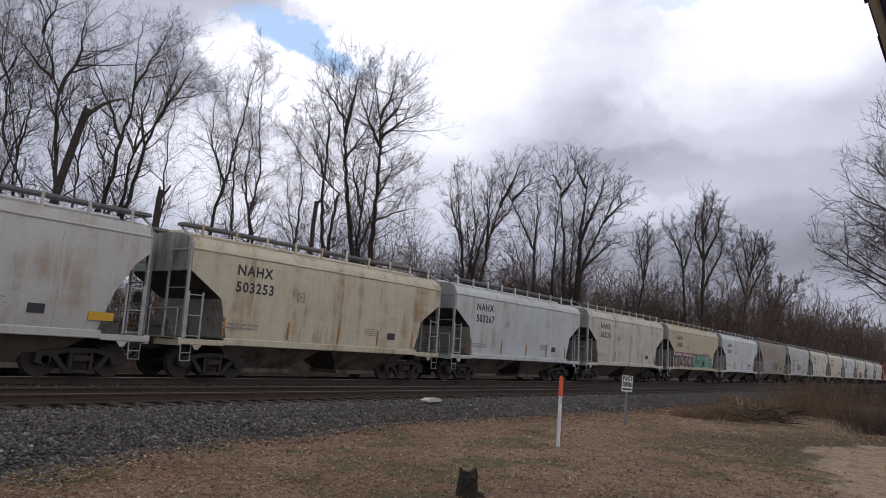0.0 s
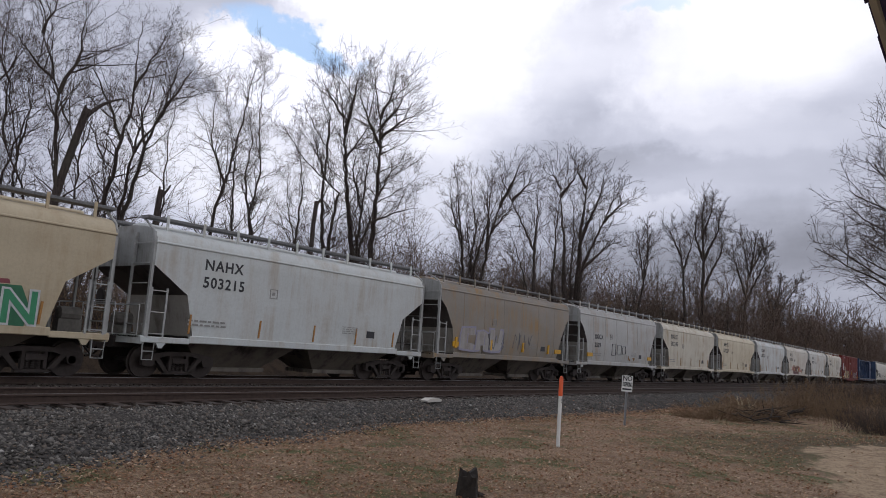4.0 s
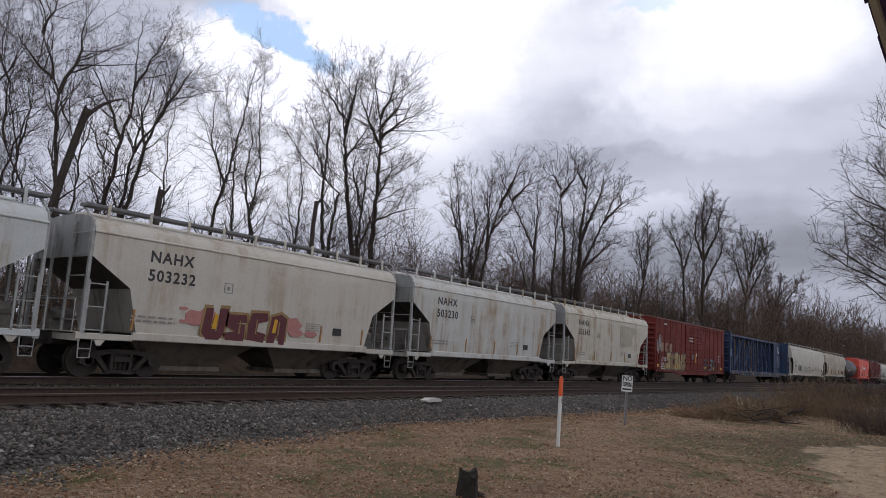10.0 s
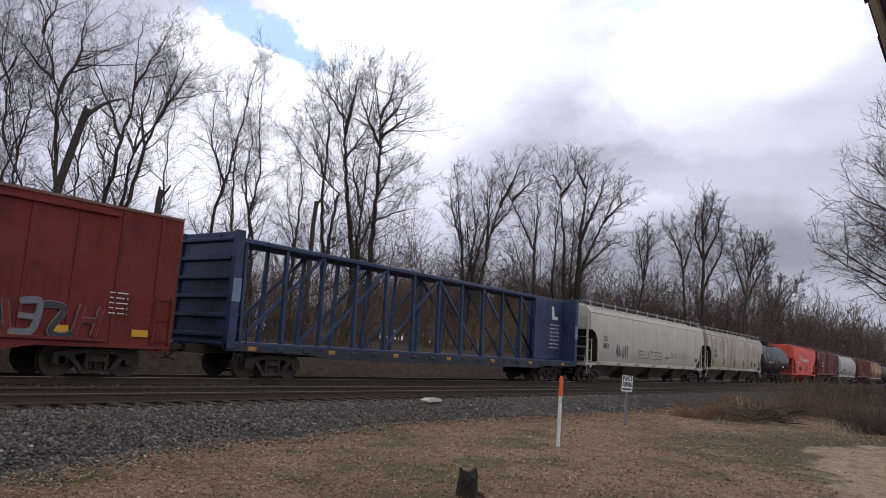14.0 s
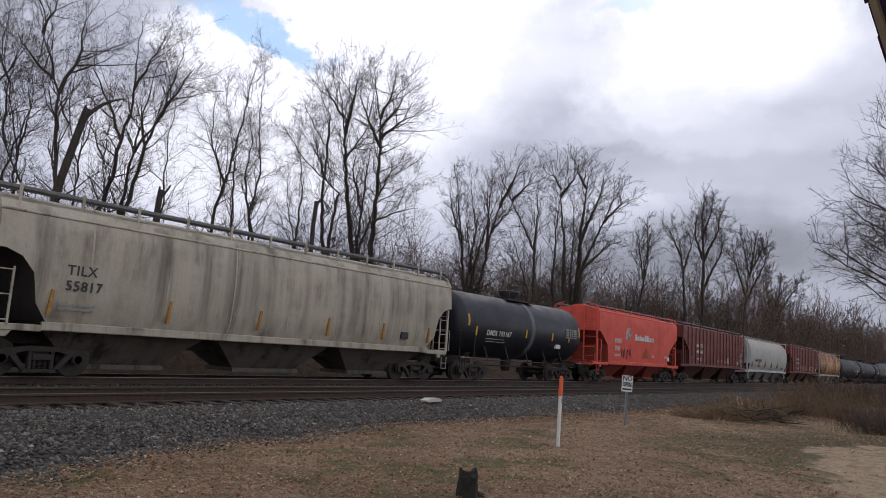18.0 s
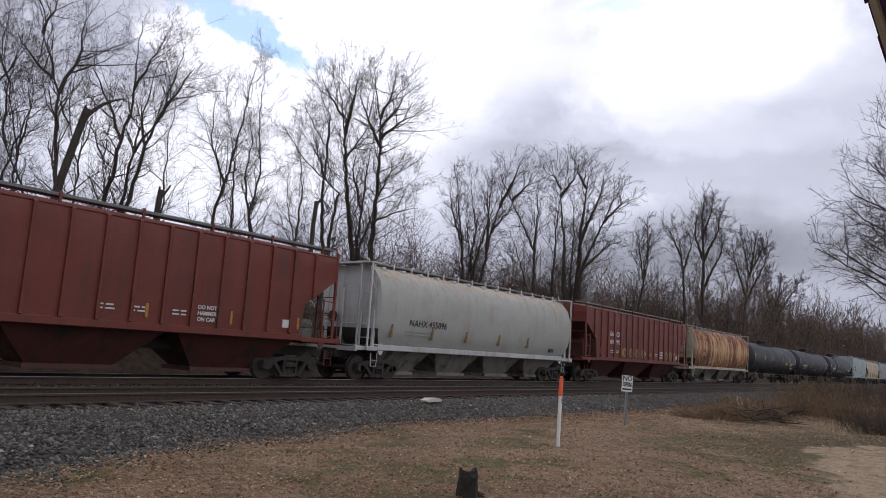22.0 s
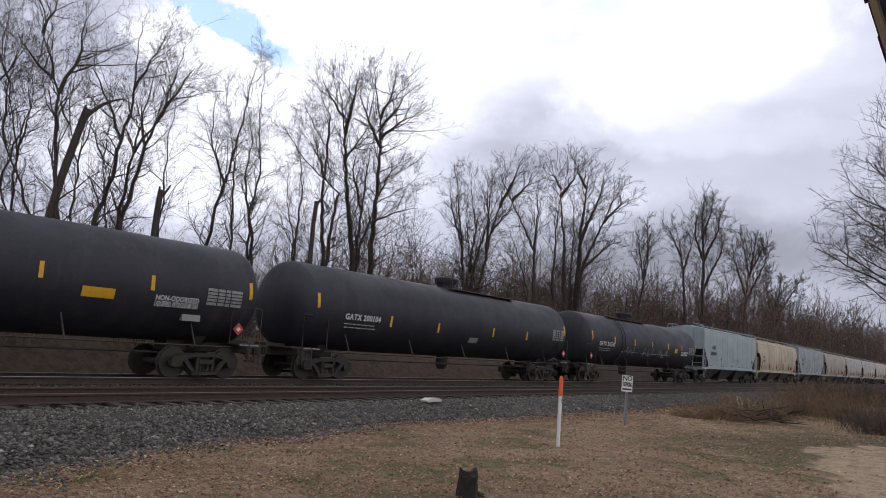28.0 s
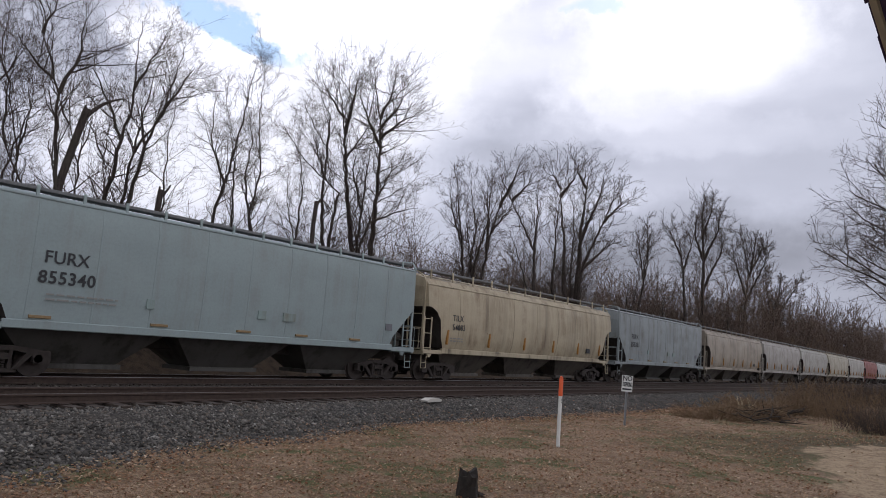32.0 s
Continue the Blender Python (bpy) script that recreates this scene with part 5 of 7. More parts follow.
long_hopper(438.6, 18.4, (0.46, 0.385, 0.27), "dusty beige covered hopper car with brown streaks", (0.20, 0.14, 0.09), 0.45, ("TILX", "54083"), soot=0.4)
long_hopper(474.6, 18.3, (0.35, 0.295, 0.235), "dusty tan covered hopper car", soot=0.4)
long_hopper(492.9, 18.1, (0.37, 0.34, 0.31), "dull grey-beige covered hopper car with grey streaks", amount=0.4)
long_hopper(511.0, 18.3, (0.37, 0.35, 0.315), "pale grey covered hopper car", amount=0.4)
long_hopper(529.3, 18.5, (0.42, 0.375, 0.29), "beige covered hopper car with streaks")
long_hopper(547.8, 18.5, (0.41, 0.385, 0.345), "cream covered hopper car with streaks")
long_hopper(566.3, 18.2, (0.24, 0.05, 0.035), "dull red covered hopper car")
long_hopper(584.5, 18.2, (0.45, 0.44, 0.42), "grey covered hopper car")
long_hopper(602.7, 18.2, (0.43, 0.40, 0.35), "tan covered hopper car with streaks")

# ---------------------------------------------------------------- red fertiliser hopper
POT = [(1.42, 1.22), (1.50, 2.2), (1.53, 3.2), (1.53, 4.02), (1.46, 4.12), (1.25, 4.22), (0.8, 4.32), (0.0, 4.36)]
VERM = paint((0.66, 0.090, 0.060), (0.30, 0.05, 0.03), 0.3, 0.2, 0.62)
# Slope sheets and bays repeat the body red in lower tones.
vermilion = hopper(271.9, 15.0, VERM, POT, "bright red covered hopper car with a white company emblem", 6.48, zs=1.25, n_bays=3, walk_posts=11, name="red_hopper", slope=paint((0.42, 0.06, 0.04), amount=0.3), bay_mat=paint((0.33, 0.05, 0.035), (0.06, 0.03, 0.02), 0.7), opening=((0.0, 2.95), (0.2, 2.95), (1.25, 2.2), (1.6, 1.25)), walk_z=4.45)
words(vermilion, "POTX", 0.27, -4.23, 2.36, 1.525, WHITELETTER, 1.05, bold=0.008)
words(vermilion, "2963", 0.27, -4.23, 1.93, 1.515, WHITELETTER, 1.05, bold=0.008)
bars(vermilion, -4.3, 1.72, 1.51, WHITELETTER, 2, 0.95, 0.04, 0.1, 51)
for i in range(4):
    part("emblem_band", Geo().tube([(-2.62 + 0.20 * i, -1.545, 2.62 + 0.02 * i), (-2.62 + 0.10 * i, -1.545, 3.05), (-2.45 + 0.06 * i, -1.545, 3.30 - 0.10 * i), (-2.0 - 0.10 * i, -1.545, 3.30 - 0.12 * i), (-1.78 - 0.12 * i, -1.545, 3.08 - 0.06 * i), (-2.0 - 0.05 * i, -1.545, 2.88)], 0.030, 6), WHITELETTER, vermilion)
xx = -1.18
for wdt, hgt, thin in ((0.34, 0.56, 0), (0.32, 0.38, 0), (0.22, 0.50, 0), (0.30, 0.38, 0), (0.26, 0.38, 0), (0.32, 0.58, 0), (0.40, 0.56, 1), (0.32, 0.38, 1), (0.18, 0.38, 1), (0.32, 0.40, 1)):
    e_ = 0.10 if thin else 0.04
    g = Geo().prism([(xx, 2.64), (xx + wdt - e_, 2.64), (xx + wdt - e_, 2.64 + hgt * 0.62), (xx + (wdt - e_) * 0.5, 2.64 + hgt * 0.70), (xx, 2.64 + hgt * 0.62)], -1.55, -1.53, axis="y")
    part("name_block", g, WHITELETTER, vermilion)
    xx += wdt + 0.03
scrawl(vermilion, -3.3, 1.35, 1.51, 1.5, 0.75, 9, S_BLACK, 41)
scrawl(vermilion, 0.1, 1.5, 1.515, 0.9, 0.7, 7, AMBER, 42)
for x in (1.7, 4.1):
    bars(vermilion, x, 1.85, 1.51, WHITELETTER, 3, 0.5, 0.03, 0.09, 52)
part("data_panel", Geo().box(4.75, 5.1, -1.5, -1.46, 1.5, 1.75), WHITELETTER, vermilion)

# ---------------------------------------------------------------- dark red ribbed hoppers
RIBBED = [(1.50, 1.44), (1.52, 2.4), (1.52, 4.05), (1.45, 4.18), (0.9, 4.28), (0.0, 4.32)]
OXIDE = paint((0.150, 0.026, 0.016), (0.07, 0.025, 0.018), 0.45, 0.6)


def ribbed(start, length, number, label, faces):
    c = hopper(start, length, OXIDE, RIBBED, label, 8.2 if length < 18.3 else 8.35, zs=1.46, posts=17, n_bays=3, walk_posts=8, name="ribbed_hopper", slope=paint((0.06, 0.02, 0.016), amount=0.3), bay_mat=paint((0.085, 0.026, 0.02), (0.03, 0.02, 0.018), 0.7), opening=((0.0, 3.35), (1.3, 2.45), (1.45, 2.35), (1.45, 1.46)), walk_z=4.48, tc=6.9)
    for text, z in (("GA", 2.74), (number[:3], 2.27)):
        words(c, text, 0.25, -5.20, z, 1.53, WHITELETTER, 1.0, bold=0.008)
    for text, z in (("CX", 2.74), (number[3:], 2.27)):
        words(c, text, 0.25, -4.27, z, 1.53, WHITELETTER, 1.0, bold=0.008)
    for x in (-5.1, -4.3, 0.0, 0.9, 2.1):
        bars(c, x, 1.9, 1.53, WHITELETTER, 2, 0.45, 0.04, 0.1, int(x * 10) + 60)
    for i, text in enumerate(("DO NOT", "HAMMER", "ON CAR")):
        words(c, text, 0.11, 2.89, 1.98 - 0.17 * i, 1.53, WHITELETTER, 1.0)
    for x in (-6.5, -3.4, 1.3, 4.0, 6.6):
        part("reflector_panel", Geo().box(x, x + 0.08, -1.545, -1.5, 1.62, 2.0), AMBER, c)
    part("data_panel", Geo().box(6.0, 6.35, -1.54, -1.5, 1.65, 1.9), WHITELETTER, c)
    if faces:
        for x in (-3.0, -2.0, -1.0, 0.0, 4.2, 5.0, 5.8):
            part("sprayed_disc", Geo().lathe([(-1.545, 0.27), (-1.53, 0.30)], (x, 0, 1.82), "y", 16), S_TAN, c)
            part("sprayed_disc_core", Geo().lathe([(-1.55, 0.17), (-1.54, 0.2)], (x + 0.02, 0, 1.80), "y", 12), S_RUST, c)
    return c


ribbed(286.5, 18.1, "469678", "dark red ribbed covered hopper car with white lettering", False)
ribbed(322.4, 18.5, "469972", "dark red ribbed covered hopper car with tan sprayed discs", True)

# ---------------------------------------------------------------- cylindrical hoppers
CYL = [(1.22, 1.28), (1.42, 1.7), (1.52, 2.2), (1.56, 2.75), (1.52, 3.25), (1.38, 3.7), (1.10, 4.05), (0.70, 4.24), (0.0, 4.30)]


def rusted_steel():
    """Tan paint eaten by red-brown rust that runs down from the top seam and climbs from the sill."""
    k = Nodes("rust_streaked_tan_paint")
    sep = k.n.new("ShaderNodeSeparateXYZ")
    k.l.new(k.coords((1, 1, 1), False), sep.inputs[0])
    panel = k.noise(k.coords((0.55, 0.0, 0.02), False), 1.0, 3, 0.5)
    runs = k.noise(k.coords((2.4, 2.4, 0.16), False), 1.3, 7, 0.72)
    drips = k.noise(k.coords((8.0, 8.0, 0.35), False), 1.2, 5, 0.7)
    spots = k.noise(k.coords((1, 1, 1), False), 5.0, 6, 0.75)
    far_ = k.math("ABSOLUTE", k.math("SUBTRACT", sep.outputs[2], 2.75))
    bite = k.math("ADD", k.math("ADD", runs, k.math("MULTIPLY", k.math("SUBTRACT", drips, 0.5), 0.5)), k.math("ADD", k.math("MULTIPLY", far_, 0.11), k.math("MULTIPLY", k.math("SUBTRACT", panel, 0.5), 0.7)))
    c = k.mix(k.step(spots, 0.35, 0.7), (0.50, 0.32, 0.165), (0.40, 0.235, 0.11))
    c = k.mix(k.step(bite, 0.44, 0.58, 0.0, 0.9), c, (0.30, 0.125, 0.042))
    c = k.mix(k.step(bite, 0.53, 0.68, 0.0, 0.95), c, (0.105, 0.034, 0.022))
    return k.finish(c, k.step(bite, 0.4, 0.7, 0.55, 0.85), 0.0, spots, 0.004)


def cylinder_hopper(start, length, body, trim, label, number, hb=7.55):
    c = hopper(start, length, body, [(a, b) for a, b in CYL[:4]] + [(1.555, 2.8)] + CYL[4:], label, hb, zs=1.30, n_bays=4, walk_posts=14, name="cylindrical_hopper", trim=trim, light_rails=False, slope=GRIME, bay_mat=paint((0.20, 0.18, 0.16), (0.05, 0.04, 0.03), 0.8), opening=((0.0, 1.9), (0.1, 1.6), (0.35, 1.30)), eave_trim=False, walk_z=4.42, walk_y=0.45, ends=trim)
    if number:
        words(c, number, 0.26, -5.85, 2.1, 1.515, BLACKLETTER, 1.08, tilt=8)
        bars(c, -6.0, 1.9, 1.47, GREYLETTER, 2, 1.8, 0.04, 0.12, 71)
    for i in range(13):
        x = -hb + 0.7 + (2 * hb - 1.4) * i / 12
        part("hatch_clamp", Geo().cbox(x - 0.09, x + 0.09, -0.95, -0.70, 4.12, 4.26, 0.02), trim, c)
    for x in (-6.9, -4.4, -2.0, 0.6, 3.2):
        part("reflector_strip", Geo().prism([(x, 1.62), (x + 0.07, 1.62), (x + 0.12, 2.1), (x + 0.05, 2.1)], -1.545, -1.4, axis="y"), OLDFILM, c)
    part("data_panel", Geo().box(5.6, 6.0, -1.44, -1.36, 1.5, 1.68), BLACKLETTER, c)
    for s in (-1, 1):
        for y in (-1.35, -0.8):
            part("cage_post", Geo().box(s * (hb + 0.42) - 0.03, s * (hb + 0.42) + 0.03, y - 0.03, y + 0.03, 1.1, 4.3), trim, c)
        part("cage_roof", Geo().box(min(s * hb, s * (hb + 0.5)), max(s * hb, s * (hb + 0.5)), -1.4, 1.4, 4.28, 4.33), trim, c)
    return c


cylinder_hopper(304.8, 17.8, paint((0.37, 0.372, 0.345), (0.26, 0.19, 0.12), 0.25, 0.4, top=3.72), paint((0.50, 0.50, 0.50), amount=0.3), "pale grey cylindrical hopper car with rust runs along the top", "NAHX 455096")
cylinder_hopper(341.1, 17.6, rusted_steel(), paint((0.44, 0.40, 0.32), (0.22, 0.09, 0.04), 0.6), "heavily rusted tan cylindrical hopper car", "")
rusty = CARS[-1][0]
words(rusty, "JBRX", 0.24, -5.9, 2.42, 1.535, BLACKLETTER, 1.5, tilt=4)
bars(rusty, -5.9, 2.12, 1.525, BLACKLETTER, 1, 0.7, 0.22, 0.45, 73)

# ---------------------------------------------------------------- pale green hoppers
GREENP = [(1.46, 1.30), (1.52, 2.2), (1.53, 3.0), (1.53, 4.12), (1.46, 4.26), (1.0, 4.36), (0.0, 4.40)]
MINT = paint((0.285, 0.342, 0.345), (0.22, 0.22, 0.205), 0.22)


def mint(start, length, label, number, body=MINT):
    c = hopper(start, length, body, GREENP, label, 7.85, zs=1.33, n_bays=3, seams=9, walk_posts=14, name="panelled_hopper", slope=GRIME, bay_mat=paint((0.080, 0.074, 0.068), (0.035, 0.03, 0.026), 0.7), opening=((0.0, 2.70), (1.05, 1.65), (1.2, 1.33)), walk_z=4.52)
    words(c, "FURX", 0.30, -6.05, 2.72, 1.545, BLACKLETTER, 1.05)
    words(c, number, 0.30, -6.13, 2.24, 1.54, BLACKLETTER, 1.1, bold=0.008)
    bars(c, -5.9, 2.0, 1.54, GREYLETTER, 2, 1.8, 0.04, 0.12, 81)
    for x in (-6.2, -3.1, -0.3, 2.0, 4.5):
        part("reflector_strip", Geo().cbox(x, x + 0.5, -1.525, -1.46, 1.40, 1.47, 0.005), OLDFILM, c)
    for x, w_ in ((-3.3, 0.22), (0.4, 0.3), (1.4, 0.5), (6.3, 0.35)):
        part("small_plate", Geo().box(x, x + w_, -1.545, -1.51, 1.85, 2.1), S_GREY if x > 5 else paint((0.25, 0.32, 0.31)), c)
    return c


mint(421.75, 17.0, "pale green panelled covered hopper car with black lettering", "855340")
mint(457.0, 17.6, "dull blue-green covered hopper car with grey weathering", "855361", paint((0.265, 0.292, 0.30), (0.15, 0.145, 0.13), 0.5))

# ---------------------------------------------------------------- tank cars
TANKBLACK = paint((0.0130, 0.0123, 0.0190), (0.034, 0.029, 0.033), 0.45, 0.3, 0.58)


def tank_car(start, length, hb, radius, zc, label, text="", at=(-7.0, 2.12), dome=-1.0, band=None, long_=True, strips=(), seed=1, span=None, climb=None, size=0.235, shell=None):
    car, plane = new_car("tank_car", label, start, length)
    rings = []
    for i in range(13):
        a = i / 12 * math.pi / 2
        rings.append((-hb + 0.60 * (1 - math.sin(a)), max(0.02, radius * math.cos(a) ** 0.85) if i < 12 else 0.02))
    rings = sorted(rings)
    ends = [(p, r) for p, r in rings]
    full = ends + [(-p, r) for p, r in reversed(ends)]
    part("tank", Geo().lathe(full, (0, 0, zc), "x", 44), shell or TANKBLACK, car, smooth=True)
    if band is not None:
        part("tank_band", Geo().lathe([(band - 0.18, radius), (band - 0.16, radius + 0.02), (band + 0.16, radius + 0.02), (band + 0.18, radius)], (0, 0, zc), "x", 44), paint((0.10, 0.105, 0.12), amount=0.4), car, "grey weathered ring round the tank")
    top = zc + radius
    d = Geo().lathe([(top - 0.10, 0.40), (top + 0.16, 0.42), (top + 0.18, 0.50), (top + 0.34, 0.54), (top + 0.42, 0.54), (top + 0.46, 0.48), (top + 0.48, 0.1)], (dome, 0, 0), "z", 20)
    part("manway", d, TANKBLACK, car)
    a0, a1 = span or ((dome - 3.6, dome + 2.2) if long_ else (dome - 1.2, dome + 1.2))
    part("walkway", Geo().cbox(a0, a1, -0.75, -0.40, top - 0.10, top - 0.05, 0.01), STEEL, car)
    n = 7 if long_ else 3
    for i in range(n):
        x = a0 + (a1 - a0) * i / (n - 1)
        part("rail_post", Geo().tube([(x, -0.76, top - 0.15), (x, -0.76, top + 0.70)], 0.018, 5), STEEL, car)
    part("safety_rail", Geo().tube([(a0, -0.76, top + 0.70), (a1, -0.76, top + 0.70)], 0.018, 5), STEEL, car)
    part("safety_rail", Geo().tube([(a0, -0.76, top + 0.34), (a1, -0.76, top + 0.34)], 0.014, 5), STEEL, car)
    low = zc - radius
    if climb is not None:
        arc = [(-(radius + 0.07) * math.cos(radians(q)), zc + (radius + 0.07) * math.sin(radians(q))) for q in range(-50, 62, 8)]
        g = Geo()
        for x in (climb - 0.22, climb + 0.22):
            g.tube([(x, -1.46, 0.72)] + [(x, a, b) for a, b in arc], 0.022, 5)
        for a, b in arc[::1] + [(-1.46, 0.9)]:
            g.tube([(climb - 0.22, a, b), (climb + 0.22, a, b)], 0.014, 5)
        part("side_ladder", g, GRIME, car)
    for s in (-1, 1):
        part("draft_sill", Geo().cbox(min(s * (length / 2 - 0.3), s * (hb - 2.6)), max(s * (length / 2 - 0.3), s * (hb - 2.6)), -0.3, 0.3, 0.76, low + 0.15), GRIME, car)
        part("saddle", Geo().prism([(-1.25, zc - 0.55), (-1.15, zc - 0.75), (-0.45, 0.85), (0.45, 0.85), (1.15, zc - 0.75), (1.25, zc - 0.55), (0.7, low + 0.25), (-0.7, low + 0.25)], s * (hb - 1.75) - 0.18, s * (hb - 1.75) + 0.18), GRIME, car)
        part("end_platform", Geo().box(min(s * (hb - 0.7), s * (length / 2 - 0.4)), max(s * (hb - 0.7), s * (length / 2 - 0.4)), -1.45, 1.45, 1.02, 1.07), GRIME, car)
        part("platform_edge", Geo().cbox(min(s * (hb - 0.2), s * (hb - 0.9)), max(s * (hb - 0.2), s * (hb - 0.9)), -1.47, -1.45, 1.01, 1.05, 0.004), GREYLETTER, car)
        x = s * (hb - 0.15)
        part("handrail", Geo().tube([(x, -1.42, 1.05), (x, -1.42, 2.15), (x - s * 1.1, -1.42, 2.15), (x - s * 1.1, -1.42, 1.05)], 0.02, 5), STEEL, car)
        ladder(car, STEEL, x - s * 0.4, x, -1.46, 0.55, 1.05, n=2)
        stirrup(car, STEEL, x, -1.45)
        part("end_strip", Geo().prism([(-radius * 0.98, zc - 0.25), (-radius * 1.01, zc + 0.05), (-radius * 0.97, zc + 0.40), (-radius * 0.955, zc + 0.40), (-radius * 0.985, zc + 0.05), (-radius * 0.955, zc - 0.25)], s * (hb - 0.68) - 0.06, s * (hb - 0.68) + 0.06), YELLOW, car)
    part("bottom_rail", Geo().tube([(-hb + 1.2, -1.42, 0.95), (hb - 1.2, -1.42, 0.95)], 0.022, 5), STEEL, car)
    part("brake_pipe", Geo().tube([(-hb + 2.2, -0.5, 0.70), (hb - 2.2, -0.5, 0.70)], 0.03, 5), GRIME, car)
    part("outlet_valve", Geo().lathe([(0.45, 0.18), (0.62, 0.26), (low + 0.1, 0.26)], (dome, 0, 0), "z", 12), GRIME, car)
    for i in range(5):
        x = -hb + 2.4 + (2 * hb - 4.8) * i / 4
        part("rail_bracket", Geo().tube([(x, -1.40, 0.96), (x - 0.06, -1.18, zc - radius * 0.62)], 0.025, 5), STEEL, car)
    for x, z in strips:
        dy = math.sqrt(max(0.01, radius ** 2 - (z - zc) ** 2)) + 0.012
        dy2 = math.sqrt(max(0.01, radius ** 2 - (z + 0.3 - zc) ** 2)) + 0.012
        part("yellow_strip", Geo().prism([(-dy, z - 0.1), (-dy2, z + 0.3), (-dy2 + 0.03, z + 0.3), (-dy + 0.03, z - 0.1)], x - 0.055, x + 0.055), YELLOW, car)
    if text:
        y = math.sqrt(radius ** 2 - (at[1] + 0.12 - zc) ** 2) + 0.02
        tl = math.degrees(math.asin((zc - at[1] - 0.12) / radius))
        words(car, text, size, at[0], at[1], y + 0.015, WHITELETTER, 1.10, tilt=tl, bold=0.008)
        bars(car, at[0], at[1] - 0.14, y - 0.015, GREYLETTER, 2, 1.6, 0.035, 0.12, seed)
    y = math.sqrt(radius ** 2 - (2.0 - zc) ** 2) + 0.01
    running_gear(car, length, plane, hb - 1.75)
    return car, y


def tank_plate(car, name, x0, x1, z0, z1, radius, material, zc=2.50):
    """A thin plate that follows the tank's curve."""
    zz = [z0 + (z1 - z0) * i / 5 for i in range(6)]
    run = [(-math.sqrt(radius ** 2 - (z - zc) ** 2), z) for z in zz]
    return part(name, Geo().prism([(a - 0.004, z) for a, z in run] + [(a - 0.016, z) for a, z in reversed(run)], x0, x1), material, car)


def tank_table(car, x0, x1, z0, z1, radius):
    """A pale stencilled data table with dark rules."""
    tank_plate(car, "document_panel", x0, x1, z0, z1, radius, STENCIL)
    n = 5
    for i in range(1, n):
        z = z0 + (z1 - z0) * i / n
        tank_plate(car, "table_rule", x0, x1, z - 0.012, z + 0.012, radius + 0.014, TANKBLACK)
    for f in (0.28, 0.5, 0.66):
        x = x0 + (x1 - x0) * f
        tank_plate(car, "table_rule", x - 0.012, x + 0.012, z0, z1, radius + 0.016, TANKBLACK)


STENCIL = plain("stencilled_grey_paint", (0.33, 0.33, 0.32), 0.5, 18, 0.7)
c1, y1 = tank_car(359.0, 20.6, 9.7, 1.48, 2.50, "long black tank car with yellow strips and hazard placard", "", dome=-0.8, strips=[(-5.2, 2.45), (-2.4, 2.45), (2.87, 2.45), (5.77, 2.45)], seed=91)
tank_plate(c1, "notice_panel", 3.9, 4.75, 2.02, 2.28, 1.48, YELLOW)
tank_table(c1, 7.5, 8.7, 2.12, 2.6, 1.48)
part("data_panel", Geo().box(6.85, 7.43, -y1 + 0.07, -y1 + 0.2, 1.62, 1.80), GREYLETTER, c1)
c2, _ = tank_car(379.75, 20.4, 9.5, 1.50, 2.50, "long black tank car with white lettering and yellow strips", "GATX 200104", (-7.56, 2.12), 0.2, span=(-0.4, 4.8), size=0.20, strips=[(-5.06, 2.1), (-2.09, 2.05), (2.0, 2.1), (4.99, 2.1)], seed=94)
tank_table(c2, 7.55, 8.75, 2.12, 2.66, 1.50)
tank_plate(c2, "notice_panel", 0.3, 0.95, 1.66, 1.88, 1.50, GREYLETTER)
c3, _ = tank_car(400.6, 21.2, 9.65, 1.50, 2.50, "long black tank car with silver scrawls and yellow strips", "GATX 215565", (-8.1, 2.13), -1.2, climb=-4.7, span=(-5.3, 0.7), strips=[(-5.9, 2.4), (-2.8, 2.4), (0.22, 2.4), (3.18, 2.4), (5.98, 2.4)], seed=95)
tank_plate(c3, "notice_panel", 4.55, 5.05, 2.1, 2.4, 1.50, YELLOW)
for x in (-4.2, -1.2, 1.5):
    r = random.Random(int(x * 10) + 99)
    for i in range(9):
        a, z, p = x + 0.2 * i + r.uniform(-0.1, 0.1), r.uniform(1.78, 2.0), []
        for j in range(4):
            p.append((a, -math.sqrt(1.5 ** 2 - (z - 2.5) ** 2) - 0.012, z))
            a, z = a + r.uniform(-0.12, 0.22), min(2.22, max(1.72, z + r.choice((-1, 1)) * r.uniform(0.1, 0.4)))
        part("marker_line", Geo().tube(p, 0.014, 4), STENCIL, c3)
    part("marker_line", Geo().tube([(x + q, -math.sqrt(1.5 ** 2 - 0.62 ** 2) - 0.012, 1.88) for q in (-0.5, 0.8, 2.3)], 0.012, 4), STENCIL, c3)
c4, y4 = tank_car(258.9, 12.6, 5.95, 1.47, 2.50, "short black tank car with a grey ring and white lettering", "DMIX 191167", (-3.9, 2.06), 0.2, band=0.3, long_=False, shell=paint((0.0095, 0.011, 0.018), (0.028, 0.026, 0.026), 0.4, 0.2, 0.45), strips=[(-4.64, 2.1), (-0.35, 2.2), (2.29, 2.2), (4.13, 2.2)], seed=96)
tank_table(c4, 3.75, 4.95, 2.3, 2.78, 1.47)
part("data_panel", Geo().box(2.8, 3.3, -y4 + 0.0, -y4 + 0.1, 1.72, 1.92), WHITELETTER, c4)
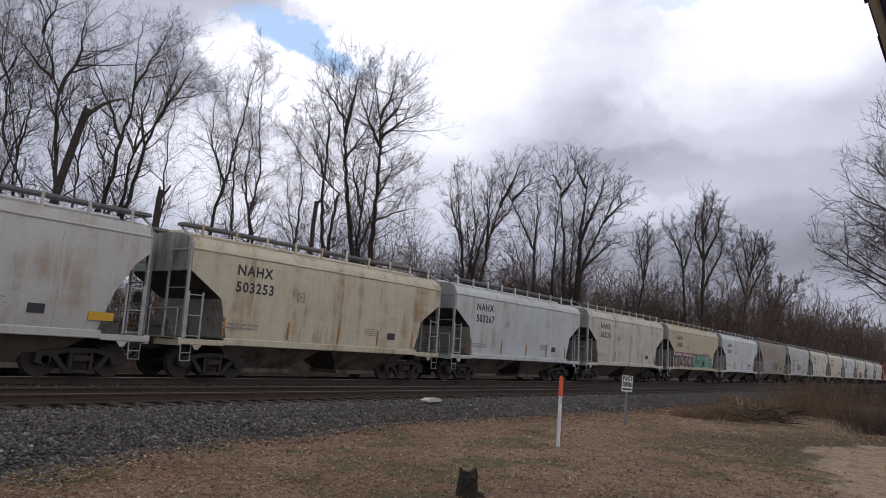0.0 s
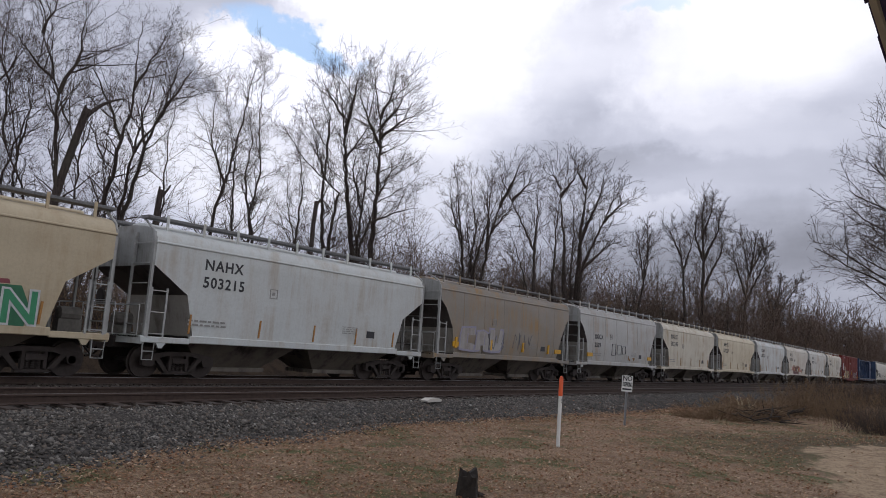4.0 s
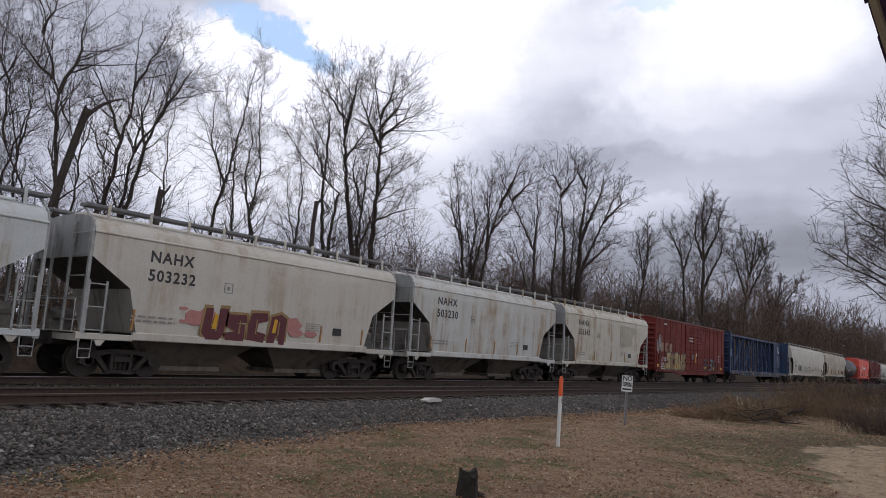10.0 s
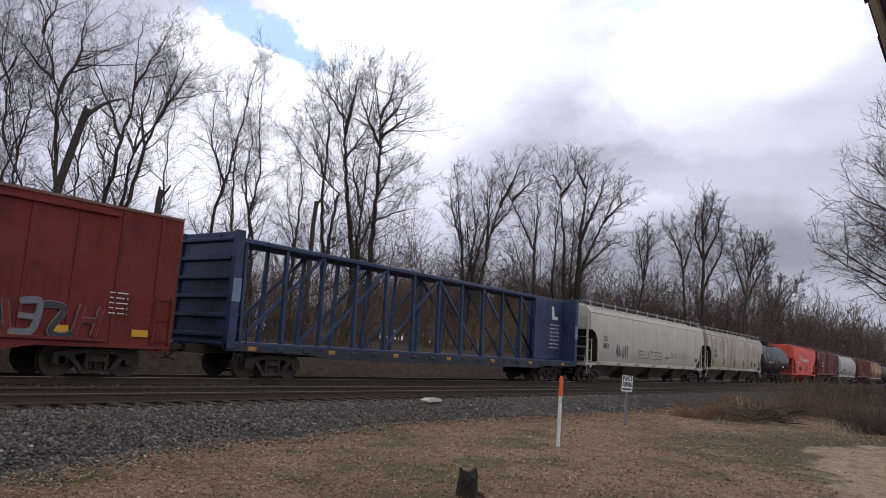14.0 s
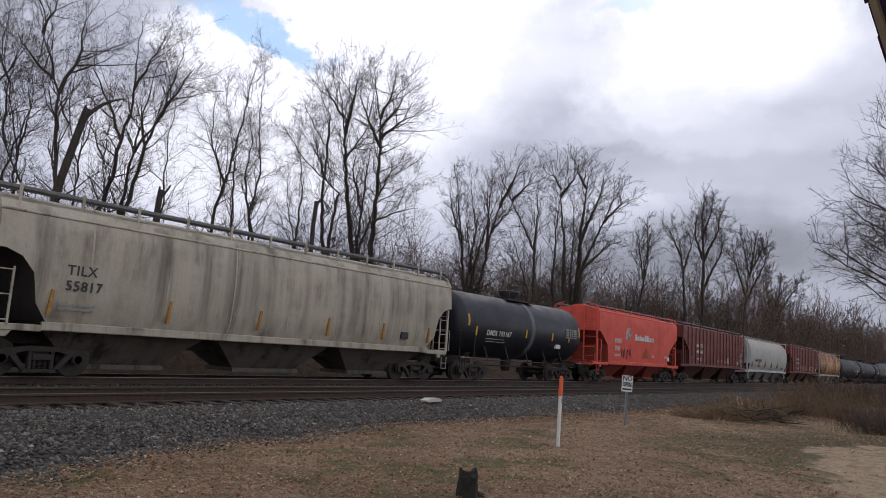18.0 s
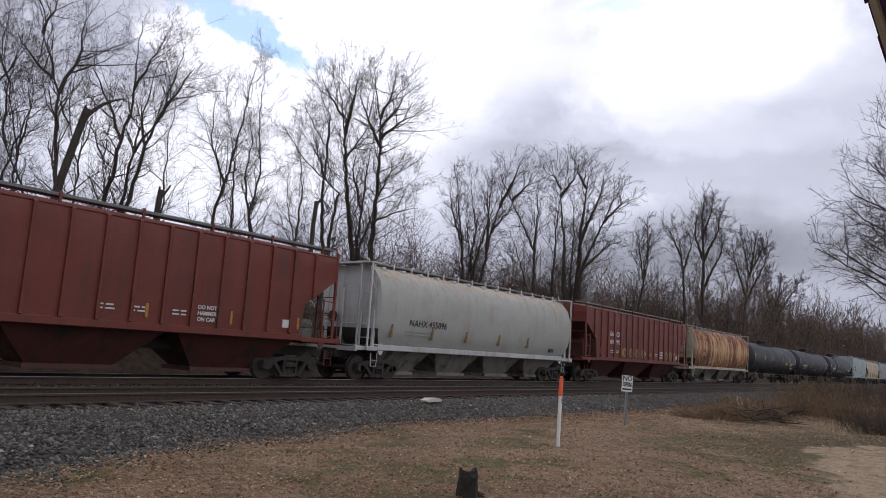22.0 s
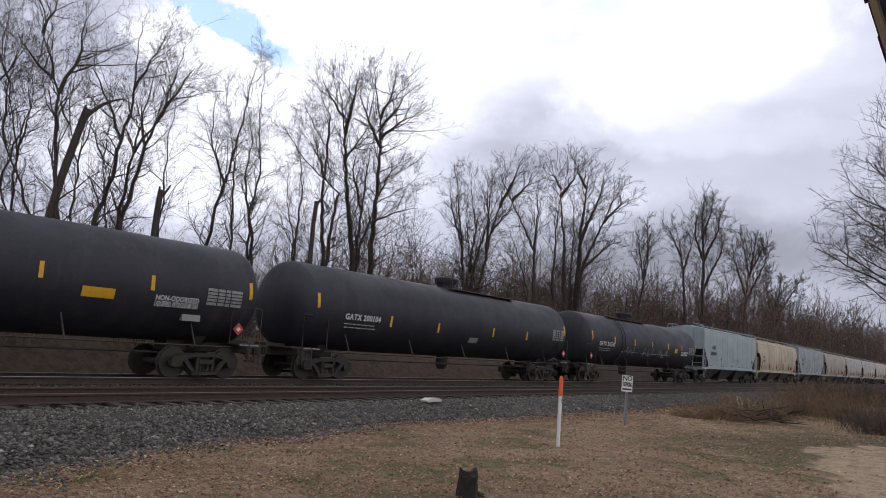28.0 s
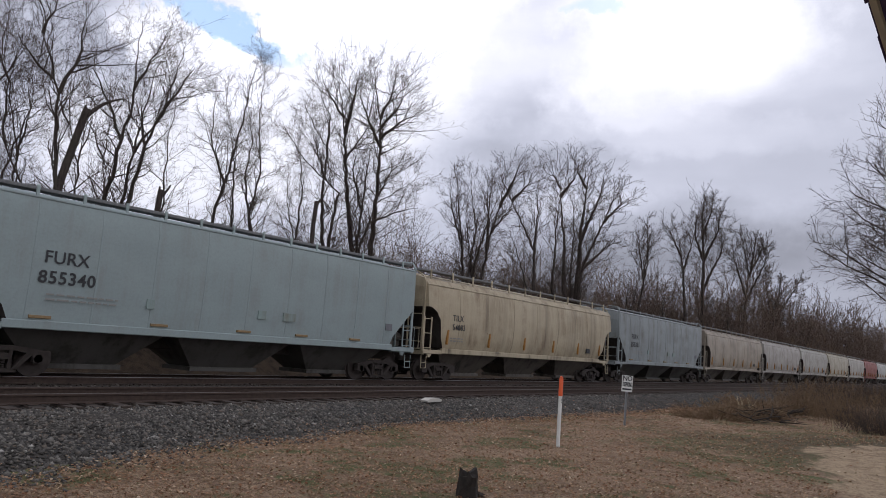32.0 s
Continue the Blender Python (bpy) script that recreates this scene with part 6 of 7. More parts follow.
for c, x in ((c1, 8.7), (c2, 8.9), (c3, -9.0)):
    part("hazard_placard", Geo().prism([(x, 1.30), (x + 0.19, 1.49), (x, 1.68), (x - 0.19, 1.49)], -1.46, -1.44, axis="y"), spray("red_placard", (0.42, 0.05, 0.05)), c)
    part("placard_mark", Geo().prism([(x, 1.42), (x + 0.09, 1.49), (x, 1.56), (x - 0.09, 1.49)], -1.465, -1.46, axis="y"), WHITELETTER, c)
for c, x, rad in ((c1, 5.88, 1.48), (c3, 5.85, 1.50)):
    for text, z in (("NON-ODORIZED", 2.12), ("LIQUEFIED PETROLEUM GAS", 1.96)):
        wide = letters(text, 0.14, WHITELETTER, 1.05, 0.004)
        lower = 2.50 - z - 0.05
        across = max(v.co.x for v in wide.vertices)
        part("lettering", wide, None, c, "", pose(x, -math.sqrt(rad ** 2 - lower ** 2) - 0.03, z, 90 + math.degrees(math.asin(lower / rad))) @ Matrix.Diagonal((1.35 / across, 1, 1, 1)))
tank_table(c3, 7.55, 8.75, 2.12, 2.6, 1.50)


# ---------------------------------------------------------------- trees
def bark_material(name, a, b):
    k = Nodes(name)
    n1 = k.noise(k.coords((6, 6, 1.2)), 3.0, 5, 0.7)
    n2 = k.noise(k.coords(), 0.6, 3)
    c = k.mix(k.step(n1, 0.3, 0.7), a, b)
    c = k.mix(k.step(n2, 0.45, 0.65, 0.0, 0.4), c, (a[0] * 0.8, a[1] * 0.95, a[2] * 0.8))
    return k.finish(c, 0.95, 0.0, n1, 0.02, 0.1)


BARK = bark_material("grey_brown_bark", (0.085, 0.068, 0.062), (0.038, 0.031, 0.029))
TWIG = bark_material("bare_twigs", (0.098, 0.074, 0.066), (0.058, 0.044, 0.041))
WOODS = bark_material("brown_woods", (0.150, 0.106, 0.086), (0.085, 0.060, 0.050))
REDWEED = bark_material("reddish_dry_weeds", (0.27, 0.178, 0.115), (0.13, 0.082, 0.054))
BRUSH = bark_material("dry_brown_stems", (0.25, 0.165, 0.105), (0.13, 0.085, 0.055))


def tubes_mesh(name, lines, material):
    """Many tapered tubes in one mesh; lines are (points, radii, sides)."""
    vs, fs, base = [], [], 0
    groups = {}
    for pts, rad, sides in lines:
        groups.setdefault((len(pts), sides), []).append((pts, rad))
    for (n, sides), items in groups.items():
        P = np.array([i[0] for i in items], float)
        R = np.array([i[1] for i in items], float)
        d = P[:, -1] - P[:, 0]
        d /= np.linalg.norm(d, axis=1, keepdims=True) + 1e-9
        ref = np.where(np.abs(d[:, 2:3]) < 0.9, np.array([[0, 0, 1.0]]), np.array([[1.0, 0, 0]]))
        u = np.cross(d, ref)
        u /= np.linalg.norm(u, axis=1, keepdims=True) + 1e-9
        w = np.cross(d, u)
        ang = 2 * np.pi * np.arange(sides) / sides
        ring = u[:, None, :] * np.cos(ang)[None, :, None] + w[:, None, :] * np.sin(ang)[None, :, None]
        V = P[:, :, None, :] + ring[:, None, :, :] * R[:, :, None, None]
        m = len(items)
        vs.append(V.reshape(-1, 3))
        idx = base + np.arange(m * n * sides).reshape(m, n, sides)
        nxt = np.roll(idx, -1, axis=2)
        F = np.stack([idx[:, :-1], nxt[:, :-1], nxt[:, 1:], idx[:, 1:]], -1)
        fs.append(F.reshape(-1, 4))
        base += m * n * sides
    V, F = np.concatenate(vs), np.concatenate(fs)
    me = bpy.data.meshes.new(name)
    me.vertices.add(len(V))
    me.vertices.foreach_set("co", V.ravel())
    me.loops.add(F.size)
    me.loops.foreach_set("vertex_index", F.ravel().astype(np.int32))
    me.polygons.add(len(F))
    me.polygons.foreach_set("loop_start", np.arange(0, F.size, 4, dtype=np.int32))
    me.polygons.foreach_set("use_smooth", np.ones(len(F), bool))
    me.materials.append(material)
    me.update(calc_edges=True)
    return me


def limb(rnd, p, d, length, r0, r1, n, wander, lift):
    pts, rad = [p.copy()], [r0]
    step = length / n
    for i in range(n):
        d = (d + Vector((rnd.gauss(0, wander), rnd.gauss(0, wander), rnd.gauss(0, wander * 0.6) + lift))).normalized()
        p = p + d * step
        pts.append(p.copy())
        rad.append(r0 + (r1 - r0) * (i + 1) / n)
    return pts, rad


def offshoot(rnd, parent, t, lo, hi):
    pts = parent[0]
    f = t * (len(pts) - 1)
    i = min(int(f), len(pts) - 2)
    p = pts[i].lerp(pts[i + 1], f - i)
    d = (pts[i + 1] - pts[i]).normalized()
    side = d.orthogonal().normalized()
    side.rotate(Matrix.Rotation(rnd.uniform(0, 2 * math.pi), 3, d))
    a = radians(rnd.uniform(lo, hi))
    r = parent[1][i] * (1 - (f - i)) + parent[1][i + 1] * (f - i)
    return p, d * math.cos(a) + side * math.sin(a), r


def grow(seed, height, lean=0.0, radius=0.2, fork=0.42, limbs=3, open_=30, n2=10, n3=6, n4=5, n5=2, thin=0.009, crook=1.0, tip=0.16):
    """A bare deciduous tree: a trunk that forks into rising limbs, and finer and finer branches."""
    rnd = random.Random(seed)
    wood, fine = [], []
    trunk = limb(rnd, Vector((0, 0, -0.3)), Vector((lean, 0, 1)).normalized(), height * fork, radius, radius * 0.72, 8, 0.042, 0.02)
    wood.append((*trunk, 8))
    mains = []
    for i in range(limbs):
        p, d, r = offshoot(rnd, trunk, 1.0 if i < 2 else rnd.uniform(0.55, 1.0), open_ * 0.35, open_)
        if i == 0:
            d = (trunk[0][-1] - trunk[0][-2]).normalized()
        m = limb(rnd, p, d, height * (1 - fork) * rnd.uniform(0.78, 1.04), r * (0.80 if i == 0 else 0.62), 0.018, 12, 0.125 * min(crook, 1.15), 0.06 / crook)
        mains.append((m, height * (1 - fork)))
        wood.append((*m, 5))
    for i in range(max(2, n2 // 3)):
        p, d, r = offshoot(rnd, trunk, rnd.uniform(0.35, 0.95), 45, 75)
        mains.append((limb(rnd, p, d, height * 0.24, r * 0.3, 0.012, 7, 0.15, 0.05), height * 0.25))
        wood.append((*mains[-1][0], 5))
    for m, length in mains:
        count = max(3, int(n2 * min(1.0, length / (height * 0.5))))
        for i in range(count):
            t = 0.12 + 0.86 * (i + rnd.random()) / count
            p, d, r = offshoot(rnd, m, min(t, 0.99), 32, 66)
            l2 = length * (0.42 - (0.42 - tip) * t) * rnd.uniform(0.7, 1.25)
            b = limb(rnd, p, d, l2, min(r * 0.55, 0.045), 0.010, 7, 0.16 * crook, 0.07 / crook)
            wood.append((*b, 4))
            for j in range(n3):
                t3 = 0.15 + 0.84 * (j + rnd.random()) / n3
                p3, d3, r3 = offshoot(rnd, b, min(t3, 0.99), 30, 70)
                l3 = max(0.5, l2 * (0.5 - 0.22 * t3) * rnd.uniform(0.7, 1.2))
                c = limb(rnd, p3, d3, l3, min(r3 * 0.65, 0.018), thin, 4, 0.18 * crook, 0.045 / crook)
                fine.append((*c, 3))
                for q in range(n4):
                    p4, d4, r4 = offshoot(rnd, c, rnd.uniform(0.2, 0.99), 25, 60)
                    e = limb(rnd, p4, d4, max(0.3, l3 * 0.5 * rnd.uniform(0.6, 1.2)), min(r4, 0.012), thin * 0.75, 2, 0.18, 0.04)
                    fine.append((*e, 3))
                    for s in range(n5):
                        p5, d5, r5 = offshoot(rnd, e, rnd.uniform(0.3, 0.99), 25, 55)
                        fine.append((*limb(rnd, p5, d5, rnd.uniform(0.2, 0.5), thin * 0.8, thin * 0.6, 1, 0.1, 0.03), 3))
    return wood, fine


def tree(label, x, y, height, turn=0.0, **kw):
    wood, fine = grow(height=height, **kw)
    t = thing("bare_tree", label, "tree", "trees behind the railway", pose(x, y, ground_z(x, y) - 0.05, 0, 0, turn))
    part("trunk", tubes_mesh("trunk", wood, BARK), None, t)
    part("crown", tubes_mesh("crown", fine, TWIG), None, t)
    return t


TALL = "tall bare deciduous tree with rising limbs behind the railway"
SLIM = "slender bare tree with fine twigs behind the railway"


def stemmed_tree(x, y, turn, *stems):
    """A bare tree by its stems: radius, place and height of the fork, then runs of (lean in degrees, length)."""
    rnd = random.Random(int(x * 37 + y * 11))
    away = math.hypot(x, y)
    thin, whole = 0.000155 * away, sum(q[1] for q in stems[0][3:])
    wood, fine = [], []
    for r0, x0, z0, *runs in stems:
        p, length = Vector((x0, 0, z0)), sum(q[1] for q in runs)
        if z0 > 1:
            p = min((q for line in wood if line[2] > 4 for q in line[0]), key=lambda q: (q.x - x0) ** 2 + (q.z - z0) ** 2).copy()
        pts, drift = [p.copy()], rnd.gauss(0, 0.13)
        runs[-1] = (runs[-1][0], runs[-1][1] * 0.62)
        for lean, run in runs:
            n = max(2, min(9, round(run / 0.6)))
            for i in range(n):
                a = radians(lean + (11 if i % 2 else -11) * rnd.uniform(0.2, 1.0))
                p = p + Vector((math.sin(a), drift + rnd.gauss(0, 0.12), math.cos(a))) * (run / n)
                pts.append(p.copy())
        m = len(pts) - 1
        stem = (pts, [thin + (0.86 * r0 - thin) * (1 - 0.96 * i / m) ** 1.15 for i in range(m + 1)])
        wood.append((*stem, 8 if z0 < 1 else 6))
        count = int(3 + length * (1.9 if away < 50 else 2.1))
        for i in range(count):
            t = 0.16 + 0.84 * (i + rnd.random()) / count
            if z0 < 1 and t * length < 2.5:
                continue
            q, d, r = offshoot(rnd, stem, min(t, 0.995), 26, 62)
            l2 = (0.8 + 0.15 * whole) * (1.15 - 0.72 * t) * rnd.uniform(0.45, 1.25)
            b = limb(rnd, q, d, l2, max(thin, min(r * 0.5, 0.035)), thin * 0.9, 6, 0.19, 0.06)
            wood.append((*b, 4))
            for j in range(6):
                q3, d3, r3 = offshoot(rnd, b, min(0.10 + 0.89 * (j + rnd.random()) / 6, 0.99), 28, 62)
                l3 = max(0.5, l2 * rnd.uniform(0.28, 0.55))
                c = limb(rnd, q3, d3, l3, max(thin, min(r3 * 0.6, 0.02)), thin * 0.8, 4, 0.17, 0.06)
                fine.append((*c, 3))
                for k in range(4 if away < 55 else 3):
                    q4, d4, r4 = offshoot(rnd, c, rnd.uniform(0.15, 0.99), 25, 58)
                    e = limb(rnd, q4, d4, max(0.3, l3 * rnd.uniform(0.3, 0.6)), thin * 0.8, thin * 0.6, 2, 0.17, 0.05)
                    fine.append((*e, 3))
                    if away < 50:
                        q5, d5, r5 = offshoot(rnd, e, rnd.uniform(0.3, 0.95), 25, 55)
                        fine.append((*limb(rnd, q5, d5, rnd.uniform(0.2, 0.45), thin * 0.65, thin * 0.5, 1, 0.1, 0.03), 3))
    t = thing("bare_tree", TALL, "tree", "trees behind the railway", pose(x, y, ground_z(x, y) - 0.05, 0, 0, turn))
    part("trunk", tubes_mesh("trunk", wood, BARK), None, t)
    part("crown", tubes_mesh("crown", fine, TWIG), None, t)


stemmed_tree(12.6, 31.0, -22, (0.09, 0, 0, (-1, 4.1), (-2, 3.2), (-13, 3.0), (-6, 3.3)), (0.06, -0.2, 6.7, (5, 2.2), (-8, 2.1)), (0.06, -0.7, 9.4, (-25, 1.6), (-14, 1.6)))
stemmed_tree(11.9, 32.0, -20, (0.09, 0, 0, (-1, 4.2), (-2, 4.2), (2, 3.4), (11, 2.5)), (0.06, -0.2, 8.7, (22, 1.7), (23, 1.2)))
stemmed_tree(15.3, 32.0, -25, (0.09, 0, 0, (0, 4.5), (-1, 2.9), (-12, 2.5), (2, 2.9), (-9, 1.3)), (0.06, -0.1, 7.2, (13, 2.0), (6, 2.2)), (0.06, -0.5, 9.4, (-27, 1.6), (-13, 2.0)))
stemmed_tree(17.7, 32.8, -28, (0.08, 0, 0, (-5, 4.8), (-11, 2.7), (1, 2.8), (-3, 3.1)), (0.05, -0.9, 7.7, (-24, 1.9), (-14, 1.9)))
stemmed_tree(13.1, 27.9, -25, (0.17, 0, 0, (-3, 3.9), (-6, 5.0), (-16, 1.7), (-14, 3.0)), (0.11, -0.7, 8.9, (16, 1.9), (-3, 2.9)), (0.08, -1.2, 10.9, (16, 1.0), (6, 2.0)), (0.07, -0.9, 9.2, (-50, 1.2), (-36, 1.2)))
stemmed_tree(13.7, 29.7, -23, (0.11, 0, 0, (-11, 4.3), (-20, 2.0), (-27, 2.1), (-21, 2.2)), (0.07, -2, 7.1, (-4, 1.9), (8, 3.5)))
stemmed_tree(13.0, 30.7, -22, (0.11, 0, 0, (-9, 4.5), (-18, 1.7), (-12, 2.7)), (0.07, -1.1, 5.6, (11, 3.5), (-3, 2.9)))
stemmed_tree(14.2, 29.2, -27, (0.18, 0, 0, (7, 4.3), (13, 2.8), (8, 3.1), (-1, 2.3), (3, 2.9)), (0.09, 1.2, 7.9, (-22, 1.7), (-28, 1.7), (4, 1.8)), (0.08, 1.6, 10.5, (21, 2.7), (21, 1.6)))
stemmed_tree(16.1, 30.1, -28, (0.15, 0, 0, (2, 4.5), (4, 1.8), (10, 2.4), (10, 1.9), (14, 1.7)), (0.07, 0.5, 7.7, (28, 2.5), (18, 1.8)))
stemmed_tree(15.4, 29.2, -29, (0.17, 0, 0, (6, 4.4), (12, 3.2), (15, 2.8), (10, 2.5), (6, 1.1)), (0.09, 1.8, 9.8, (22, 2.0), (25, 1.5)), (0.07, 1.3, 8, (-8, 1.7), (8, 1.6)))
stemmed_tree(17.6, 29.1, -32, (0.08, 0, 0, (2, 6.6), (4, 1.8), (7, 1.9), (5, 1.9)))
stemmed_tree(21.9, 32.4, -35, (0.15, 0, 0, (7, 5.7), (14, 2.6), (9, 2.5), (4, 2.5), (13, 1.9)), (0.09, 1.1, 7.2, (-22, 2.0), (-3, 2.0), (7, 2.2)))
stemmed_tree(23.7, 32.0, -37, (0.12, 0, 0, (0, 5.9), (-1, 3.4), (-9, 2.8), (-13, 2.9)))
stemmed_tree(26.0, 32.6, -38, (0.16, 0, 0, (-6, 6.2), (-12, 3.0), (4, 2.7), (-10, 2.7)), (0.11, -0.3, 0, (-3, 6.4), (7, 3.2), (-8, 2.1), (0, 2.9), (4, 1.2)))
stemmed_tree(28.1, 32.1, -41, (0.13, 0, 0, (1, 5.8), (3, 3.2), (-11, 2.0), (-24, 2.5)), (0.1, -0.1, 0, (-1, 6.6), (-12, 2.4), (2, 2.1)))
stemmed_tree(29.5, 30.8, -43, (0.2, 0, 0, (-3, 5.7), (-5, 3.5), (3, 2.8), (-32, 2.7), (-16, 0.9)), (0.1, -0.5, 11.6, (-1, 2.4), (-36, 1.6)))
stemmed_tree(28.5, 30.2, -44, (0.19, 0, 0, (4, 5.6), (7, 3.4), (-48, 2.7), (-35, 1.9), (-31, 1.1)), (0.1, -0.2, 9.8, (-18, 2.2), (-18, 1.7)))
stemmed_tree(31.0, 29.6, -46, (0.27, 0, 0, (-5, 5.7), (-11, 3.8), (-7, 3.5), (-10, 2.1), (-15, 2.7)), (0.17, -1.7, 12.7, (10, 2.6), (7, 2.6)), (0.1, -1.4, 10.8, (27, 2.7), (42, 1.9)), (0.1, -1.9, 13.9, (-37, 2.1), (-18, 0.7)))
stemmed_tree(32.3, 30.1, -47, (0.28, 0, 0, (1, 5.6), (2, 4.3), (-2, 4.0), (-10, 2.6), (-1, 1.1)), (0.14, 0.2, 12.8, (46, 2.1), (69, 1.4)), (0.14, 0.1, 14, (21, 1.8), (13, 2.2)), (0.14, 0.2, 12, (-26, 2.7), (-10, 1.8)), (0.11, 0.2, 13.5, (38, 2.0), (28, 1.3)))
stemmed_tree(32.0, 31.2, -46, (0.17, 0, 0, (3, 5.9), (6, 4.0), (5, 2.6), (-16, 2.4)), (0.11, 0.4, 8.1, (-20, 2.6), (11, 2.7)))
stemmed_tree(31.0, 30.6, -46, (0.14, 0, 0, (8, 5.7), (16, 2.7), (54, 2.2), (55, 2.0)), (0.1, 1.6, 8.3, (22, 2.5), (55, 1.8)), (0.1, 1.4, 7.3, (62, 2.2), (78, 1.4)))
stemmed_tree(46.7, 32.8, -55, (0.22, 0, 0, (-3, 5.2), (-6, 4.7), (-6, 3.2), (-15, 2.1)), (0.22, 0.1, 0, (1, 5.2), (5, 4.8), (-9, 3.2), (0, 3.2)), (0.18, 0.2, 0, (2, 5.9), (-10, 4.1), (5, 3.3)), (0.18, 0.2, 0, (2, 6.3), (11, 4.2), (-4, 4.6)), (0.13, -0.7, 8.1, (-19, 3.3), (-6, 3.3)))
stemmed_tree(48.7, 33.3, -56, (0.23, 0, 0, (4, 5.4), (9, 4.5), (15, 3.0), (8, 2.4), (-13, 2.0)), (0.19, 1.7, 12.1, (25, 3.0), (30, 1.7)), (0.19, 0.7, 8, (2, 3.8), (5, 4.1)), (0.14, 1.2, 9.9, (36, 2.4), (41, 1.3)))
stemmed_tree(56.2, 32.0, -60, (0.3, 0, 0, (-1, 6.0), (-1, 3.5), (-24, 4.2), (-24, 2.8), (-21, 1.7)), (0.2, -0.1, 9.6, (5, 3.6), (-5, 2.9)), (0.2, -2.1, 14.1, (42, 2.2), (23, 1.2)), (0.15, -0.4, 0, (-3, 6.0), (-19, 3.7), (-26, 2.5)))
stemmed_tree(62.1, 31.9, -63, (0.38, 0, 0, (-1, 6.4), (-2, 6.3), (-6, 3.1), (-1, 3.8)), (0.27, -0.6, 0, (-6, 6.3), (2, 5.2), (5, 3.9), (-24, 3.1)), (0.22, -0.6, 15.4, (37, 2.1), (24, 1.2)), (0.16, -0.7, 16.5, (-30, 1.6), (-74, 1.0)))
stemmed_tree(63.9, 32.2, -63, (0.49, 0, 0, (2, 6.0), (5, 6.4), (6, 5.2), (19, 2.6)), (0.33, 0.4, 0, (3, 7.4), (21, 5.1), (22, 3.4), (16, 3.3)), (0.28, 1.1, 11.3, (20, 5.5), (8, 3.2)), (0.22, 1.3, 17, (-27, 1.9), (11, 1.2)), (0.22, 1.1, 8.5, (45, 3.3), (66, 2.2)), (0.22, 2.8, 13.1, (42, 2.3), (31, 1.0)), (0.22, -0.1, 0, (-1, 7.4), (3, 5.6), (-3, 5.7)))
stemmed_tree(89.8, 36.6, -68, (0.22, 0, 0, (5, 6.9), (10, 6.4), (0, 4.5), (-5, 2.1)), (0.18, 1.9, 10.2, (8, 4.5), (8, 3.4)), (0.15, -0.2, 10.1, (-9, 4.5), (16, 3.1)))
stemmed_tree(102.3, 33.9, -72, (0.4, 0, 0, (-1, 6.0), (-2, 7.2), (-5, 4.9), (-16, 3.0)), (0.24, -0.4, 15.7, (-27, 3.7), (-12, 0.8)), (0.24, -0.5, 13.2, (15, 4.2), (-5, 2.9)))
stemmed_tree(106.6, 33.0, -73, (0.49, 0, 0, (0, 6.4), (0, 9.9), (-2, 5.1), (7, 4.5)), (0.33, -0, 14.6, (25, 4.6), (4, 4.6)), (0.33, -0.4, 15.5, (-20, 3.6), (2, 5.1)), (0.33, 0.5, 10.5, (22, 6.3), (12, 4.7)), (0.25, 0.1, 18, (16, 4.4), (5, 2.6)))
stemmed_tree(133.4, 34.4, -76, (0.39, 0, 0, (3, 7.2), (6, 10.0), (-11, 5.1), (-20, 3.3)), (0.3, 1.2, 16.2, (26, 4.5), (16, 4.0)), (0.3, 1.4, 17.2, (8, 5.1), (0, 1.8)), (0.3, 2.4, 11.2, (24, 7.7), (21, 3.2)), (0.3, 0.5, 13.1, (-18, 6.3), (-3, 3.6)))
stemmed_tree(164.2, 37.0, -78, (0.48, 0, 0, (6, 9.0), (13, 7.4), (6, 4.8)), (0.36, 0.8, 0, (4, 11.4), (32, 7.1), (24, 2.6)), (0.36, 0.2, 0, (1, 11.3), (-9, 7.3), (5, 3.7)))


def snag(x, y, points, radius, arms):
    t = thing("dead_snag", "broken dead tree trunk with splintered stubs", "dead tree", "trees behind the railway", pose(x, y, ground_z(x, y) - 0.1))
    rnd = random.Random(int(x * 10))
    main = limb(rnd, Vector((0, 0, 0)), Vector((0.12 if x < 14 else 0.04, 0, 1)), points, radius, radius * 0.8, 6, 0.03, 0.03)
    part("trunk", tubes_mesh("trunk", [(*main, 8)], BARK), None, t)
    for d, l in arms:
        part("broken_limb", tubes_mesh("broken_limb", [(*limb(rnd, main[0][-1] - Vector((0, 0, 0.3)), Vector(d).normalized(), l, radius * 0.5, radius * 0.2, 5, 0.12, 0.0), 6)], BARK), None, t)


snag(12.0, 28, 8.6, 0.18, [((0.75, -0.1, 0.75), 2.0), ((-0.2, 0, 0.9), 0.45)])
snag(16.0, 27, 6.0, 0.15, [((0.6, 0, 0.8), 0.7), ((-0.3, 0, 0.9), 0.45)])
snag(25.5, 28, 7.7, 0.14, [((0.2, 0, 0.9), 0.8)])

# slender trees and saplings, a few grown and then repeated
YOUNG = []
for i, (h, lean, limbs) in enumerate(((13.0, 0.05, 3), (11.0, -0.08, 3), (15.0, 0.1, 4), (8.0, 0.0, 2), (6.5, 0.12, 2), (9.5, -0.05, 3))):
    YOUNG.append(tree(SLIM, 150.0 + 17 * i, 44 + 3 * i, h, 40.0 * i, seed=300 + i, lean=lean, radius=0.05 + h * 0.006, fork=0.32, limbs=limbs, open_=26, n2=6, n3=4, n4=2, n5=0, thin=0.014, crook=1.4, tip=0.24))
rnd = random.Random(5)
